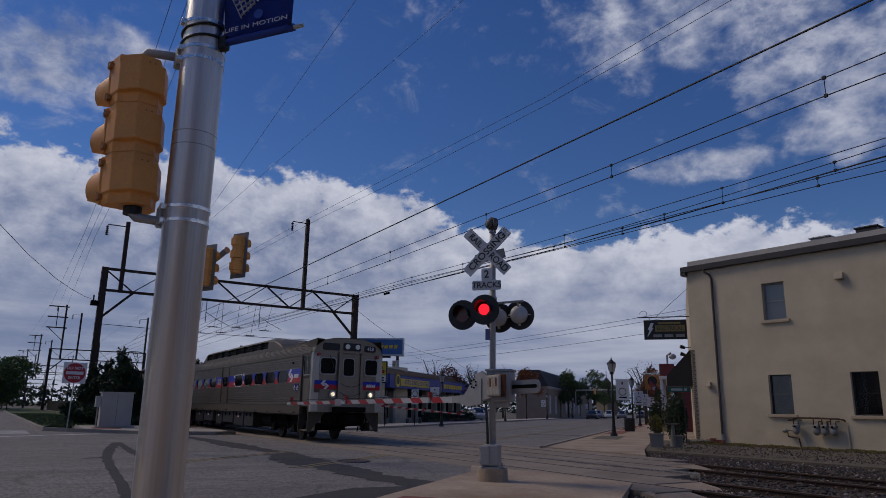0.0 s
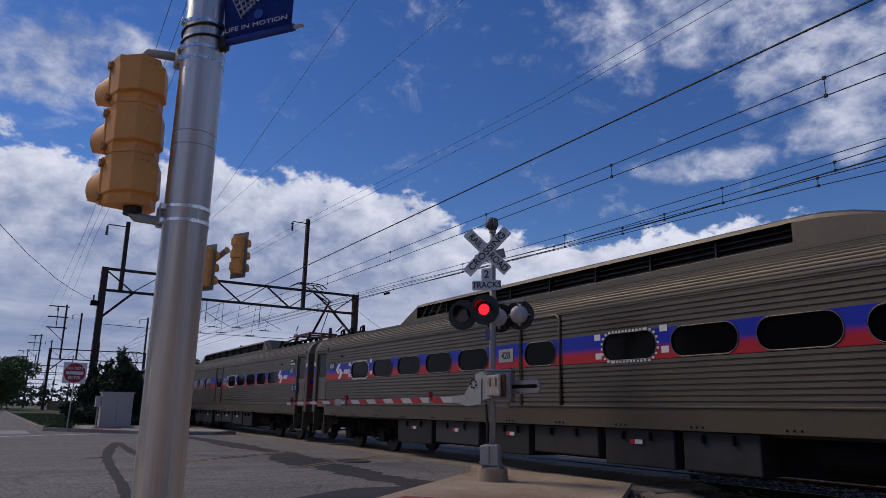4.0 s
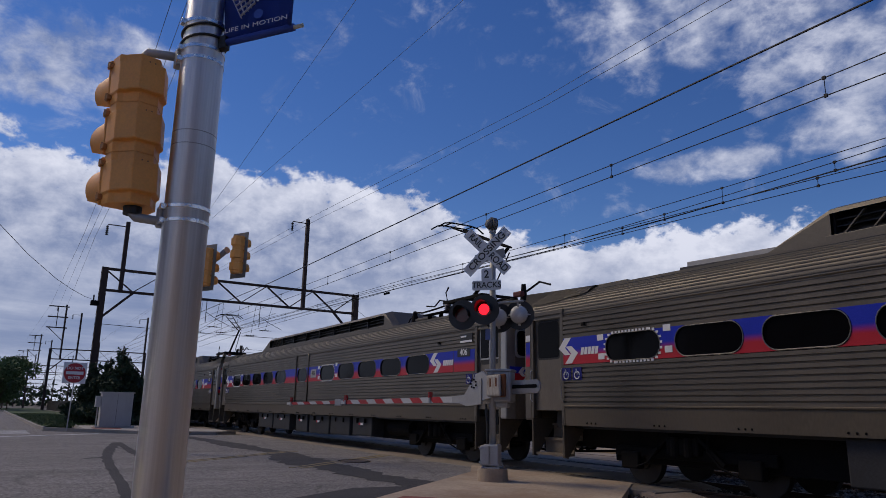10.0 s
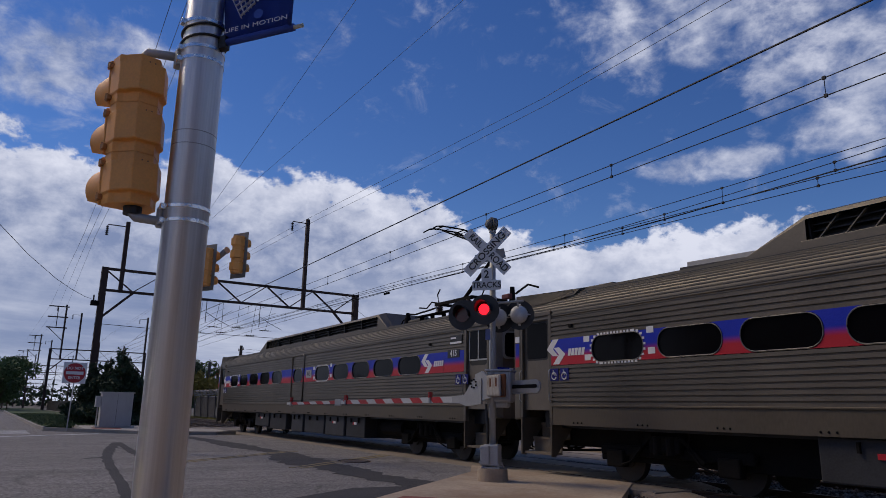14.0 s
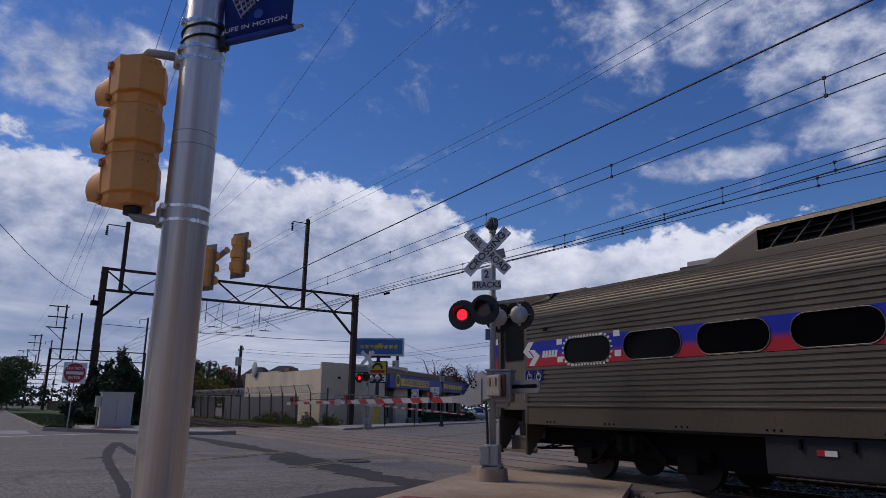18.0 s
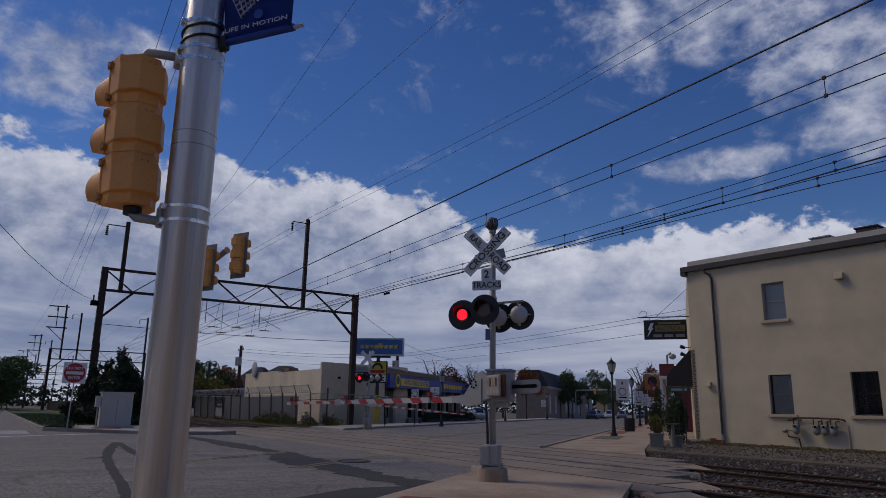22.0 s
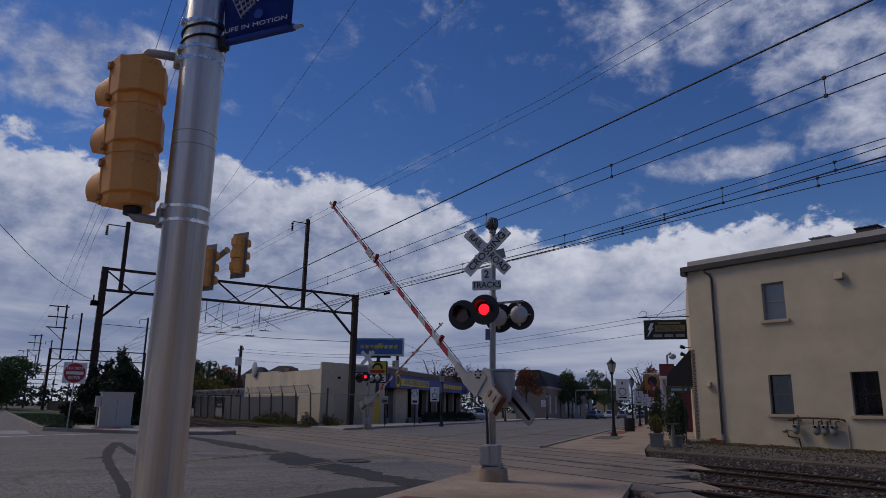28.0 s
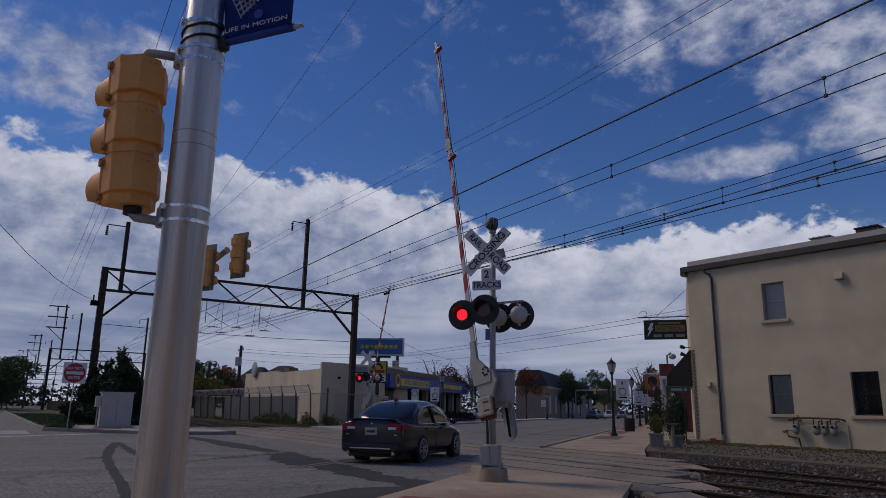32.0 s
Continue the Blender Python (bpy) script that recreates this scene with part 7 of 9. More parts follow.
# second signal pole behind the near one, with its mast arm
sp2 = thing("mast_arm_pole", "grey signal pole with a mast arm over the street", "pole", Matrix.Translation((-21.75, 4.5, 0)))
part("shaft", rod((0, 0, 0), (0, 0, 7), 0.16, 0.12, 20), BRUSHED, sp2, smooth=True)
armdir = Vector((2.3, 0.78, 0))
part("mast_arm", tube([(0, 0, 4.9), (armdir.x * 0.5, armdir.y * 0.5, 5.26), (armdir.x, armdir.y * 0.9, 5.64)], 0.085, 12), GALV, sp2, smooth=True)
part("arm_cap", rod((armdir.x, armdir.y * 0.9, 5.64), (armdir.x * 1.02, armdir.y * 0.92, 5.65), 0.095, n=14), GALV, sp2)
part("beacon", tube([(armdir.x * 0.45, armdir.y * 0.45, 5.2), (armdir.x * 0.45, armdir.y * 0.45, 5.85)], 0.05, 8), UNDER, sp2)
for (x, y, z0, az_) in ((-19.24, 5.45, 4.98, 35), (-19.46, 4.66, 4.56, 35)):
    signal_head("traffic_signal", "yellow traffic signal with a grey backplate on the mast arm", Matrix.Translation((x, y, z0)) @ facing((VIEW_F * 0.85 + VIEW_R * 0.5).normalized()), "mast arm signals", backplate=True)
b2 = thing("street_banner", "blue street banner on a pole across the road", "banner", Matrix.Translation((-32.4, 6.3, 0)))
part("cloth", box(-0.02, 0.02, -0.62, 0.0, 3.7, 5.2, 0.005), BANNERBLUE, b2)
part("post", rod((0, 0.08, 0.0), (0, 0.08, 5.4), 0.06, n=10), BLACK, b2)

# ---- blockwork building and fence across the tracks ----
blk = thing("block_building", "long low painted blockwork building behind the railway fence", "building", Matrix.Translation((-59.7, 25.4, 0)))
part("wall", box(-22, -0.0, 0.0, 0.3, -0.3, 4.75), CINDER, blk)
part("parapet", box(-22, -11, -0.01, 0.31, 4.75, 4.95), CINDER, blk)
part("end_wall", slab([(0.0, -0.02), (0.3, 0.0), (0.3 + U.x * 13 + 6, U.y * 13), (6 + U.x * 13, U.y * 13)], -0.3, 5.35), CINDER, blk)
part("rear_mass", slab([(-21.8, 0.3), (-0.1, 0.3), (5.6 + U.x * 13, U.y * 13), (-21.8, 12)], -0.3, 4.5), CINDER, blk)
part("roof_box", box(-12.6, -11.2, 1.2, 2.2, 4.4, 5.3, 0.02), mat("roof_box_brown", (0.13, 0.09, 0.07), 0.8), blk)
rb = random.Random(5)
BL = bpy.data.meshes.new("block")
_b = box(-0.195, 0.195, -0.012, 0.01, -0.09, 0.09, 0.006)
_b.to_mesh(BL)
_b.free()
BL.materials.append(CINDER)
endd = (Vector((6 + U.x * 13, U.y * 13, 0))).normalized()
erot = Matrix(((endd.x, -endd.y, 0, 0), (endd.y, endd.x, 0, 0), (0, 0, 1, 0), (0, 0, 0, 1)))
for r_ in range(24):
    for c_ in range(11):
        o = new("block", BL)
        o.parent = blk
        o.matrix_basis = Matrix.Translation(endd * (0.2 + 0.42 * c_ + 0.21 * (r_ % 2)) + Vector((0.312, 0.0, 0.25 + 0.205 * r_))) @ erot
part("stain_vent", box(0.0, 0.3, -0.06, 0.0, 3.9, 4.1), UNDER, blk, at=Matrix.Translation(endd * 1.8 + Vector((0.312, 0, 0))) @ erot)
dish = thing("satellite_dish", "round grey satellite dish on the roof", "satellite dish", Matrix.Translation((-78.0, 25.2, 4.6)))
part("reflector", ball((0, 0, 0.75), 0.85, 1, 0.2, 1.05, 20), mat("dish_grey", (0.45, 0.45, 0.45), 0.6, vary=0.1), dish, smooth=True)
part("mount", rod((0, 0.1, 0), (0, 0.1, 0.7), 0.05, n=8), GALV, dish)
part("feed", rod((0, -0.1, 0.4), (0.2, -0.8, 0.6), 0.02, n=6), GALV, dish)

CHAIN = mat("chain_link", (0.13, 0.13, 0.13), 0.6, 0.4, vary=0.2)


def mesh_panel(x0, x1, z0, z1, step=0.16):
    """A chain-link panel of thin crossing wires, in the xz plane."""
    bm = bmesh.new()
    w, h = x1 - x0, z1 - z0
    k = -h
    while k < w:
        for sgn in (1, -1):
            a, b = max(0, k), min(w, k + h)
            za, zb = a - k, b - k
            if sgn < 0:
                za, zb = h - za, h - zb
            p, q = Vector((x0 + a, 0.0, z0 + za)), Vector((x0 + b, 0.0, z0 + zb))
            d = (q - p).normalized()
            nn = Vector((-d.z, 0, d.x)) * 0.009
            vs = [bm.verts.new(v) for v in (p + nn, p - nn, q - nn, q + nn)]
            bm.faces.new(vs)
        k += step
    return bm


FENCEPOST = mat("fence_post_grey", (0.075, 0.072, 0.07), 0.7, 0.2, vary=0.2)
RAZOR = mat("razor_wire_steel", (0.40, 0.40, 0.41), 0.5, 0.5, vary=0.2)
fnc = thing("chain_link_fence", "chain-link fence with slanting posts and coiled razor wire", "fence", Matrix.Translation((-48.3, 20.0, 0)))
for k in range(13):
    x = -2.8 * k
    pst = part("post", rod((x, 0, -0.1), (x - 0.1 * (k % 3), -0.12, 2.35), 0.06, n=8), FENCEPOST, fnc)
    part("outrigger", rod((x - 0.1 * (k % 3), -0.12, 2.35), (x + 0.05, -0.4, 2.95), 0.03, n=6), FENCEPOST, pst)
    if k < 12:
        mp_ = part("chain_link", mesh_panel(x - 2.75, x - 0.05, 0.05, 2.2, 0.22), CHAIN, fnc)
        tagged(mp_, "", kind="stuff")
        coil = [(x - 2.8 * i / 42, -0.2 + 0.24 * math.cos(i * 1.0), 2.62 + 0.30 * math.sin(i * 1.0)) for i in range(43)]
        part("razor_wire", tube(coil, 0.016, 4), RAZOR, fnc)
    part("barbed_strand", rod((x, -0.18, 2.5), (x - 2.8, -0.18, 2.5), 0.006, n=4), CHAIN, fnc) if k < 12 else None
part("top_rail", rod((0, 0, 2.2), (-33.6, 0, 2.2), 0.022, n=6), GALV, fnc)
DARKSLAT = mat("privacy_slat", (0.05, 0.04, 0.034), 0.8, vary=0.25, streak=0.2)
part("privacy_screen", box(-33.6, -25.4, 0.05, 0.08, 0.1, 2.15), DARKSLAT, fnc, "dark privacy screen on the fence")
part("privacy_screen", box(-25.2, -5.0, 0.9, 0.95, 0.0, 2.15), mat("grey_sheet", (0.13, 0.13, 0.14), 0.6, 0.2, vary=0.25, scale=1.5, streak=0.15), fnc, "grey sheet stored behind the fence")
gate2 = thing("chain_link_fence", "lower chain-link fence along the block wall", "fence", Matrix.Translation((-48.3, 20.0, 0)) @ pose(0, 0, 0, 0, 0, 112))
for k in range(4):
    part("post", rod((1.6 + 2.3 * k, 0, -0.1), (1.6 + 2.3 * k, 0, 2.75), 0.06, n=8), FENCEPOST, gate2)
    mp_ = part("chain_link", mesh_panel(2.3 * k, 1.6 + 2.3 * k, 0.05, 2.3, 0.22), CHAIN, gate2)
    tagged(mp_, "", kind="stuff")
part("top_rail", rod((0, 0, 2.3), (8.5, 0, 2.3), 0.022, n=6), GALV, gate2)
for k in range(16):
    shrub("weeds", "tall dry weeds along the fence", (-47.0 - 0.75 * k, 19.3 + 0.25 * (k % 3) + (k < 8) * 0.25 * (8 - k), -0.15), 0.6, 0.5, 0.7 + 0.5 * ((k * 7) % 3) * 0.5, 80 + k, (LEAFYEL, LEAF, mat("dry_stalk", (0.16, 0.11, 0.06), 0.9, vary=0.3))[k % 3], 220, 0.10, "weeds")
tagged(obj("verge", slab([(-46, 18.6), (-42.5, 23.6), (-60, 27), (-95, 21.8), (-95, 18.6)], -0.4, -0.02), mat("weedy_verge", (0.085, 0.078, 0.055), 0.95, vary=0.35, scale=1.2, grain=14, bump=0.6, dirt=(0.05, 0.07, 0.025), dirt_amount=0.8)), "weedy gravel verge along the fence", "ground", kind="structure")
POLEWOOD = mat("pole_wood", (0.045, 0.034, 0.027), 0.9, vary=0.3, scale=3, grain=30, bump=0.3)
for x, y, h, lab in ((-91, 27.4, 9.0, True), (-93.5, 24.2, 6.9, False), (-84, 47, 9.2, True)):
    up = thing("utility_pole", "wooden utility pole with cross arm and transformer" if lab else "weathered wooden utility pole", "utility pole", Matrix.Translation((x, y, 0)))
    part("post", rod((0, 0, -0.2), (0, 0, h), 0.25, 0.2, 10), POLEWOOD if lab else FENCEPOST, up)
    if lab:
        part("cross_arm", box(-1.1, 1.1, -0.06, 0.06, h - 0.6, h - 0.48), BARK, up)
        for sx in (-0.45, 0.45):
            part("transformer", rod((sx, -0.25, h - 2.6), (sx, -0.25, h - 1.5), 0.26, n=14), GALV, up)
        for sx in (-1, -0.4, 0.4, 1):
            part("insulator", rod((sx, 0, h - 0.48), (sx, 0, h - 0.3), 0.05, n=8), UNDER, up)
for z in (8.6, 8.2, 7.2):
    wire([(-91, 27.4, z), (-84, 47, z), (-24, 44, z + 0.9)], 0.016, sag=0.35, label="thin dark sagging utility wire")
wire([(-52, 24.6, 9.6), (-60, 40, 6.4), (-79, 60, 6.9)], 0.014, sag=0.9, label="slack dark utility wire")

# ---- tyre shop across the street ----
shop = thing("tyre_shop", "low tyre shop with a blue fascia and shingled roof edge", "shop", street_pose(-25.5, 60, 0))
SHOPBLUE = mat("shop_blue", (0.012, 0.03, 0.26), 0.5, vary=0.1, scale=1)
SIGNYEL = mat("sign_yellow", (0.60, 0.44, 0.03), 0.5, vary=0.08)
# local x across (towards the street +), y along the street
part("fascia", box(-0.5, 0.0, 0, 25.5, 3.2, 4.45, 0.02), SHOPBLUE, shop, "bright blue fascia")
rf = bmesh.new()
for a, b, c in (((0.05, 4.45), (-1.0, 5.05), None),):
    va = [rf.verts.new((a[0], -0.2, a[1])), rf.verts.new((a[0], 25.7, a[1])), rf.verts.new((b[0], 25.7, b[1])), rf.verts.new((b[0], -0.2, b[1]))]
    rf.faces.new(va)
bmesh.ops.solidify(rf, geom=rf.faces[:], thickness=0.08)
part("roof_edge", rf, mat("brown_shingle", (0.19, 0.14, 0.10), 0.9, vary=0.25, scale=2, grain=20), shop, "brown shingled roof edge")
part("roof", box(-4.2, -1.0, -0.2, 25.7, 4.6, 5.1), mat("flat_roof", (0.3, 0.3, 0.3), 0.9), shop)
part("rear_mass", box(-4.2, -2.2, 0, 25.5, -0.2, 4.6), mat("shop_inside", (0.05, 0.048, 0.045), 0.8), shop)
part("end_wall", box(-4.2, -0.5, -0.25, 0.0, -0.2, 4.5), CINDER, shop)
PIER = mat("shop_pier", (0.30, 0.28, 0.25), 0.85, vary=0.15)
for k in range(9):
    y = 0.3 + 3.1 * k
    part("pier", box(-1.6, -0.9, y - 0.3, y + 0.3, -0.1, 3.25, 0.02), PIER, shop)
    if k < 8:
        w_ = part("bay_window", box(-1.5, -1.42, y + 0.35, y + 2.75, 0.4, 3.0), DARKGLASS, shop)
        part("mullion", box(-1.42, -1.36, y + 1.5, y + 1.6, 0.4, 3.0), GALV, w_)
        part("stall_riser", box(-1.5, -1.3, y + 0.3, y + 2.8, -0.1, 0.4), PIER, shop)
sb = part("service_sign", box(-0.0, 0.06, 2.6, 10.6, 3.45, 4.15, 0.01), SIGNYEL, shop, "yellow service sign")
lettering("AUTO SERVICE CENTERS", 0.62, sb, SHOPBLUE, pose(0.065, 6.9, 3.8, 90, 0, 90), squeeze=1.0)
part("round_mark", rod((0.0, 1.8, 3.9), (0.07, 1.8, 3.9), 0.6, n=24), SIGNYEL, shop)
part("round_mark_inner", rod((0.07, 1.8, 3.95), (0.075, 1.8, 3.95), 0.4, n=24), BLACK, shop)
for k in range(8):
    part("name_bar", box(0.0, 0.05, 15.6 + 0.86 * k, 16.25 + 0.86 * k, 3.60, 4.06), SIGNYEL, shop)
hed = thing("hedge", "low clipped dark green hedge before the shop", "hedge", street_pose(-24.0, 66, 0))
me = leaves([((0, 1.2 * k, 0.5), (0.55, 0.85, 0.55)) for k in range(14)], 5200, 0.11, 71)
me.materials.append(LEAFDARK)
hf = new("foliage", me)
hf.parent = hed
part("woody_base", box(-0.3, 0.3, -0.4, 16, -0.1, 0.4), BARK, hed)
# tall sign
ts = thing("pylon_sign", "tall blue and yellow pylon sign on a post", "sign", street_pose(-25.2, 56.5, 0))
part("post", rod((0, 0, -0.2), (0, 0, 5.9), 0.16, n=14), BLACK, ts)
part("post_sleeve", rod((0, 0, -0.2), (0, 0, 2.3), 0.24, n=16), SIGNYEL, ts, "yellow post sleeve")
TILT = pose(0, 0, -0.2, 0, 0, 12)
cabn = part("upper_cabinet", box(-2.27, 2.27, -0.2, 0.2, 6.02, 7.58, 0.03), mat("sign_frame", (0.52, 0.56, 0.58), 0.5, vary=0.1), ts, "blue sign board in a pale frame", at=TILT)
part("upper_face", box(-2.15, 2.15, -0.225, -0.2, 6.15, 7.45), mat("sign_blue", (0.03, 0.12, 0.33), 0.4, vary=0.08), cabn)
for k in range(8):
    xk = -1.62 + 0.42 * k + (0.06 if k > 3 else 0)
    part("name_bar", plate([(xk, 6.66), (xk + 0.3, 6.66), (xk + 0.36, 6.96), (xk + 0.06, 6.96)], -0.235, -0.226), SIGNYEL, cabn)
part("wing_mark", plate([(-0.1, 6.52), (0.12, 6.8), (0.42, 7.14), (0.0, 7.08)], -0.24, -0.232), SIGNYEL, cabn)
part("sign_brace", box(-1.1, 1.1, -0.12, 0.12, 5.85, 6.05, 0.02), BLACK, ts, at=TILT)
lowc = part("lower_cabinet", box(-0.85, 0.85, -0.2, 0.2, 3.65, 5.55, 0.08), BLACK, ts, "yellow and white sign box", at=TILT)
part("yellow_face", box(-0.76, 0.76, -0.225, -0.2, 4.35, 5.46), SIGNYEL, lowc)
part("white_face", box(-0.76, 0.76, -0.225, -0.2, 3.74, 4.33), WHITE, lowc)
part("arch_mark", tube([(0.42 * math.cos(a), -0.23, 4.88 + 0.42 * math.sin(a)) for a in [math.pi * i / 12 for i in range(13)]], 0.09, 8), BLACK, lowc)
part("name_bar", box(-0.65, 0.65, -0.235, -0.226, 4.52, 4.78), mat("mark_red", (0.42, 0.03, 0.02), 0.5), lowc)
for z in (4.12, 3.9):
    part("message_bar", box(-0.62, 0.62, -0.235, -0.226, z - 0.06, z + 0.06), BLACK, lowc)
# small roadside signs on that side
for s, u, z0, z1, w, mt_, lab in ((-19.9, 52, 1.6, 2.75, 0.6, WHITE, "white no-turn sign on a thin post"), (-20.3, 47.0, 1.55, 2.1, 0.5, REFWHITE, "small white sign on a post")):
    rs = thing("road_sign", lab, "road sign", street_pose(s, u, 0.06))
    part("post", rod((0, 0, 0), (0, 0, z1), 0.03, n=8), UNDER, rs)
    pl_ = part("plate", box(-w / 2, w / 2, -0.05, -0.035, z0, z1, 0.004), mt_, rs)
    part("ring_mark", tube([(0.2 * math.cos(a), -0.055, z1 - 0.32 + 0.2 * math.sin(a)) for a in [i * math.pi / 8 for i in range(17)]], 0.022, 6), BLACK, pl_)
    part("text_bar", box(-w / 2 + 0.1, w / 2 - 0.1, -0.056, -0.05, z0 + 0.12, z0 + 0.3), BLACK, pl_)
bn = thing("street_bench", "small weathered timber bench on the grass", "bench", street_pose(-22.5, 58.5, 0))
for k in range(3):
    part("slat", box(-0.8, 0.8, -0.2 + 0.16 * k, -0.08 + 0.16 * k, 0.42, 0.46), mat("bench_timber", (0.20, 0.16, 0.11), 0.8), bn)
for sx in (-0.6, 0.6):
    part("leg", box(sx - 0.05, sx + 0.05, -0.2, 0.25, -0.1, 0.42), BARK, bn)

# ---- street lamps ----


def street_lamp(at, h, banner=0, group="street lamps"):
    lp = thing("street_lamp", "black cast street lamp with an acorn lantern" + (" and hanging banner" if banner else ""), "street lamp", at, group)
    k = h / 4.43
    part("base", rod((0, 0, 0), (0, 0, 0.16), 0.20, 0.18, 16), BLACK, lp)
    part("base_flute", rod((0, 0, 0.16), (0, 0, 0.75), 0.135, 0.085, 14), BLACK, lp)
    part("shaft", rod((0, 0, 0.75), (0, 0, 3.45 * k), 0.075, 0.06, 14), BLACK, lp, smooth=True)
    part("collar", rod((0, 0, 3.42 * k), (0, 0, 3.56 * k), 0.13, 0.10, 14), BLACK, lp)
    lan = part("lantern", rod((0, 0, 3.56 * k), (0, 0, 4.02 * k), 0.15, 0.25, 10), mat("frosted_lantern", (0.42, 0.42, 0.40), 0.3, vary=0.08), lp, "frosted glass lantern")
    for i in range(5):
        a = i * math.pi * 2 / 5
        part("lantern_bar", rod((0.155 * math.cos(a), 0.155 * math.sin(a), 3.56 * k), (0.255 * math.cos(a), 0.255 * math.sin(a), 4.02 * k), 0.014, n=5), BLACK, lan)
    part("cap", rod((0, 0, 4.02 * k), (0, 0, 4.24 * k), 0.30, 0.07, 14), BLACK, lp)
    part("finial", rod((0, 0, 4.24 * k), (0, 0, 4.43 * k), 0.05, 0.01, 8), BLACK, lp)
    if banner:
        for z in (3.15 * k, 1.95 * k):
            part("banner_arm", rod((0, 0, z), (0.95 * banner, 0, z), 0.016, n=6), BLACK, lp)
        bc = part("banner", box(*sorted((0.2 * banner, 0.92 * banner)), -0.008, 0.008, 1.97 * k, 3.13 * k), WHITE, lp, "white cloth banner")
        part("banner_mark", tube([(0.56 * banner + 0.2 * math.cos(a), -0.012, 2.45 * k + 0.2 * math.sin(a)) for a in [i * math.pi / 8 for i in range(17)]], 0.02, 5), UNDER, bc)
        part("banner_bar", box(*sorted((0.35 * banner, 0.78 * banner)), -0.014, -0.008, 2.1 * k, 2.17 * k), UNDER, bc)
        part("banner_bar", box(*sorted((0.52 * banner, 0.60 * banner)), -0.014, -0.008, 2.85 * k, 3.0 * k), UNDER, bc)
    return lp


street_lamp(street_pose(-3.73, 41.2, 0.02), 4.43, 1)
for u, b in ((63.6, 1), (74.0, 1), (90, 1), (108, 0), (128, 0)):
    street_lamp(street_pose(-4.1, u, 0.02), 4.43, b)
street_lamp(Matrix.Translation((-44.93, 29.08, 0.06)) @ STREET.to_3x3().to_4x4(), 4.1, -1)
for u in (84, 112, 140, 165):
    street_lamp(street_pose(-20.4, u, 0.06), 4.1, -1 if u != 84 else 0)

bin_ = thing("litter_bin", "round black slatted litter bin on the pavement", "bin", street_pose(-3.47, 50.1, 0.02))
part("body", rod((0, 0, 0.05), (0, 0, 0.85), 0.30, 0.33, 20), BLACK, bin_)
for k in range(16):
    a = k * math.pi / 8
    part("slat", box(0.32, 0.345, -0.04, 0.04, 0.06, 0.88), BLACK, bin_, at=pose(0, 0, 0, 0, 0, math.degrees(a)))
part("rim", tube([(0.34 * math.cos(a), 0.34 * math.sin(a), 0.9) for a in [i * math.pi / 10 for i in range(21)]], 0.025, 6), BLACK, bin_)

# ---- shop fronts beyond the stuccoed building ----
aw = thing("awning", "black cloth awning over the shop front", "awning", street_pose(0.45, 39.5, 0))
ab = bmesh.new()
pr = [(0.2, 4.75), (-1.15, 3.3), (-1.15, 2.75), (0.2, 2.75)]
va = [ab.verts.new((x, 0, z)) for x, z in pr]
vb = [ab.verts.new((x, 5.0, z)) for x, z in pr]
ab.faces.new(va), ab.faces.new(vb[::-1])
for i in range(3):
    ab.faces.new((va[i], va[(i + 1) % 4], vb[(i + 1) % 4], vb[i]))
part("cloth", ab, BLACK, aw)
part("front_bar", rod((-1.15, 0, 3.3), (-1.15, 5.0, 3.3), 0.02, n=6), GALV, aw)
for y in (0.05, 4.95):
    part("strut", rod((-1.12, y, 2.78), (0.2, y, 2.78), 0.02, n=6), GALV, aw)
fl = thing("flood_lamps", "two small black flood lamps on the wall", "wall lamp", street_pose(0.5, 37.6, 0))
for z in (4.62, 4.25):
    part("arm", rod((0.1, 0, z), (-0.2, 0, z), 0.02, n=6), BLACK, fl)
    part("head", rod((-0.2, 0, z - 0.03), (-0.42, -0.06, z + 0.05), 0.07, 0.1, 10), BLACK, fl)
rs = thing("red_shop", "small shop with a red front, white columns and a gable", "shop", street_pose(-0.4, 54, 0))
REDSIDING = mat("red_siding", (0.20, 0.045, 0.04), 0.7, vary=0.2, scale=1, grain=20)
part("wall", box(0.0, 6, 0.0, 14, -0.2, 4.7), REDSIDING, rs)
part("porch_roof", box(-1.1, 0.1, -0.2, 14, 3.75, 3.95, 0.02), WHITE, rs)
part("gable_wall", box(-1.05, 0.0, -0.1, 0.2, 3.95, 4.85), REDSIDING, rs)
for y in (0.0, 3.4, 6.8, 10.2):
    col_ = part("column", box(-1.05, -0.85, y, y + 0.2, 1.5, 3.75, 0.01), WHITE, rs)
    part("column_base", box(-1.15, -0.75, y - 0.1, y + 0.3, -0.1, 1.3, 0.02), mat("buff_stone", (0.40, 0.31, 0.16), 0.8, vary=0.2), col_)
    part("column_cap", box(-1.15, -0.75, y - 0.1, y + 0.3, 1.3, 1.5, 0.02), REDSIDING, col_)
part("dark_front", box(-0.06, 0.0, 0.3, 13.5, 0.3, 3.6), DARKGLASS, rs)
part("roof_vent", tube([(-0.5, 3, 4.7), (-0.5, 3, 5.7), (-0.2, 3, 5.9)], 0.08, 8), GALV, rs)
part("vent_bowl", ball((-0.1, 3, 5.6), 0.28, 1, 1, 0.8, 12), GALV, rs, smooth=True)
os_ = thing("hanging_sign", "orange and black hanging shop sign with a pennant", "sign", street_pose(0.0, 66, 0))
part("bracket", rod((-3.4, 0, 4.75), (0.3, 0, 4.75), 0.04, n=8), GALV, os_)
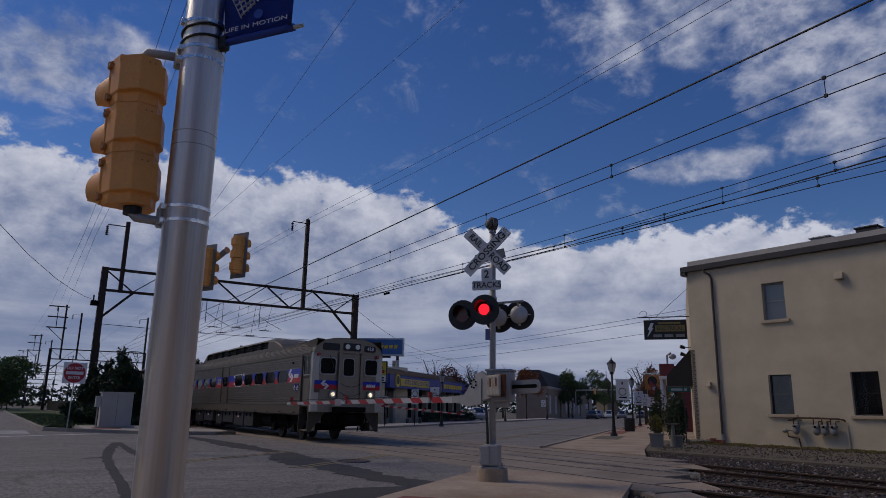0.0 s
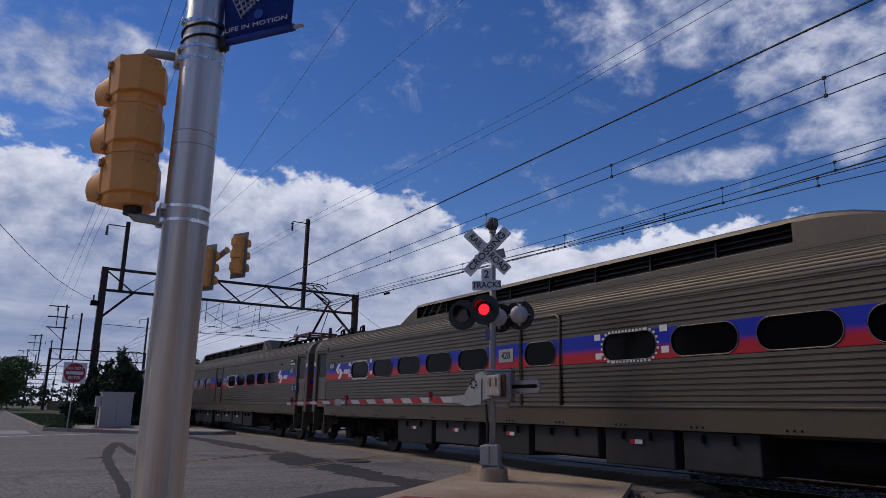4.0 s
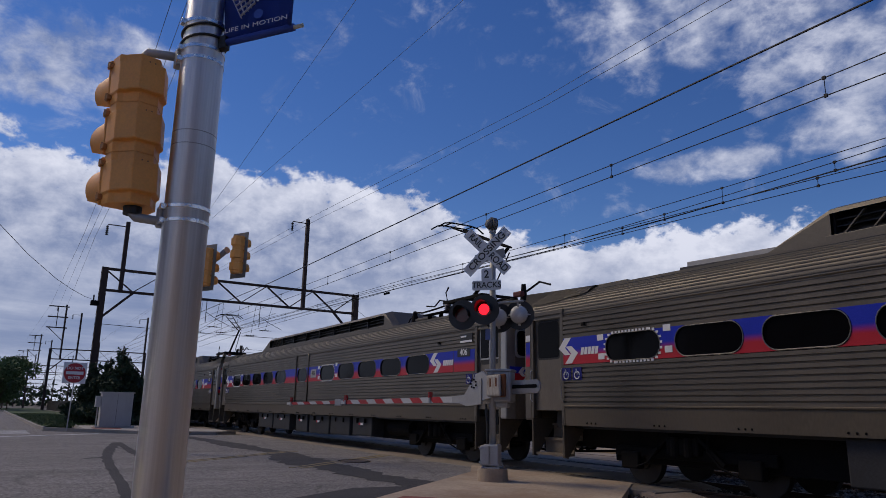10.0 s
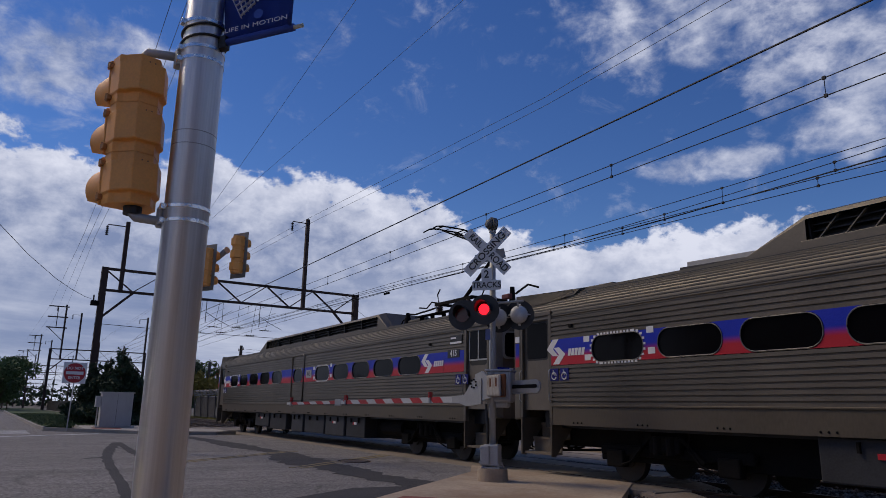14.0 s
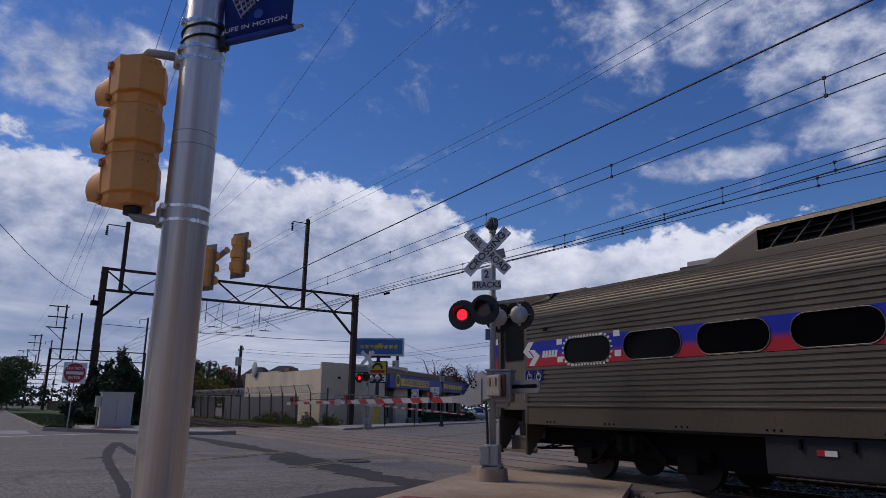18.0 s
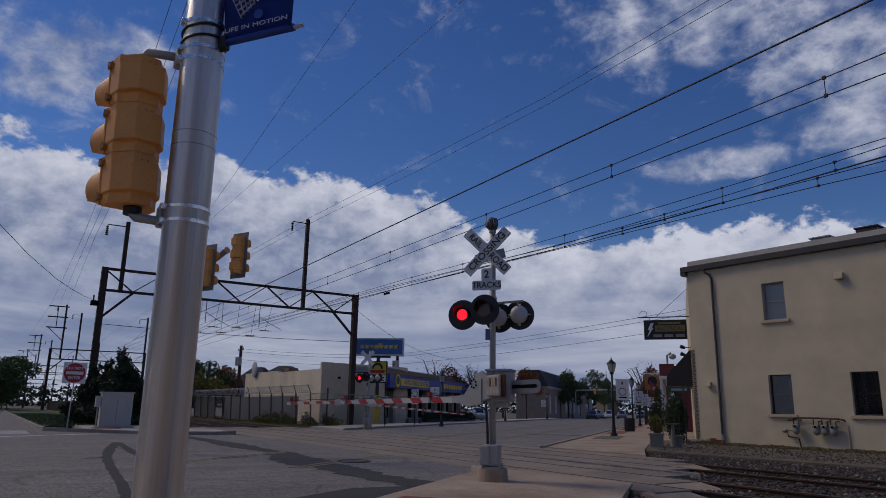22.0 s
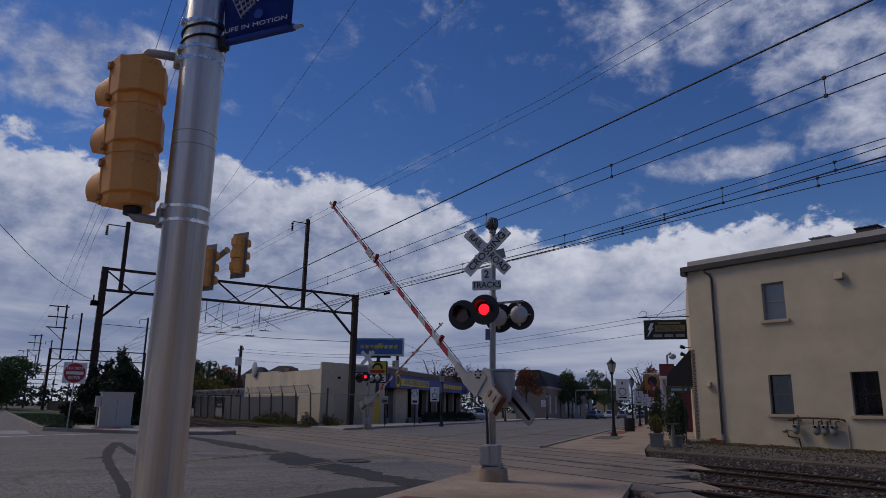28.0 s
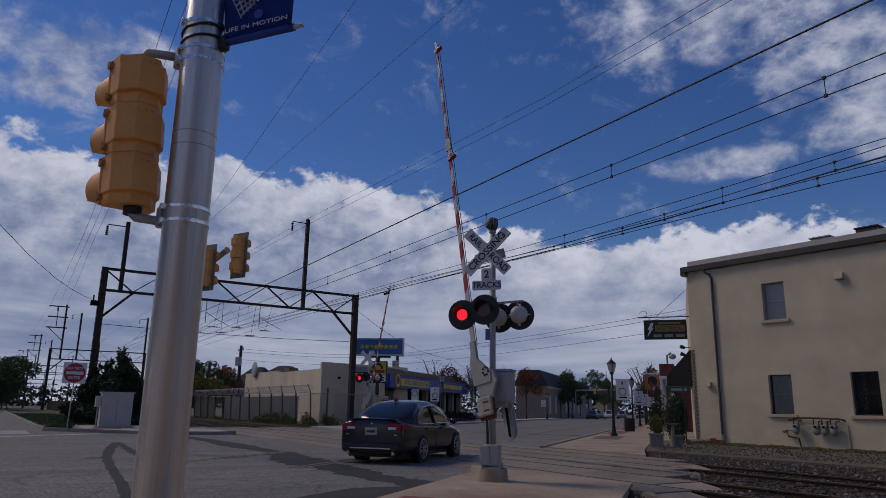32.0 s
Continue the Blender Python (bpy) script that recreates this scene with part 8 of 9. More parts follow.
ob_ = part("board", box(-3.1, -1.75, -0.05, 0.05, 3.35, 4.6, 0.01), mat("sign_orange", (0.42, 0.17, 0.03), 0.6, vary=0.15), os_)
part("dark_oval", rod((-2.42, -0.05, 4.1), (-2.42, -0.07, 4.1), 0.42, n=24), BLACK, ob_)
part("pennant", plate([(-2.7, 4.2), (-1.9, 3.5), (-2.1, 2.7), (-2.55, 3.2)], -0.12, -0.10), mat("pennant_red", (0.26, 0.05, 0.06), 0.7, vary=0.3, scale=6), os_)
part("pennant_mark", rod((-2.3, -0.125, 3.45), (-2.3, -0.13, 3.45), 0.16, n=16), GALV, os_)
sn = thing("street_name_sign", "green street name sign with white lettering shown as bars", "street sign", street_pose(-0.55, 34.5, 0))
part("post", rod((0.65, 0.3, 0), (0.65, 0.3, 2.6), 0.025, n=8), DARKTRIM, sn)
pl_ = part("plate", box(-0.05, 0.95, -0.01, 0.01, 2.3, 2.52), mat("sign_green", (0.01, 0.09, 0.065), 0.5), sn)
part("name_bar", box(0.1, 0.6, -0.016, -0.01, 2.36, 2.46), mat("dim_white", (0.35, 0.4, 0.38), 0.5), pl_)
part("name_bar", box(0.68, 0.8, -0.016, -0.01, 2.36, 2.46), mat("dim_white", (0.35, 0.4, 0.38), 0.5), pl_)

# planters and shrubs at the building corner
PLANTER = mat("planter_stone", (0.21, 0.20, 0.18), 0.9, vary=0.15, scale=4, bump=0.3)
for s, u, r, h in ((-1.04, 29.9, 0.27, 0.56), (-0.30, 30.9, 0.25, 0.48)):
    p_ = thing("planter", "square weathered stone planter", "planter", street_pose(s, u, -0.02))
    bm = box(-r, r, -r, r, 0, h, 0.03)
    for v in bm.verts:
        if v.co.z < h / 2:
            v.co.x *= 0.9
            v.co.y *= 0.9
    part("tub", bm, PLANTER, p_)
    part("rim", box(-r - 0.03, r + 0.03, -r - 0.03, r + 0.03, h - 0.07, h, 0.012), PLANTER, p_)
shrub("planter_shrub", "yellow-green leafy shrub in the planter", st(-1.04, 29.9, 0.5), 0.27, 0.27, 0.85, 91, LEAFYEL, 800, 0.05)
bb = thing("bird_bath", "pale stone bird bath on a pedestal", "bird bath", street_pose(-0.42, 30.4, 0))
part("bowl", rod((0, 0, 0.86), (0, 0, 0.94), 0.14, 0.29, 18), PLANTER, bb)
part("pedestal", rod((0, 0, 0.4), (0, 0, 0.86), 0.09, 0.06, 12), PLANTER, bb)
part("foot", rod((0, 0, 0.0), (0, 0, 0.4), 0.15, 0.09, 12), PLANTER, bb)
for s, u, rx, h, sd, lm in ((-0.15, 35.0, 0.42, 2.0, 92, LEAFDARK), (-0.30, 37.2, 0.5, 2.6, 93, LEAFDARK), (-0.55, 39.5, 0.55, 2.4, 94, LEAFDARK), (-1.5, 46, 0.6, 3.0, 95, LEAFDARK)):
    shrub("corner_shrub", "dark leafy shrub beside the shop", st(s, u, 0), rx, rx, h, sd, lm, 1900, 0.075)
for k in range(7):
    rk = random.Random(k + 50)
    q = bmesh.new()
    bmesh.ops.create_icosphere(q, subdivisions=2, radius=0.16)
    for v in q.verts:
        v.co *= 1 + 0.25 * noise.noise(v.co * 7 + Vector((k, 0, 0)))
        v.co.z *= 0.7
    tagged(obj("field_stone", q, PLANTER, True), "rounded grey field stone at the wall", "stone", "field stones").matrix_basis = Matrix.Translation(FAC @ Vector((-0.5 + 0.22 * k - (k > 4) * 0.1, -0.35 + rk.uniform(-.1, .1), 0.06)))

# ---- buildings farther down the street ----
fb = thing("brick_building", "brown brick building with a dark shingled roof", "building", street_pose(-22.6, 124, 0))
DARKBRICK = mat("dark_brick", (0.27, 0.215, 0.17), 0.9, vary=0.2, scale=1, grain=18)
SHINGLE = mat("dark_shingle", (0.045, 0.045, 0.05), 0.9, vary=0.25, scale=1.2, grain=14)
part("wall", box(-5.5, 0, 0, 66, -0.5, 5.6), DARKBRICK, fb)
for k in range(5):
    part("pilaster", box(0.0, 0.25, 0.3 + 14 * k, 1.1 + 14 * k, -0.5, 5.6), DARKBRICK, fb)
part("eaves_band", box(0.0, 0.35, 0, 66, 5.2, 5.6), mat("band_pale", (0.40, 0.38, 0.35), 0.8, vary=0.15), fb)
rbm = bmesh.new()
pr = [(0.4, 5.6), (-1.2, 8.4), (-4.6, 8.4), (-5.9, 5.6)]
va = [rbm.verts.new((x, -0.4, z)) for x, z in pr]
vb = [rbm.verts.new((x, 66.4, z)) for x, z in pr]
rbm.faces.new(va), rbm.faces.new(vb[::-1])
for i in range(4):
    rbm.faces.new((va[i], va[(i + 1) % 4], vb[(i + 1) % 4], vb[i]))
bmesh.ops.recalc_face_normals(rbm, faces=rbm.faces[:])
part("roof", rbm, SHINGLE, fb)
for k in range(7):
    y = 2 + 6.2 * k
    w_ = part("window", box(-0.02, 0.05, y, y + 2.2, 0.8, 4.0), mat("pale_window", (0.30, 0.32, 0.34), 0.3, vary=0.15), fb)
    part("window_frame", box(0.05, 0.1, y + 1.0, y + 1.2, 0.8, 4.0), WHITE, w_)
    part("dormer", box(-3.5, -0.2, y + 3.0, y + 5.0, 5.0, 6.6), DARKBRICK, fb)
wh = thing("white_house", "white clapboard building down the street", "building", street_pose(-23.5, 172, 0))
part("wall", box(-10, 0, 0, 12, -0.5, 6), WHITE, wh)
part("roof", box(-10.4, 0.4, -0.4, 12.4, 6, 6.5), SHINGLE, wh)
for y in (2, 6, 9):
    part("window", box(0.0, 0.06, y, y + 1.2, 1.0, 2.8), DARKGLASS, wh)
cu = thing("cupola_house", "distant house with a pointed turret roof", "building", Matrix.Translation((-180, 187, 0)))
part("tower", box(-2.7, 2.7, -2.7, 2.7, 0, 9.7), mat("turret_buff", (0.20, 0.165, 0.12), 0.9, vary=0.15), cu)
part("turret_roof", rod((0, 0, 9.7), (0, 0, 13.3), 4.6, 0.15, 4), SHINGLE, cu)
part("finial", rod((0, 0, 13.2), (0, 0, 15.6), 0.12, n=6), BLACK, cu)
for x, y, w, h in ((-108, 40, 10, 7.0), (-122, 52, 9, 6.6), (-100, 33, 7, 6.2)):
    hs = thing("distant_house", "distant house with a dark hipped roof", "building", Matrix.Translation((x, y, 0)), "distant houses")
    part("wall", box(-w / 2, w / 2, -4, 4, 0, h - 2.5), mat("house_grey", (0.25, 0.24, 0.23), 0.9, vary=0.15), hs)
    part("roof", rod((0, 0, h - 2.6), (0, 0, h + 0.6), w * 0.75, w * 0.12, 4), SHINGLE, hs)
for k in range(5):
    rw = thing("row_shop", "brick row shop along the street", "building", street_pose(0.2, 70 + 14.5 * k, 0), "row shops")
    part("wall", box(0, 9, 0, 14, -0.5, 5.2 + 1.2 * (k % 2)), (DARKBRICK, REDSIDING, CINDER)[k % 3], rw)
    part("cornice", box(-0.25, 0.0, 0, 14, 4.9 + 1.2 * (k % 2), 5.3 + 1.2 * (k % 2)), WHITE if k % 2 else DARKTRIM, rw)
    for j in range(4):
        part("window", box(-0.06, 0.0, 1 + 3.2 * j, 3.0 + 3.2 * j, 0.7, 2.9), DARKGLASS, rw)
rngf = np.random.default_rng(3)
clf = []
for k in range(150):
    a = radians(70 + 130 * k / 149)
    r = 300 + 60 * rngf.uniform()
    clf.append(((r * math.cos(a), r * math.sin(a) + 20, 3.5), (9, 9, 3.4 + 3 * rngf.uniform())))
me = leaves(clf, 16000, 1.1, 77)
me.materials.append(LEAFDARK)
tagged(new("far_woods", me), "dark far line of trees on the horizon", "woods", kind="stuff")

# far signal arms over the street
for u, s0, s1, z in ((138, -19.5, -9.0, 5.3), (160, -4.5, -13, 4.6)):
    ma = thing("signal_mast_arm", "far white mast arm with traffic signals over the street", "signal arm", street_pose(0, u, 0), "signal arms")
    part("post", rod((s0, 0, 0), (s0, 0, z + 0.6), 0.12, n=10), GALV, ma)
    part("arm", rod((s0, 0, z), (s1, 0, z + 0.15), 0.09, 0.06, 10), WHITE, ma)
    for f in (0.35, 0.6, 0.85):
        sx = s0 + (s1 - s0) * f
        part("signal_head", box(sx - 0.18, sx + 0.18, -0.15, 0.15, z - 0.75, z + 0.35, 0.02), BLACK if f > 0.5 else SIGNALYELLOW, ma)
    part("red_light", rod((s1 + 1.0, -0.17, z + 0.05), (s1 + 1.0, -0.16, z + 0.05), 0.12, n=12), glow("far_red", (1.0, 0.05, 0.04), 1.5), ma)

# ---- vehicles ----


def car_body(length, width, z0, stations, n=9):
    """Stations of (x, half width, top z, shoulder z); x runs from tail (-) to nose (+)."""
    bm = bmesh.new()
    rings = []
    for x, hw, top, sh in stations:
        ring = []
        prof = [(hw * 0.90, z0), (hw * 0.99, z0 + 0.12), (hw, (z0 + sh) / 2), (hw * 0.985, sh - 0.06), (hw * 0.93, sh), (hw * 0.5, top), (0.0, top + 0.012)]
        for y, z in prof:
            ring.append((x, y, z))
        full = ring + [(px, -py, pz) for px, py, pz in ring[::-1][1:]]
        rings.append([bm.verts.new(v) for v in full])
    for a, b in zip(rings, rings[1:]):
        for i in range(len(a) - 1):
            bm.faces.new((a[i], a[i + 1], b[i + 1], b[i]))
    bm.faces.new(rings[0]), bm.faces.new(rings[-1][::-1])
    for a, b in zip(rings, rings[1:]):
        bm.faces.new((a[0], b[0], b[-1], a[-1]))
    bmesh.ops.recalc_face_normals(bm, faces=bm.faces[:])
    return bm


CARNAVY = mat("navy_paint", (0.030, 0.027, 0.037), 0.2, 0.35, vary=0.06, scale=1, grain=200, bump=0.0, spec=0.7)
CHROME = mat("chrome", (0.6, 0.6, 0.6), 0.15, 1.0, vary=0.05, bump=0)
ALLOY = mat("alloy_wheel", (0.60, 0.60, 0.61), 0.3, 0.7, vary=0.08, bump=0)
CARGLASS = mat("car_glass", (0.015, 0.018, 0.02), 0.05, 0.0, vary=0.05, bump=0.0, spec=0.8)
TAILLENS = mat("tail_lens", (0.30, 0.012, 0.018), 0.15, vary=0.05, bump=0)
BRAKELIT = glow("tail_lit", (1.0, 0.05, 0.05), 0.35)


def sedan(label, paint, detailed=True, group=""):
    c = thing("sedan_car", label, "car", group=group)
    L2 = 2.40
    body_st = [(-L2, 0.78, 0.98, 0.92), (-L2 + 0.06, 0.86, 1.08, 0.99), (-L2 + 0.14, 0.885, 1.12, 1.01), (-L2 + 0.5, 0.91, 1.10, 0.99), (-1.45, 0.925, 1.07, 0.96), (-0.4, 0.925, 1.0, 0.93), (0.75, 0.925, 1.0, 0.93), (1.15, 0.92, 0.98, 0.92), (1.75, 0.89, 0.90, 0.85), (2.15, 0.80, 0.78, 0.74), (2.36, 0.66, 0.68, 0.62), (L2, 0.55, 0.60, 0.55)]
    bd = part("body", car_body(4.8, 1.84, 0.22, body_st), paint, c, smooth=True)
    md = bd.modifiers.new("round", "SUBSURF")
    md.levels = md.render_levels = 2
    # cabin
    cab_ = bmesh.new()
    st_c = [(-1.95, 0.70, 1.08), (-1.28, 0.71, 1.44), (-0.78, 0.70, 1.57), (-0.1, 0.69, 1.60), (0.42, 0.68, 1.56), (0.85, 0.71, 1.38), (1.38, 0.74, 0.99)]
    rings = []
    for x, hw, top in st_c:
        base = 0.93
        f = max(0.02, (top - base) / 0.56)
        wlow = 0.86
        pts = [(wlow, base - 0.02), (wlow + (hw - wlow) * min(1, f) * 0.98, base + (top - base) * 0.86), (hw * 0.80, base + (top - base) * 0.985), (0, top + 0.012)]
        ring = [(x, y, z) for y, z in pts]
        rings.append([cab_.verts.new(v) for v in ring + [(px, -py, pz) for px, py, pz in ring[::-1][1:]]])
    for a, b in zip(rings, rings[1:]):
        for i in range(len(a) - 1):
            cab_.faces.new((a[i], a[i + 1], b[i + 1], b[i]))
    cab_.faces.new(rings[0]), cab_.faces.new(rings[-1][::-1])
    bmesh.ops.recalc_face_normals(cab_, faces=cab_.faces[:])
    gl_faces = []
    cabin = part("cabin", cab_, [paint, CARGLASS], c, smooth=True)
    # glass on side and end faces
    for poly in cabin.data.polygons:
        cx, cy, cz = poly.center
        nrm_ = poly.normal
        if abs(nrm_.y) > 0.6 and -1.12 < cx < 1.1:
            poly.material_index = 1
        if abs(cy) < 0.66 and (cx < -1.0 or cx > 0.5) and nrm_.z < 0.93:
            poly.material_index = 1
    md = cabin.modifiers.new("round", "SUBSURF")
    md.levels = md.render_levels = 2
    for sy in (-1, 1):
        part("window_trim", tube([(-1.36, sy * 0.865, 1.03), (-1.22, sy * 0.80, 1.2), (-1.0, sy * 0.755, 1.33), (-0.7, sy * 0.73, 1.41), (-0.1, sy * 0.72, 1.46), (0.45, sy * 0.73, 1.41), (0.8, sy * 0.77, 1.26), (1.22, sy * 0.85, 0.99), (-1.3, sy * 0.885, 0.965), (-1.36, sy * 0.865, 1.03)], 0.016, 6), CHROME, c)
        part("door_pillar", beam((-0.15, sy * 0.882, 0.95), (-0.22, sy * 0.722, 1.46), 0.07, 0.03), BLACK, c)
        part("door_seam", box(-0.17, -0.158, sy * 0.918, sy * 0.926, 0.35, 0.93), BLACK, c)
        for dx in (-0.95, 0.15):
            part("door_handle", box(dx, dx + 0.2, *sorted((sy * 0.915, sy * 0.945)), 0.83, 0.87, 0.008), paint, c)
        part("mirror", ball((1.0, sy * 1.0, 1.03), 0.105, 0.8, 1.05, 0.8, 12), paint, c, smooth=True)
        for wx in (-1.16, 1.52):
            arch = rod((wx, sy * 0.70, 0.34), (wx, sy * 0.919, 0.35), 0.385, n=28)
            part("wheel_arch", arch, BLACK, c)
            w = part("wheel", rod((0, -sy * 0.2, 0), (0, 0, 0), 0.345, n=30), RUBBER, c, at=Matrix.Translation((wx, sy * 0.935, 0.345)))
            w.name = "wheel"
            rim = rod((0, -sy * 0.05, 0), (0, sy * 0.006, 0), 0.245, n=26)
            part("rim", rim, UNDER, w)
            for k in range(10):
                a = k * math.pi / 5
                part("spoke", beam((0.03 * math.cos(a), sy * 0.012, 0.03 * math.sin(a)), (0.235 * math.cos(a + 0.12), sy * 0.01, 0.235 * math.sin(a + 0.12)), 0.05, 0.02), ALLOY, w)
            part("rim_edge", tube([(0.243 * math.cos(a), sy * 0.008, 0.243 * math.sin(a)) for a in [i * math.pi / 14 for i in range(29)]], 0.014, 6), ALLOY, w)
            WHEELS.setdefault(c, []).append((w, Vector((wx, sy * 0.935, 0.345))))
        tl = plate(round_rect(0.40, 0.80, 0.80, 0.98, 0.05), -0.03, 0.10)
        tl.transform(Matrix(((0, 1, 0, -2.355), (sy, 0, 0, 0), (0, 0, 1, 0), (0, 0, 0, 1))))
        t_ = part("tail_light", tl, TAILLENS, c, "red tail light")
        t2 = box(-2.36, -1.93, *sorted((sy * 0.70, sy * 0.905)), 0.755, 0.985, 0.03)
        for v_ in t2.verts:
            if v_.co.x > -2.1:
                v_.co.z = 0.95 + (v_.co.z - 0.95) * 0.3
                v_.co.y += sy * 0.012
            elif v_.co.x < -2.2:
                v_.co.y -= sy * 0.06
        part("tail_light_side", t2, TAILLENS, t_)
        part("reverse_lens", box(-2.392, -2.384, *sorted((sy * 0.46, sy * 0.68)), 0.84, 0.90), WHITE, t_)
        part("headlight", box(1.92, 2.2, *sorted((sy * 0.62, sy * 0.82)), 0.62, 0.74, 0.04), HEADGLASS, c)
        part("exhaust", rod((-2.42, sy * 0.62, 0.27), (-2.2, sy * 0.62, 0.27), 0.045, n=12), CHROME, c)
        part("badge_bar", box(-2.385, -2.375, *sorted((sy * 0.50, sy * 0.70)), 0.70, 0.725), CHROME, c)
    part("boot_lip", box(-2.36, -2.2, -0.66, 0.66, 1.075, 1.10, 0.012), paint, c)
    part("rear_plate", box(-2.41, -2.36, -0.16, 0.16, 0.70, 0.88, 0.006), mat("plate_pale", (0.45, 0.45, 0.36), 0.5), c, "number plate with a blank bar")
    part("plate_bar", box(-2.415, -2.41, -0.12, 0.12, 0.76, 0.82), mat("plate_bar_navy", (0.03, 0.04, 0.12), 0.5), c)
    part("badge", ball((-2.37, 0, 0.97), 0.045, 0.3, 1.3, 0.8, 12), CHROME, c, smooth=True)
    part("rear_bumper", box(-2.44, -2.1, -0.78, 0.78, 0.30, 0.52, 0.06), paint, c)
    part("bumper_strip", box(-2.452, -2.43, -0.55, 0.55, 0.37, 0.40), CHROME, c)
    part("underside", box(-2.1, 2.1, -0.75, 0.75, 0.16, 0.3), BLACK, c)
    part("aerial", plate([(-1.0, 1.52), (-0.76, 1.58), (-0.98, 1.65)], -0.02, 0.02), paint, c)
    return c


WHEELS = {}
MOVING_CAR = sedan("dark navy sedan driving over the crossing", CARNAVY)
for k, (s, u, lab, col, face) in enumerate(((-15.2, 128, "dark parked sedan facing down the street", (0.03, 0.03, 0.035), -1), (-13.9, 145, "white sedan waiting in the street", (0.6, 0.6, 0.6), -1), (-11.8, 150, "grey sedan waiting in the street", (0.2, 0.2, 0.21), -1), (-8.6, 160, "dark sedan waiting in the street", (0.06, 0.06, 0.07), -1), (-16.6, 150, "silver sedan parked at the kerb", (0.4, 0.4, 0.41), -1), (-25.2, 88.5, "silver sedan parked beside the shop", (0.40, 0.40, 0.41), 1))):
    cc = sedan(lab, mat(f"car_paint_{k}", col, 0.3, 0.3, vary=0.05, bump=0), group="parked cars")
    cc.matrix_basis = street_pose(s, u, -0.01, 90 * face if k < 5 else -60)
WHEELS = {c: w for c, w in WHEELS.items() if c is MOVING_CAR}

# ---- unseen plain buildings behind the viewer, added for reflections ----
# both out of view; the left one answers the brown strip mirrored in the pole
for x0, x1, y0, y1, h in ((-36, -12.5, -36, -22, 12), (16, 30, -18, 4, 8)):
    bh = thing("plain_building", "plain brown brick building out of view, added for reflections", "building", None, "plain buildings")
    part("wall", box(x0, x1, y0, y1, -0.3, h), DARKBRICK, bh)
    part("roof", box(x0 - 0.3, x1 + 0.3, y0 - 0.3, y1 + 0.3, h, h + 0.4), SHINGLE, bh)

# ---- ballast stones beside the tracks ----


def gravel(name, label, n, area, z, size, seed):
    """Loose crushed stone over a four-cornered area, joined in one mesh."""
    rng = np.random.default_rng(seed)
    a, b, c, d = [np.array(p, float) for p in area]
    f, g = rng.uniform(size=(n, 1)), rng.uniform(size=(n, 1))
    pos = (a * (1 - f) + b * f) * (1 - g) + (d * (1 - f) + c * f) * g
    oct_v = np.array([[1, 0, 0], [-1, 0, 0], [0, 1, 0], [0, -1, 0], [0, 0, 1], [0, 0, -1]], float)
    oct_f = np.array([[0, 2, 4], [2, 1, 4], [1, 3, 4], [3, 0, 4], [2, 0, 5], [1, 2, 5], [3, 1, 5], [0, 3, 5]])
    s = size * rng.uniform(0.5, 1.4, (n, 1, 1))
    v = oct_v[None] * s * rng.uniform(0.6, 1.2, (n, 6, 1))
    th = rng.uniform(0, 6.28, n)
    ph = rng.uniform(-0.8, 0.8, n)
    cz, sz = np.cos(th), np.sin(th)
    x, y, zz = v[..., 0], v[..., 1], v[..., 2]
    x, y = x * cz[:, None] - y * sz[:, None], x * sz[:, None] + y * cz[:, None]
    y, zz = y * np.cos(ph)[:, None] - zz * np.sin(ph)[:, None], y * np.sin(ph)[:, None] + zz * np.cos(ph)[:, None]
    v = np.stack([x + pos[:, 0:1], y + pos[:, 1:2], zz * 0.8 + z + rng.uniform(-0.02, 0.035, (n, 1))], -1).reshape(-1, 3)
    faces = (oct_f[None] + 6 * np.arange(n)[:, None, None]).reshape(-1, 3)
    me = bpy.data.meshes.new(name)
    me.from_pydata(v.tolist(), [], faces.tolist())
    me.materials.append(STONES)
    return tagged(new(name, me), label, "gravel", kind="stuff")


STONES = bpy.data.materials.new("crushed_stone")
STONES.use_nodes = True
_n, _l = STONES.node_tree.nodes, STONES.node_tree.links
_g, _r = _n.new("ShaderNodeNewGeometry"), _n.new("ShaderNodeValToRGB")
_r.color_ramp.elements[0].color, _r.color_ramp.elements[1].color = (0.045, 0.036, 0.030, 1), (0.30, 0.275, 0.25, 1)
_r.color_ramp.elements.new(0.6).color = (0.088, 0.074, 0.063, 1)
_r.color_ramp.elements.new(0.85).color = (0.115, 0.07, 0.048, 1)
_l.new(_g.outputs["Random Per Island"], _r.inputs[0]), _l.new(_r.outputs[0], _n["Principled BSDF"].inputs["Base Color"])
_n["Principled BSDF"].inputs["Roughness"].default_value = 0.9
gravel("gravel", "crushed grey stone beside the tracks", 15000, ((-15.4, 17.6), (3, 17.6), (3, 23.0), (-18.0, 20.9)), -0.09, 0.05, 1)
gravel("gravel", "crushed grey stone between the rails", 6500, ((-9.3, 9.6), (2, 9.6), (2, 16.9), (-12.4, 16.9)), -0.11, 0.04, 2)
gravel("gravel", "crushed stone along the far tracks", 5000, ((-80, 9.6), (-42.5, 9.6), (-45.5, 18.2), (-80, 18.2)), -0.10, 0.06, 3)
tagged(obj("gravel_verge", slab([st2(-1.4, 27.3), (60, 20.4), (60, 36), st2(0.8, 37.2), st2(-1.5, 37.0)], -0.5, 0.0), mat("dry_verge", (0.125, 0.105, 0.075), 0.95, vary=0.4, scale=1.5, grain=16, bump=0.7, dirt=(0.10, 0.095, 0.05), dirt_amount=0.7)), "dry gravel and thin grass before the wall", "ground", kind="structure")
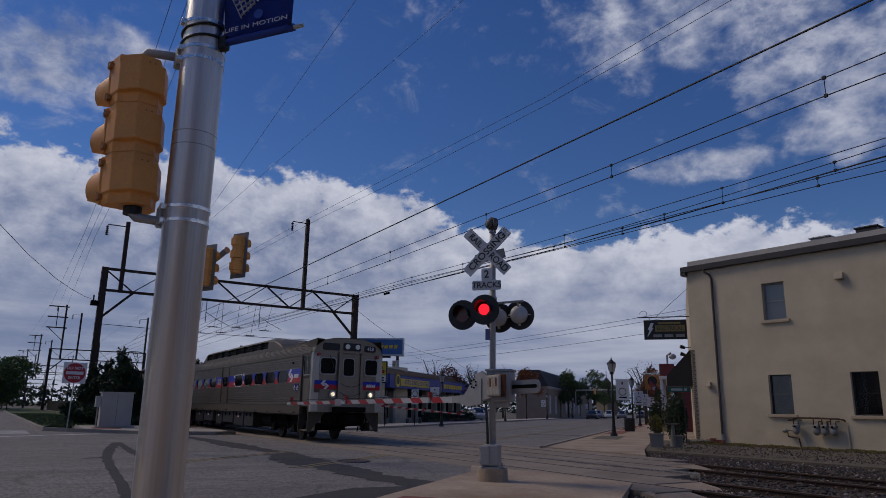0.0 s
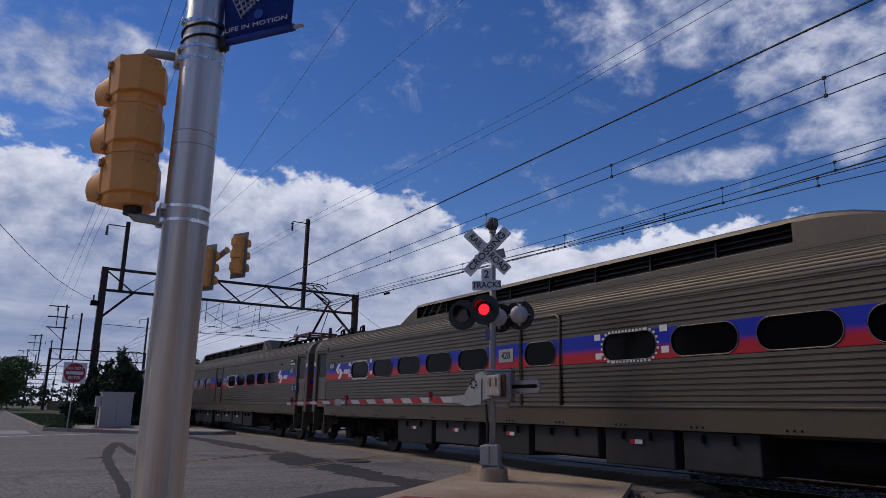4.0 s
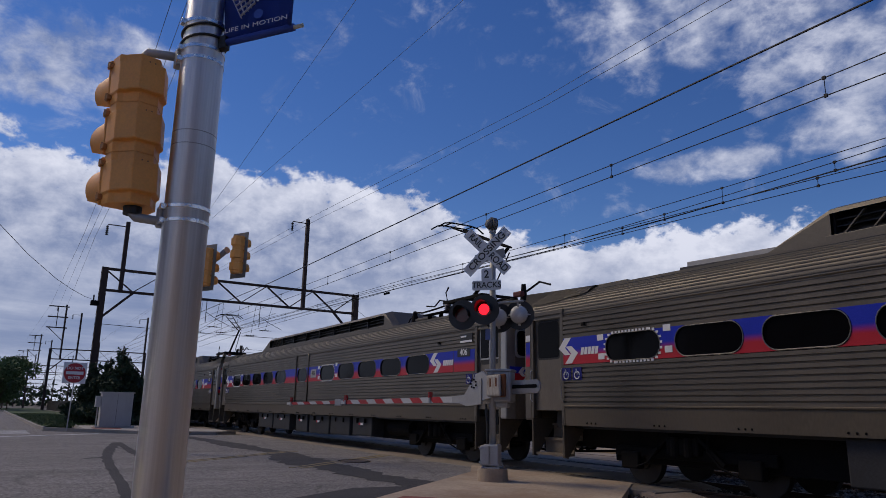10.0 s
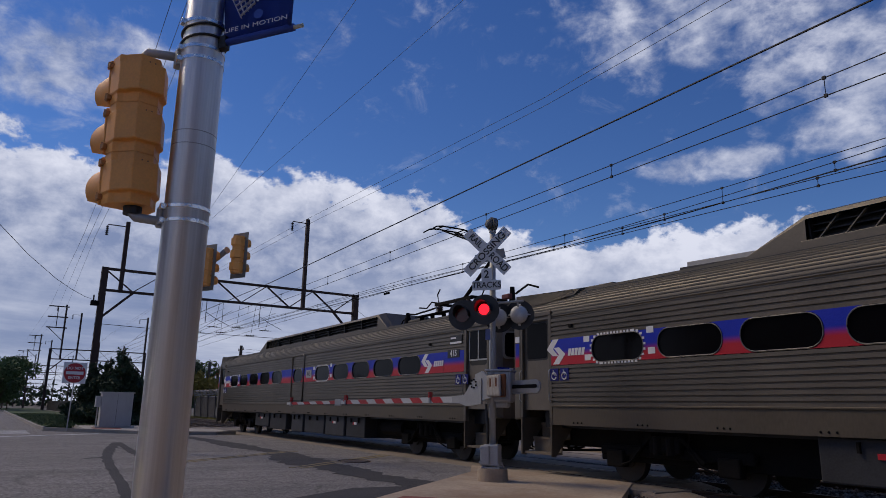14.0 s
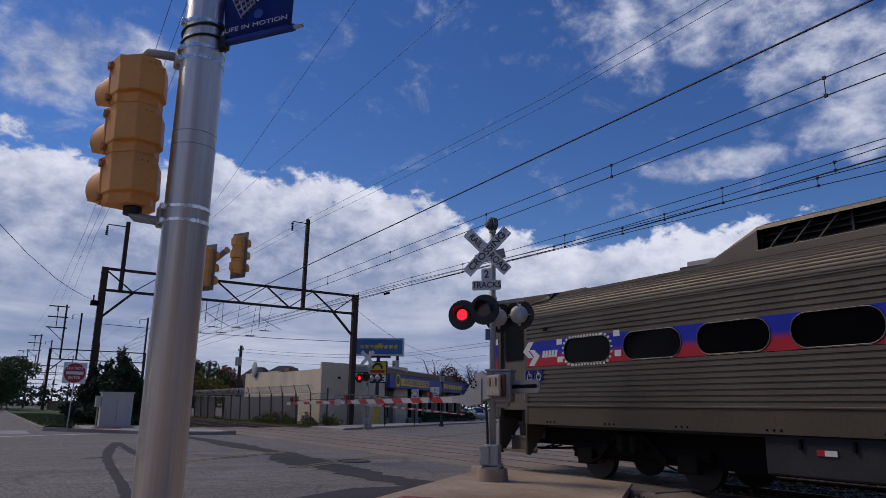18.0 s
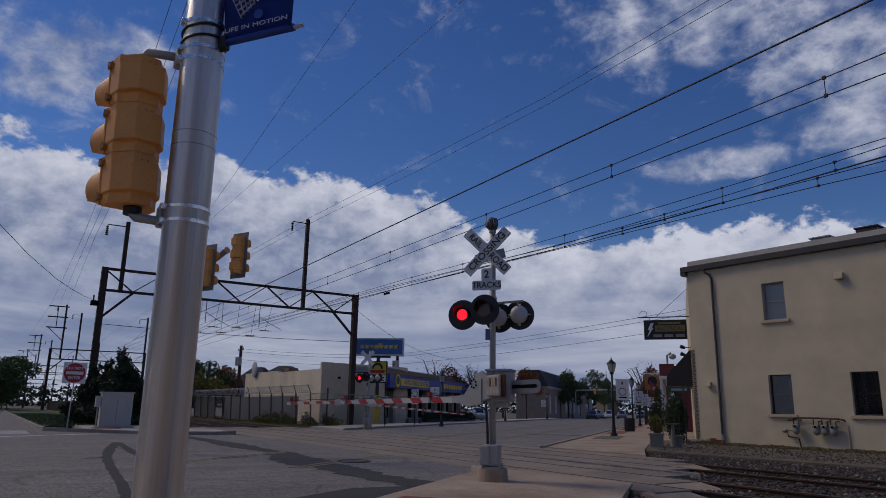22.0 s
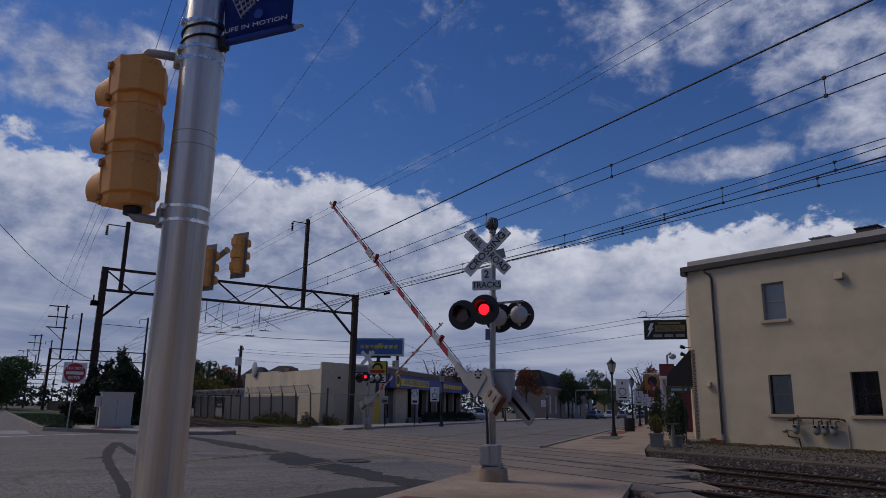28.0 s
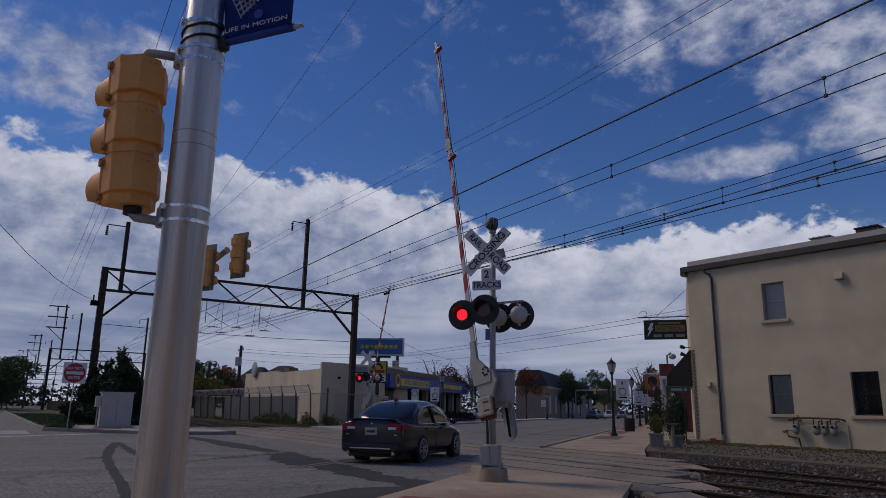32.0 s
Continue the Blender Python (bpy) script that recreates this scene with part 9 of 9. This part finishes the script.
gravel("gravel", "finer stone before the wall", 5000, ((-17.6, 20.7), (2, 22.4), (2, 29.4), (-22.6, 27.6)), 0.015, 0.028, 4)

# ---- grass blades ----


def blades(name, label, centres, radius, count, size, material, seed):
    me = leaves([(c, (radius, radius, size * 0.9)) for c in centres], count, size, seed)
    me.materials.append(material)
    return tagged(new(name, me), label, "grass", kind="stuff")


blades("dry_grass", "thin dry grass along the foot of the wall", [tuple(FAC @ Vector((0.6 + 0.55 * k, -0.55 - 0.35 * (k % 3), 0.03))) for k in range(40)], 0.45, 9000, 0.05, LEAFYEL, 301)
blades("dry_grass", "dead brown grass before the wall", [tuple(FAC @ Vector((0.4 + 0.7 * k, -1.3 - 0.4 * (k % 2), 0.02))) for k in range(30)], 0.5, 5000, 0.045, mat("dry_stalk", (0.16, 0.11, 0.06), 0.9, vary=0.3), 302)
blades("lawn_blades", "short green grass beside the kerb", [(-45.5 - 1.3 * k, 3.6 + 0.8 * j, 0.10) for k in range(34) for j in range(4)], 0.95, 22000, 0.06, LEAF, 303)
blades("verge_weeds", "low weeds under the fence", [(-46.5 - 0.9 * k, 19.2 + 0.5 * (k % 2), 0.0) for k in range(38)], 0.6, 7000, 0.09, LEAFYEL, 304)


# where the first car's front stands along the line
TRAIN_AT = [(0, -25.87), (1.6, -15.10), (3.0, -5.63), (5.6, 11.85), (7.0, 21.27), (9.0, 34.82), (10.5, 45.15), (13.0, 62.09), (16.9, 87.86), (18.2, 96.70), (20.0, 108.9), (24.0, 136.0), (28.0, 163.2), (32.0, 190.4)]


GATE_TURN = [(0, -0.9), (24.0, -0.9), (24.2, 3.6), (24.4, 6.6), (25.0, 12.8), (25.5, 17.6), (27.5, 35.6), (28.0, 40.0), (29.0, 48.6), (30.0, 57.4), (31.0, 67.0), (32.0, 78.8)]


DRIVE = [(0, -3.0, -26.0, 105), (26.5, -3.0, -26.0, 105), (27.5, -3.4, -24.6, 105), (28.5, -4.8, -19.4, 106), (29.5, -6.8, -11.4, 108), (30.0, -8.2, -6.7, 110), (30.5, -9.85, -2.3, 112), (31.0, -11.38, 1.88, 117), (31.5, -14.15, 5.9, 122), (32.0, -17.4, 10.15, 127)]


def roll_rows(centre, radius, way):
    """Rows of a wheel that turns about its axle as far as the thing has gone."""
    return [(t, Matrix.Translation(centre) @ pose(0, 0, 0, 0, math.degrees(d / radius), 0)) for t, d in way]


def motions():
    walk(MOVING_CAR, [(t, pose(x, y, -0.01, 0, 0, h)) for t, x, y, h in DRIVE])
    way, gone = [(0, 0.0), (26.5, 0.0)], 0.0
    for (t0, xa, ya, _), (t1, xb, yb, _) in zip(DRIVE[1:], DRIVE[2:]):
        leg, n = math.hypot(xb - xa, yb - ya), round((t1 - t0) * 30)
        for i in range(1, n + 1):
            way.append((t0 + (t1 - t0) * i / n, gone + leg * i / n))
        gone += leg
    for w, c in WHEELS[MOVING_CAR]:
        walk(w, roll_rows(c, 0.345, way))
    way = []
    for (t0, xa), (t1, xb) in zip(TRAIN_AT, TRAIN_AT[1:]):
        n = round((t1 - t0) * 10)
        way += [(t0 + (t1 - t0) * i / n, xa + (xb - xa) * i / n - TRAIN_AT[0][1]) for i in range(n)]
    way.append((32, TRAIN_AT[-1][1] - TRAIN_AT[0][1]))
    for w, c in TRAIN_WHEELS:
        walk(w, roll_rows(c, 0.44, way))
    for k, c in enumerate(TRAIN):
        walk(c, [(t, LINE @ pose(x - CAR_BACK[k], Y_NEAR, 0)) for t, x in TRAIN_AT])
    for i, (g, deg, z) in enumerate(GATES):
        walk(g, [(t, pose(0, 0, z, 0, 0, deg) @ pose(0, 0, 0, 0, -(a if i == 0 else a + (-3 if a < 0 else 0)), 0)) for t, a in GATE_TURN])
    walk(CLOUDS, [(0, pose(0, 0, 0, 0, 0, 0.85)), (16, pose(0, 0, 0, 0, 0, 0.0)), (32, pose(0, 0, 0, 0, 0, -0.85))])
    # the flashers light in turn
    for disc, (mast, side), at, face in FLASHERS:
        rows, on_prev = [], None
        t = -0.10
        events = []
        while t < 33:
            events += [(t, 1), (t + 0.525, 0)]
            t += 1.256
        lit_at = lambda q: [s for e, s in events if e <= q][-1] == side
        state = lit_at(0.0)
        shown = lambda on: Matrix.Translation(at + Vector((0, face * (0.012 if on else -0.02), 0)))
        rows = [(0, shown(state))]
        for e, s in events:
            if 0.06 < e < 31.9:
                rows += [(e - 0.034, shown(s != side)), (e, shown(s == side))]
        rows.append((32, shown(lit_at(32.0))))
        walk(disc, rows)


motions()
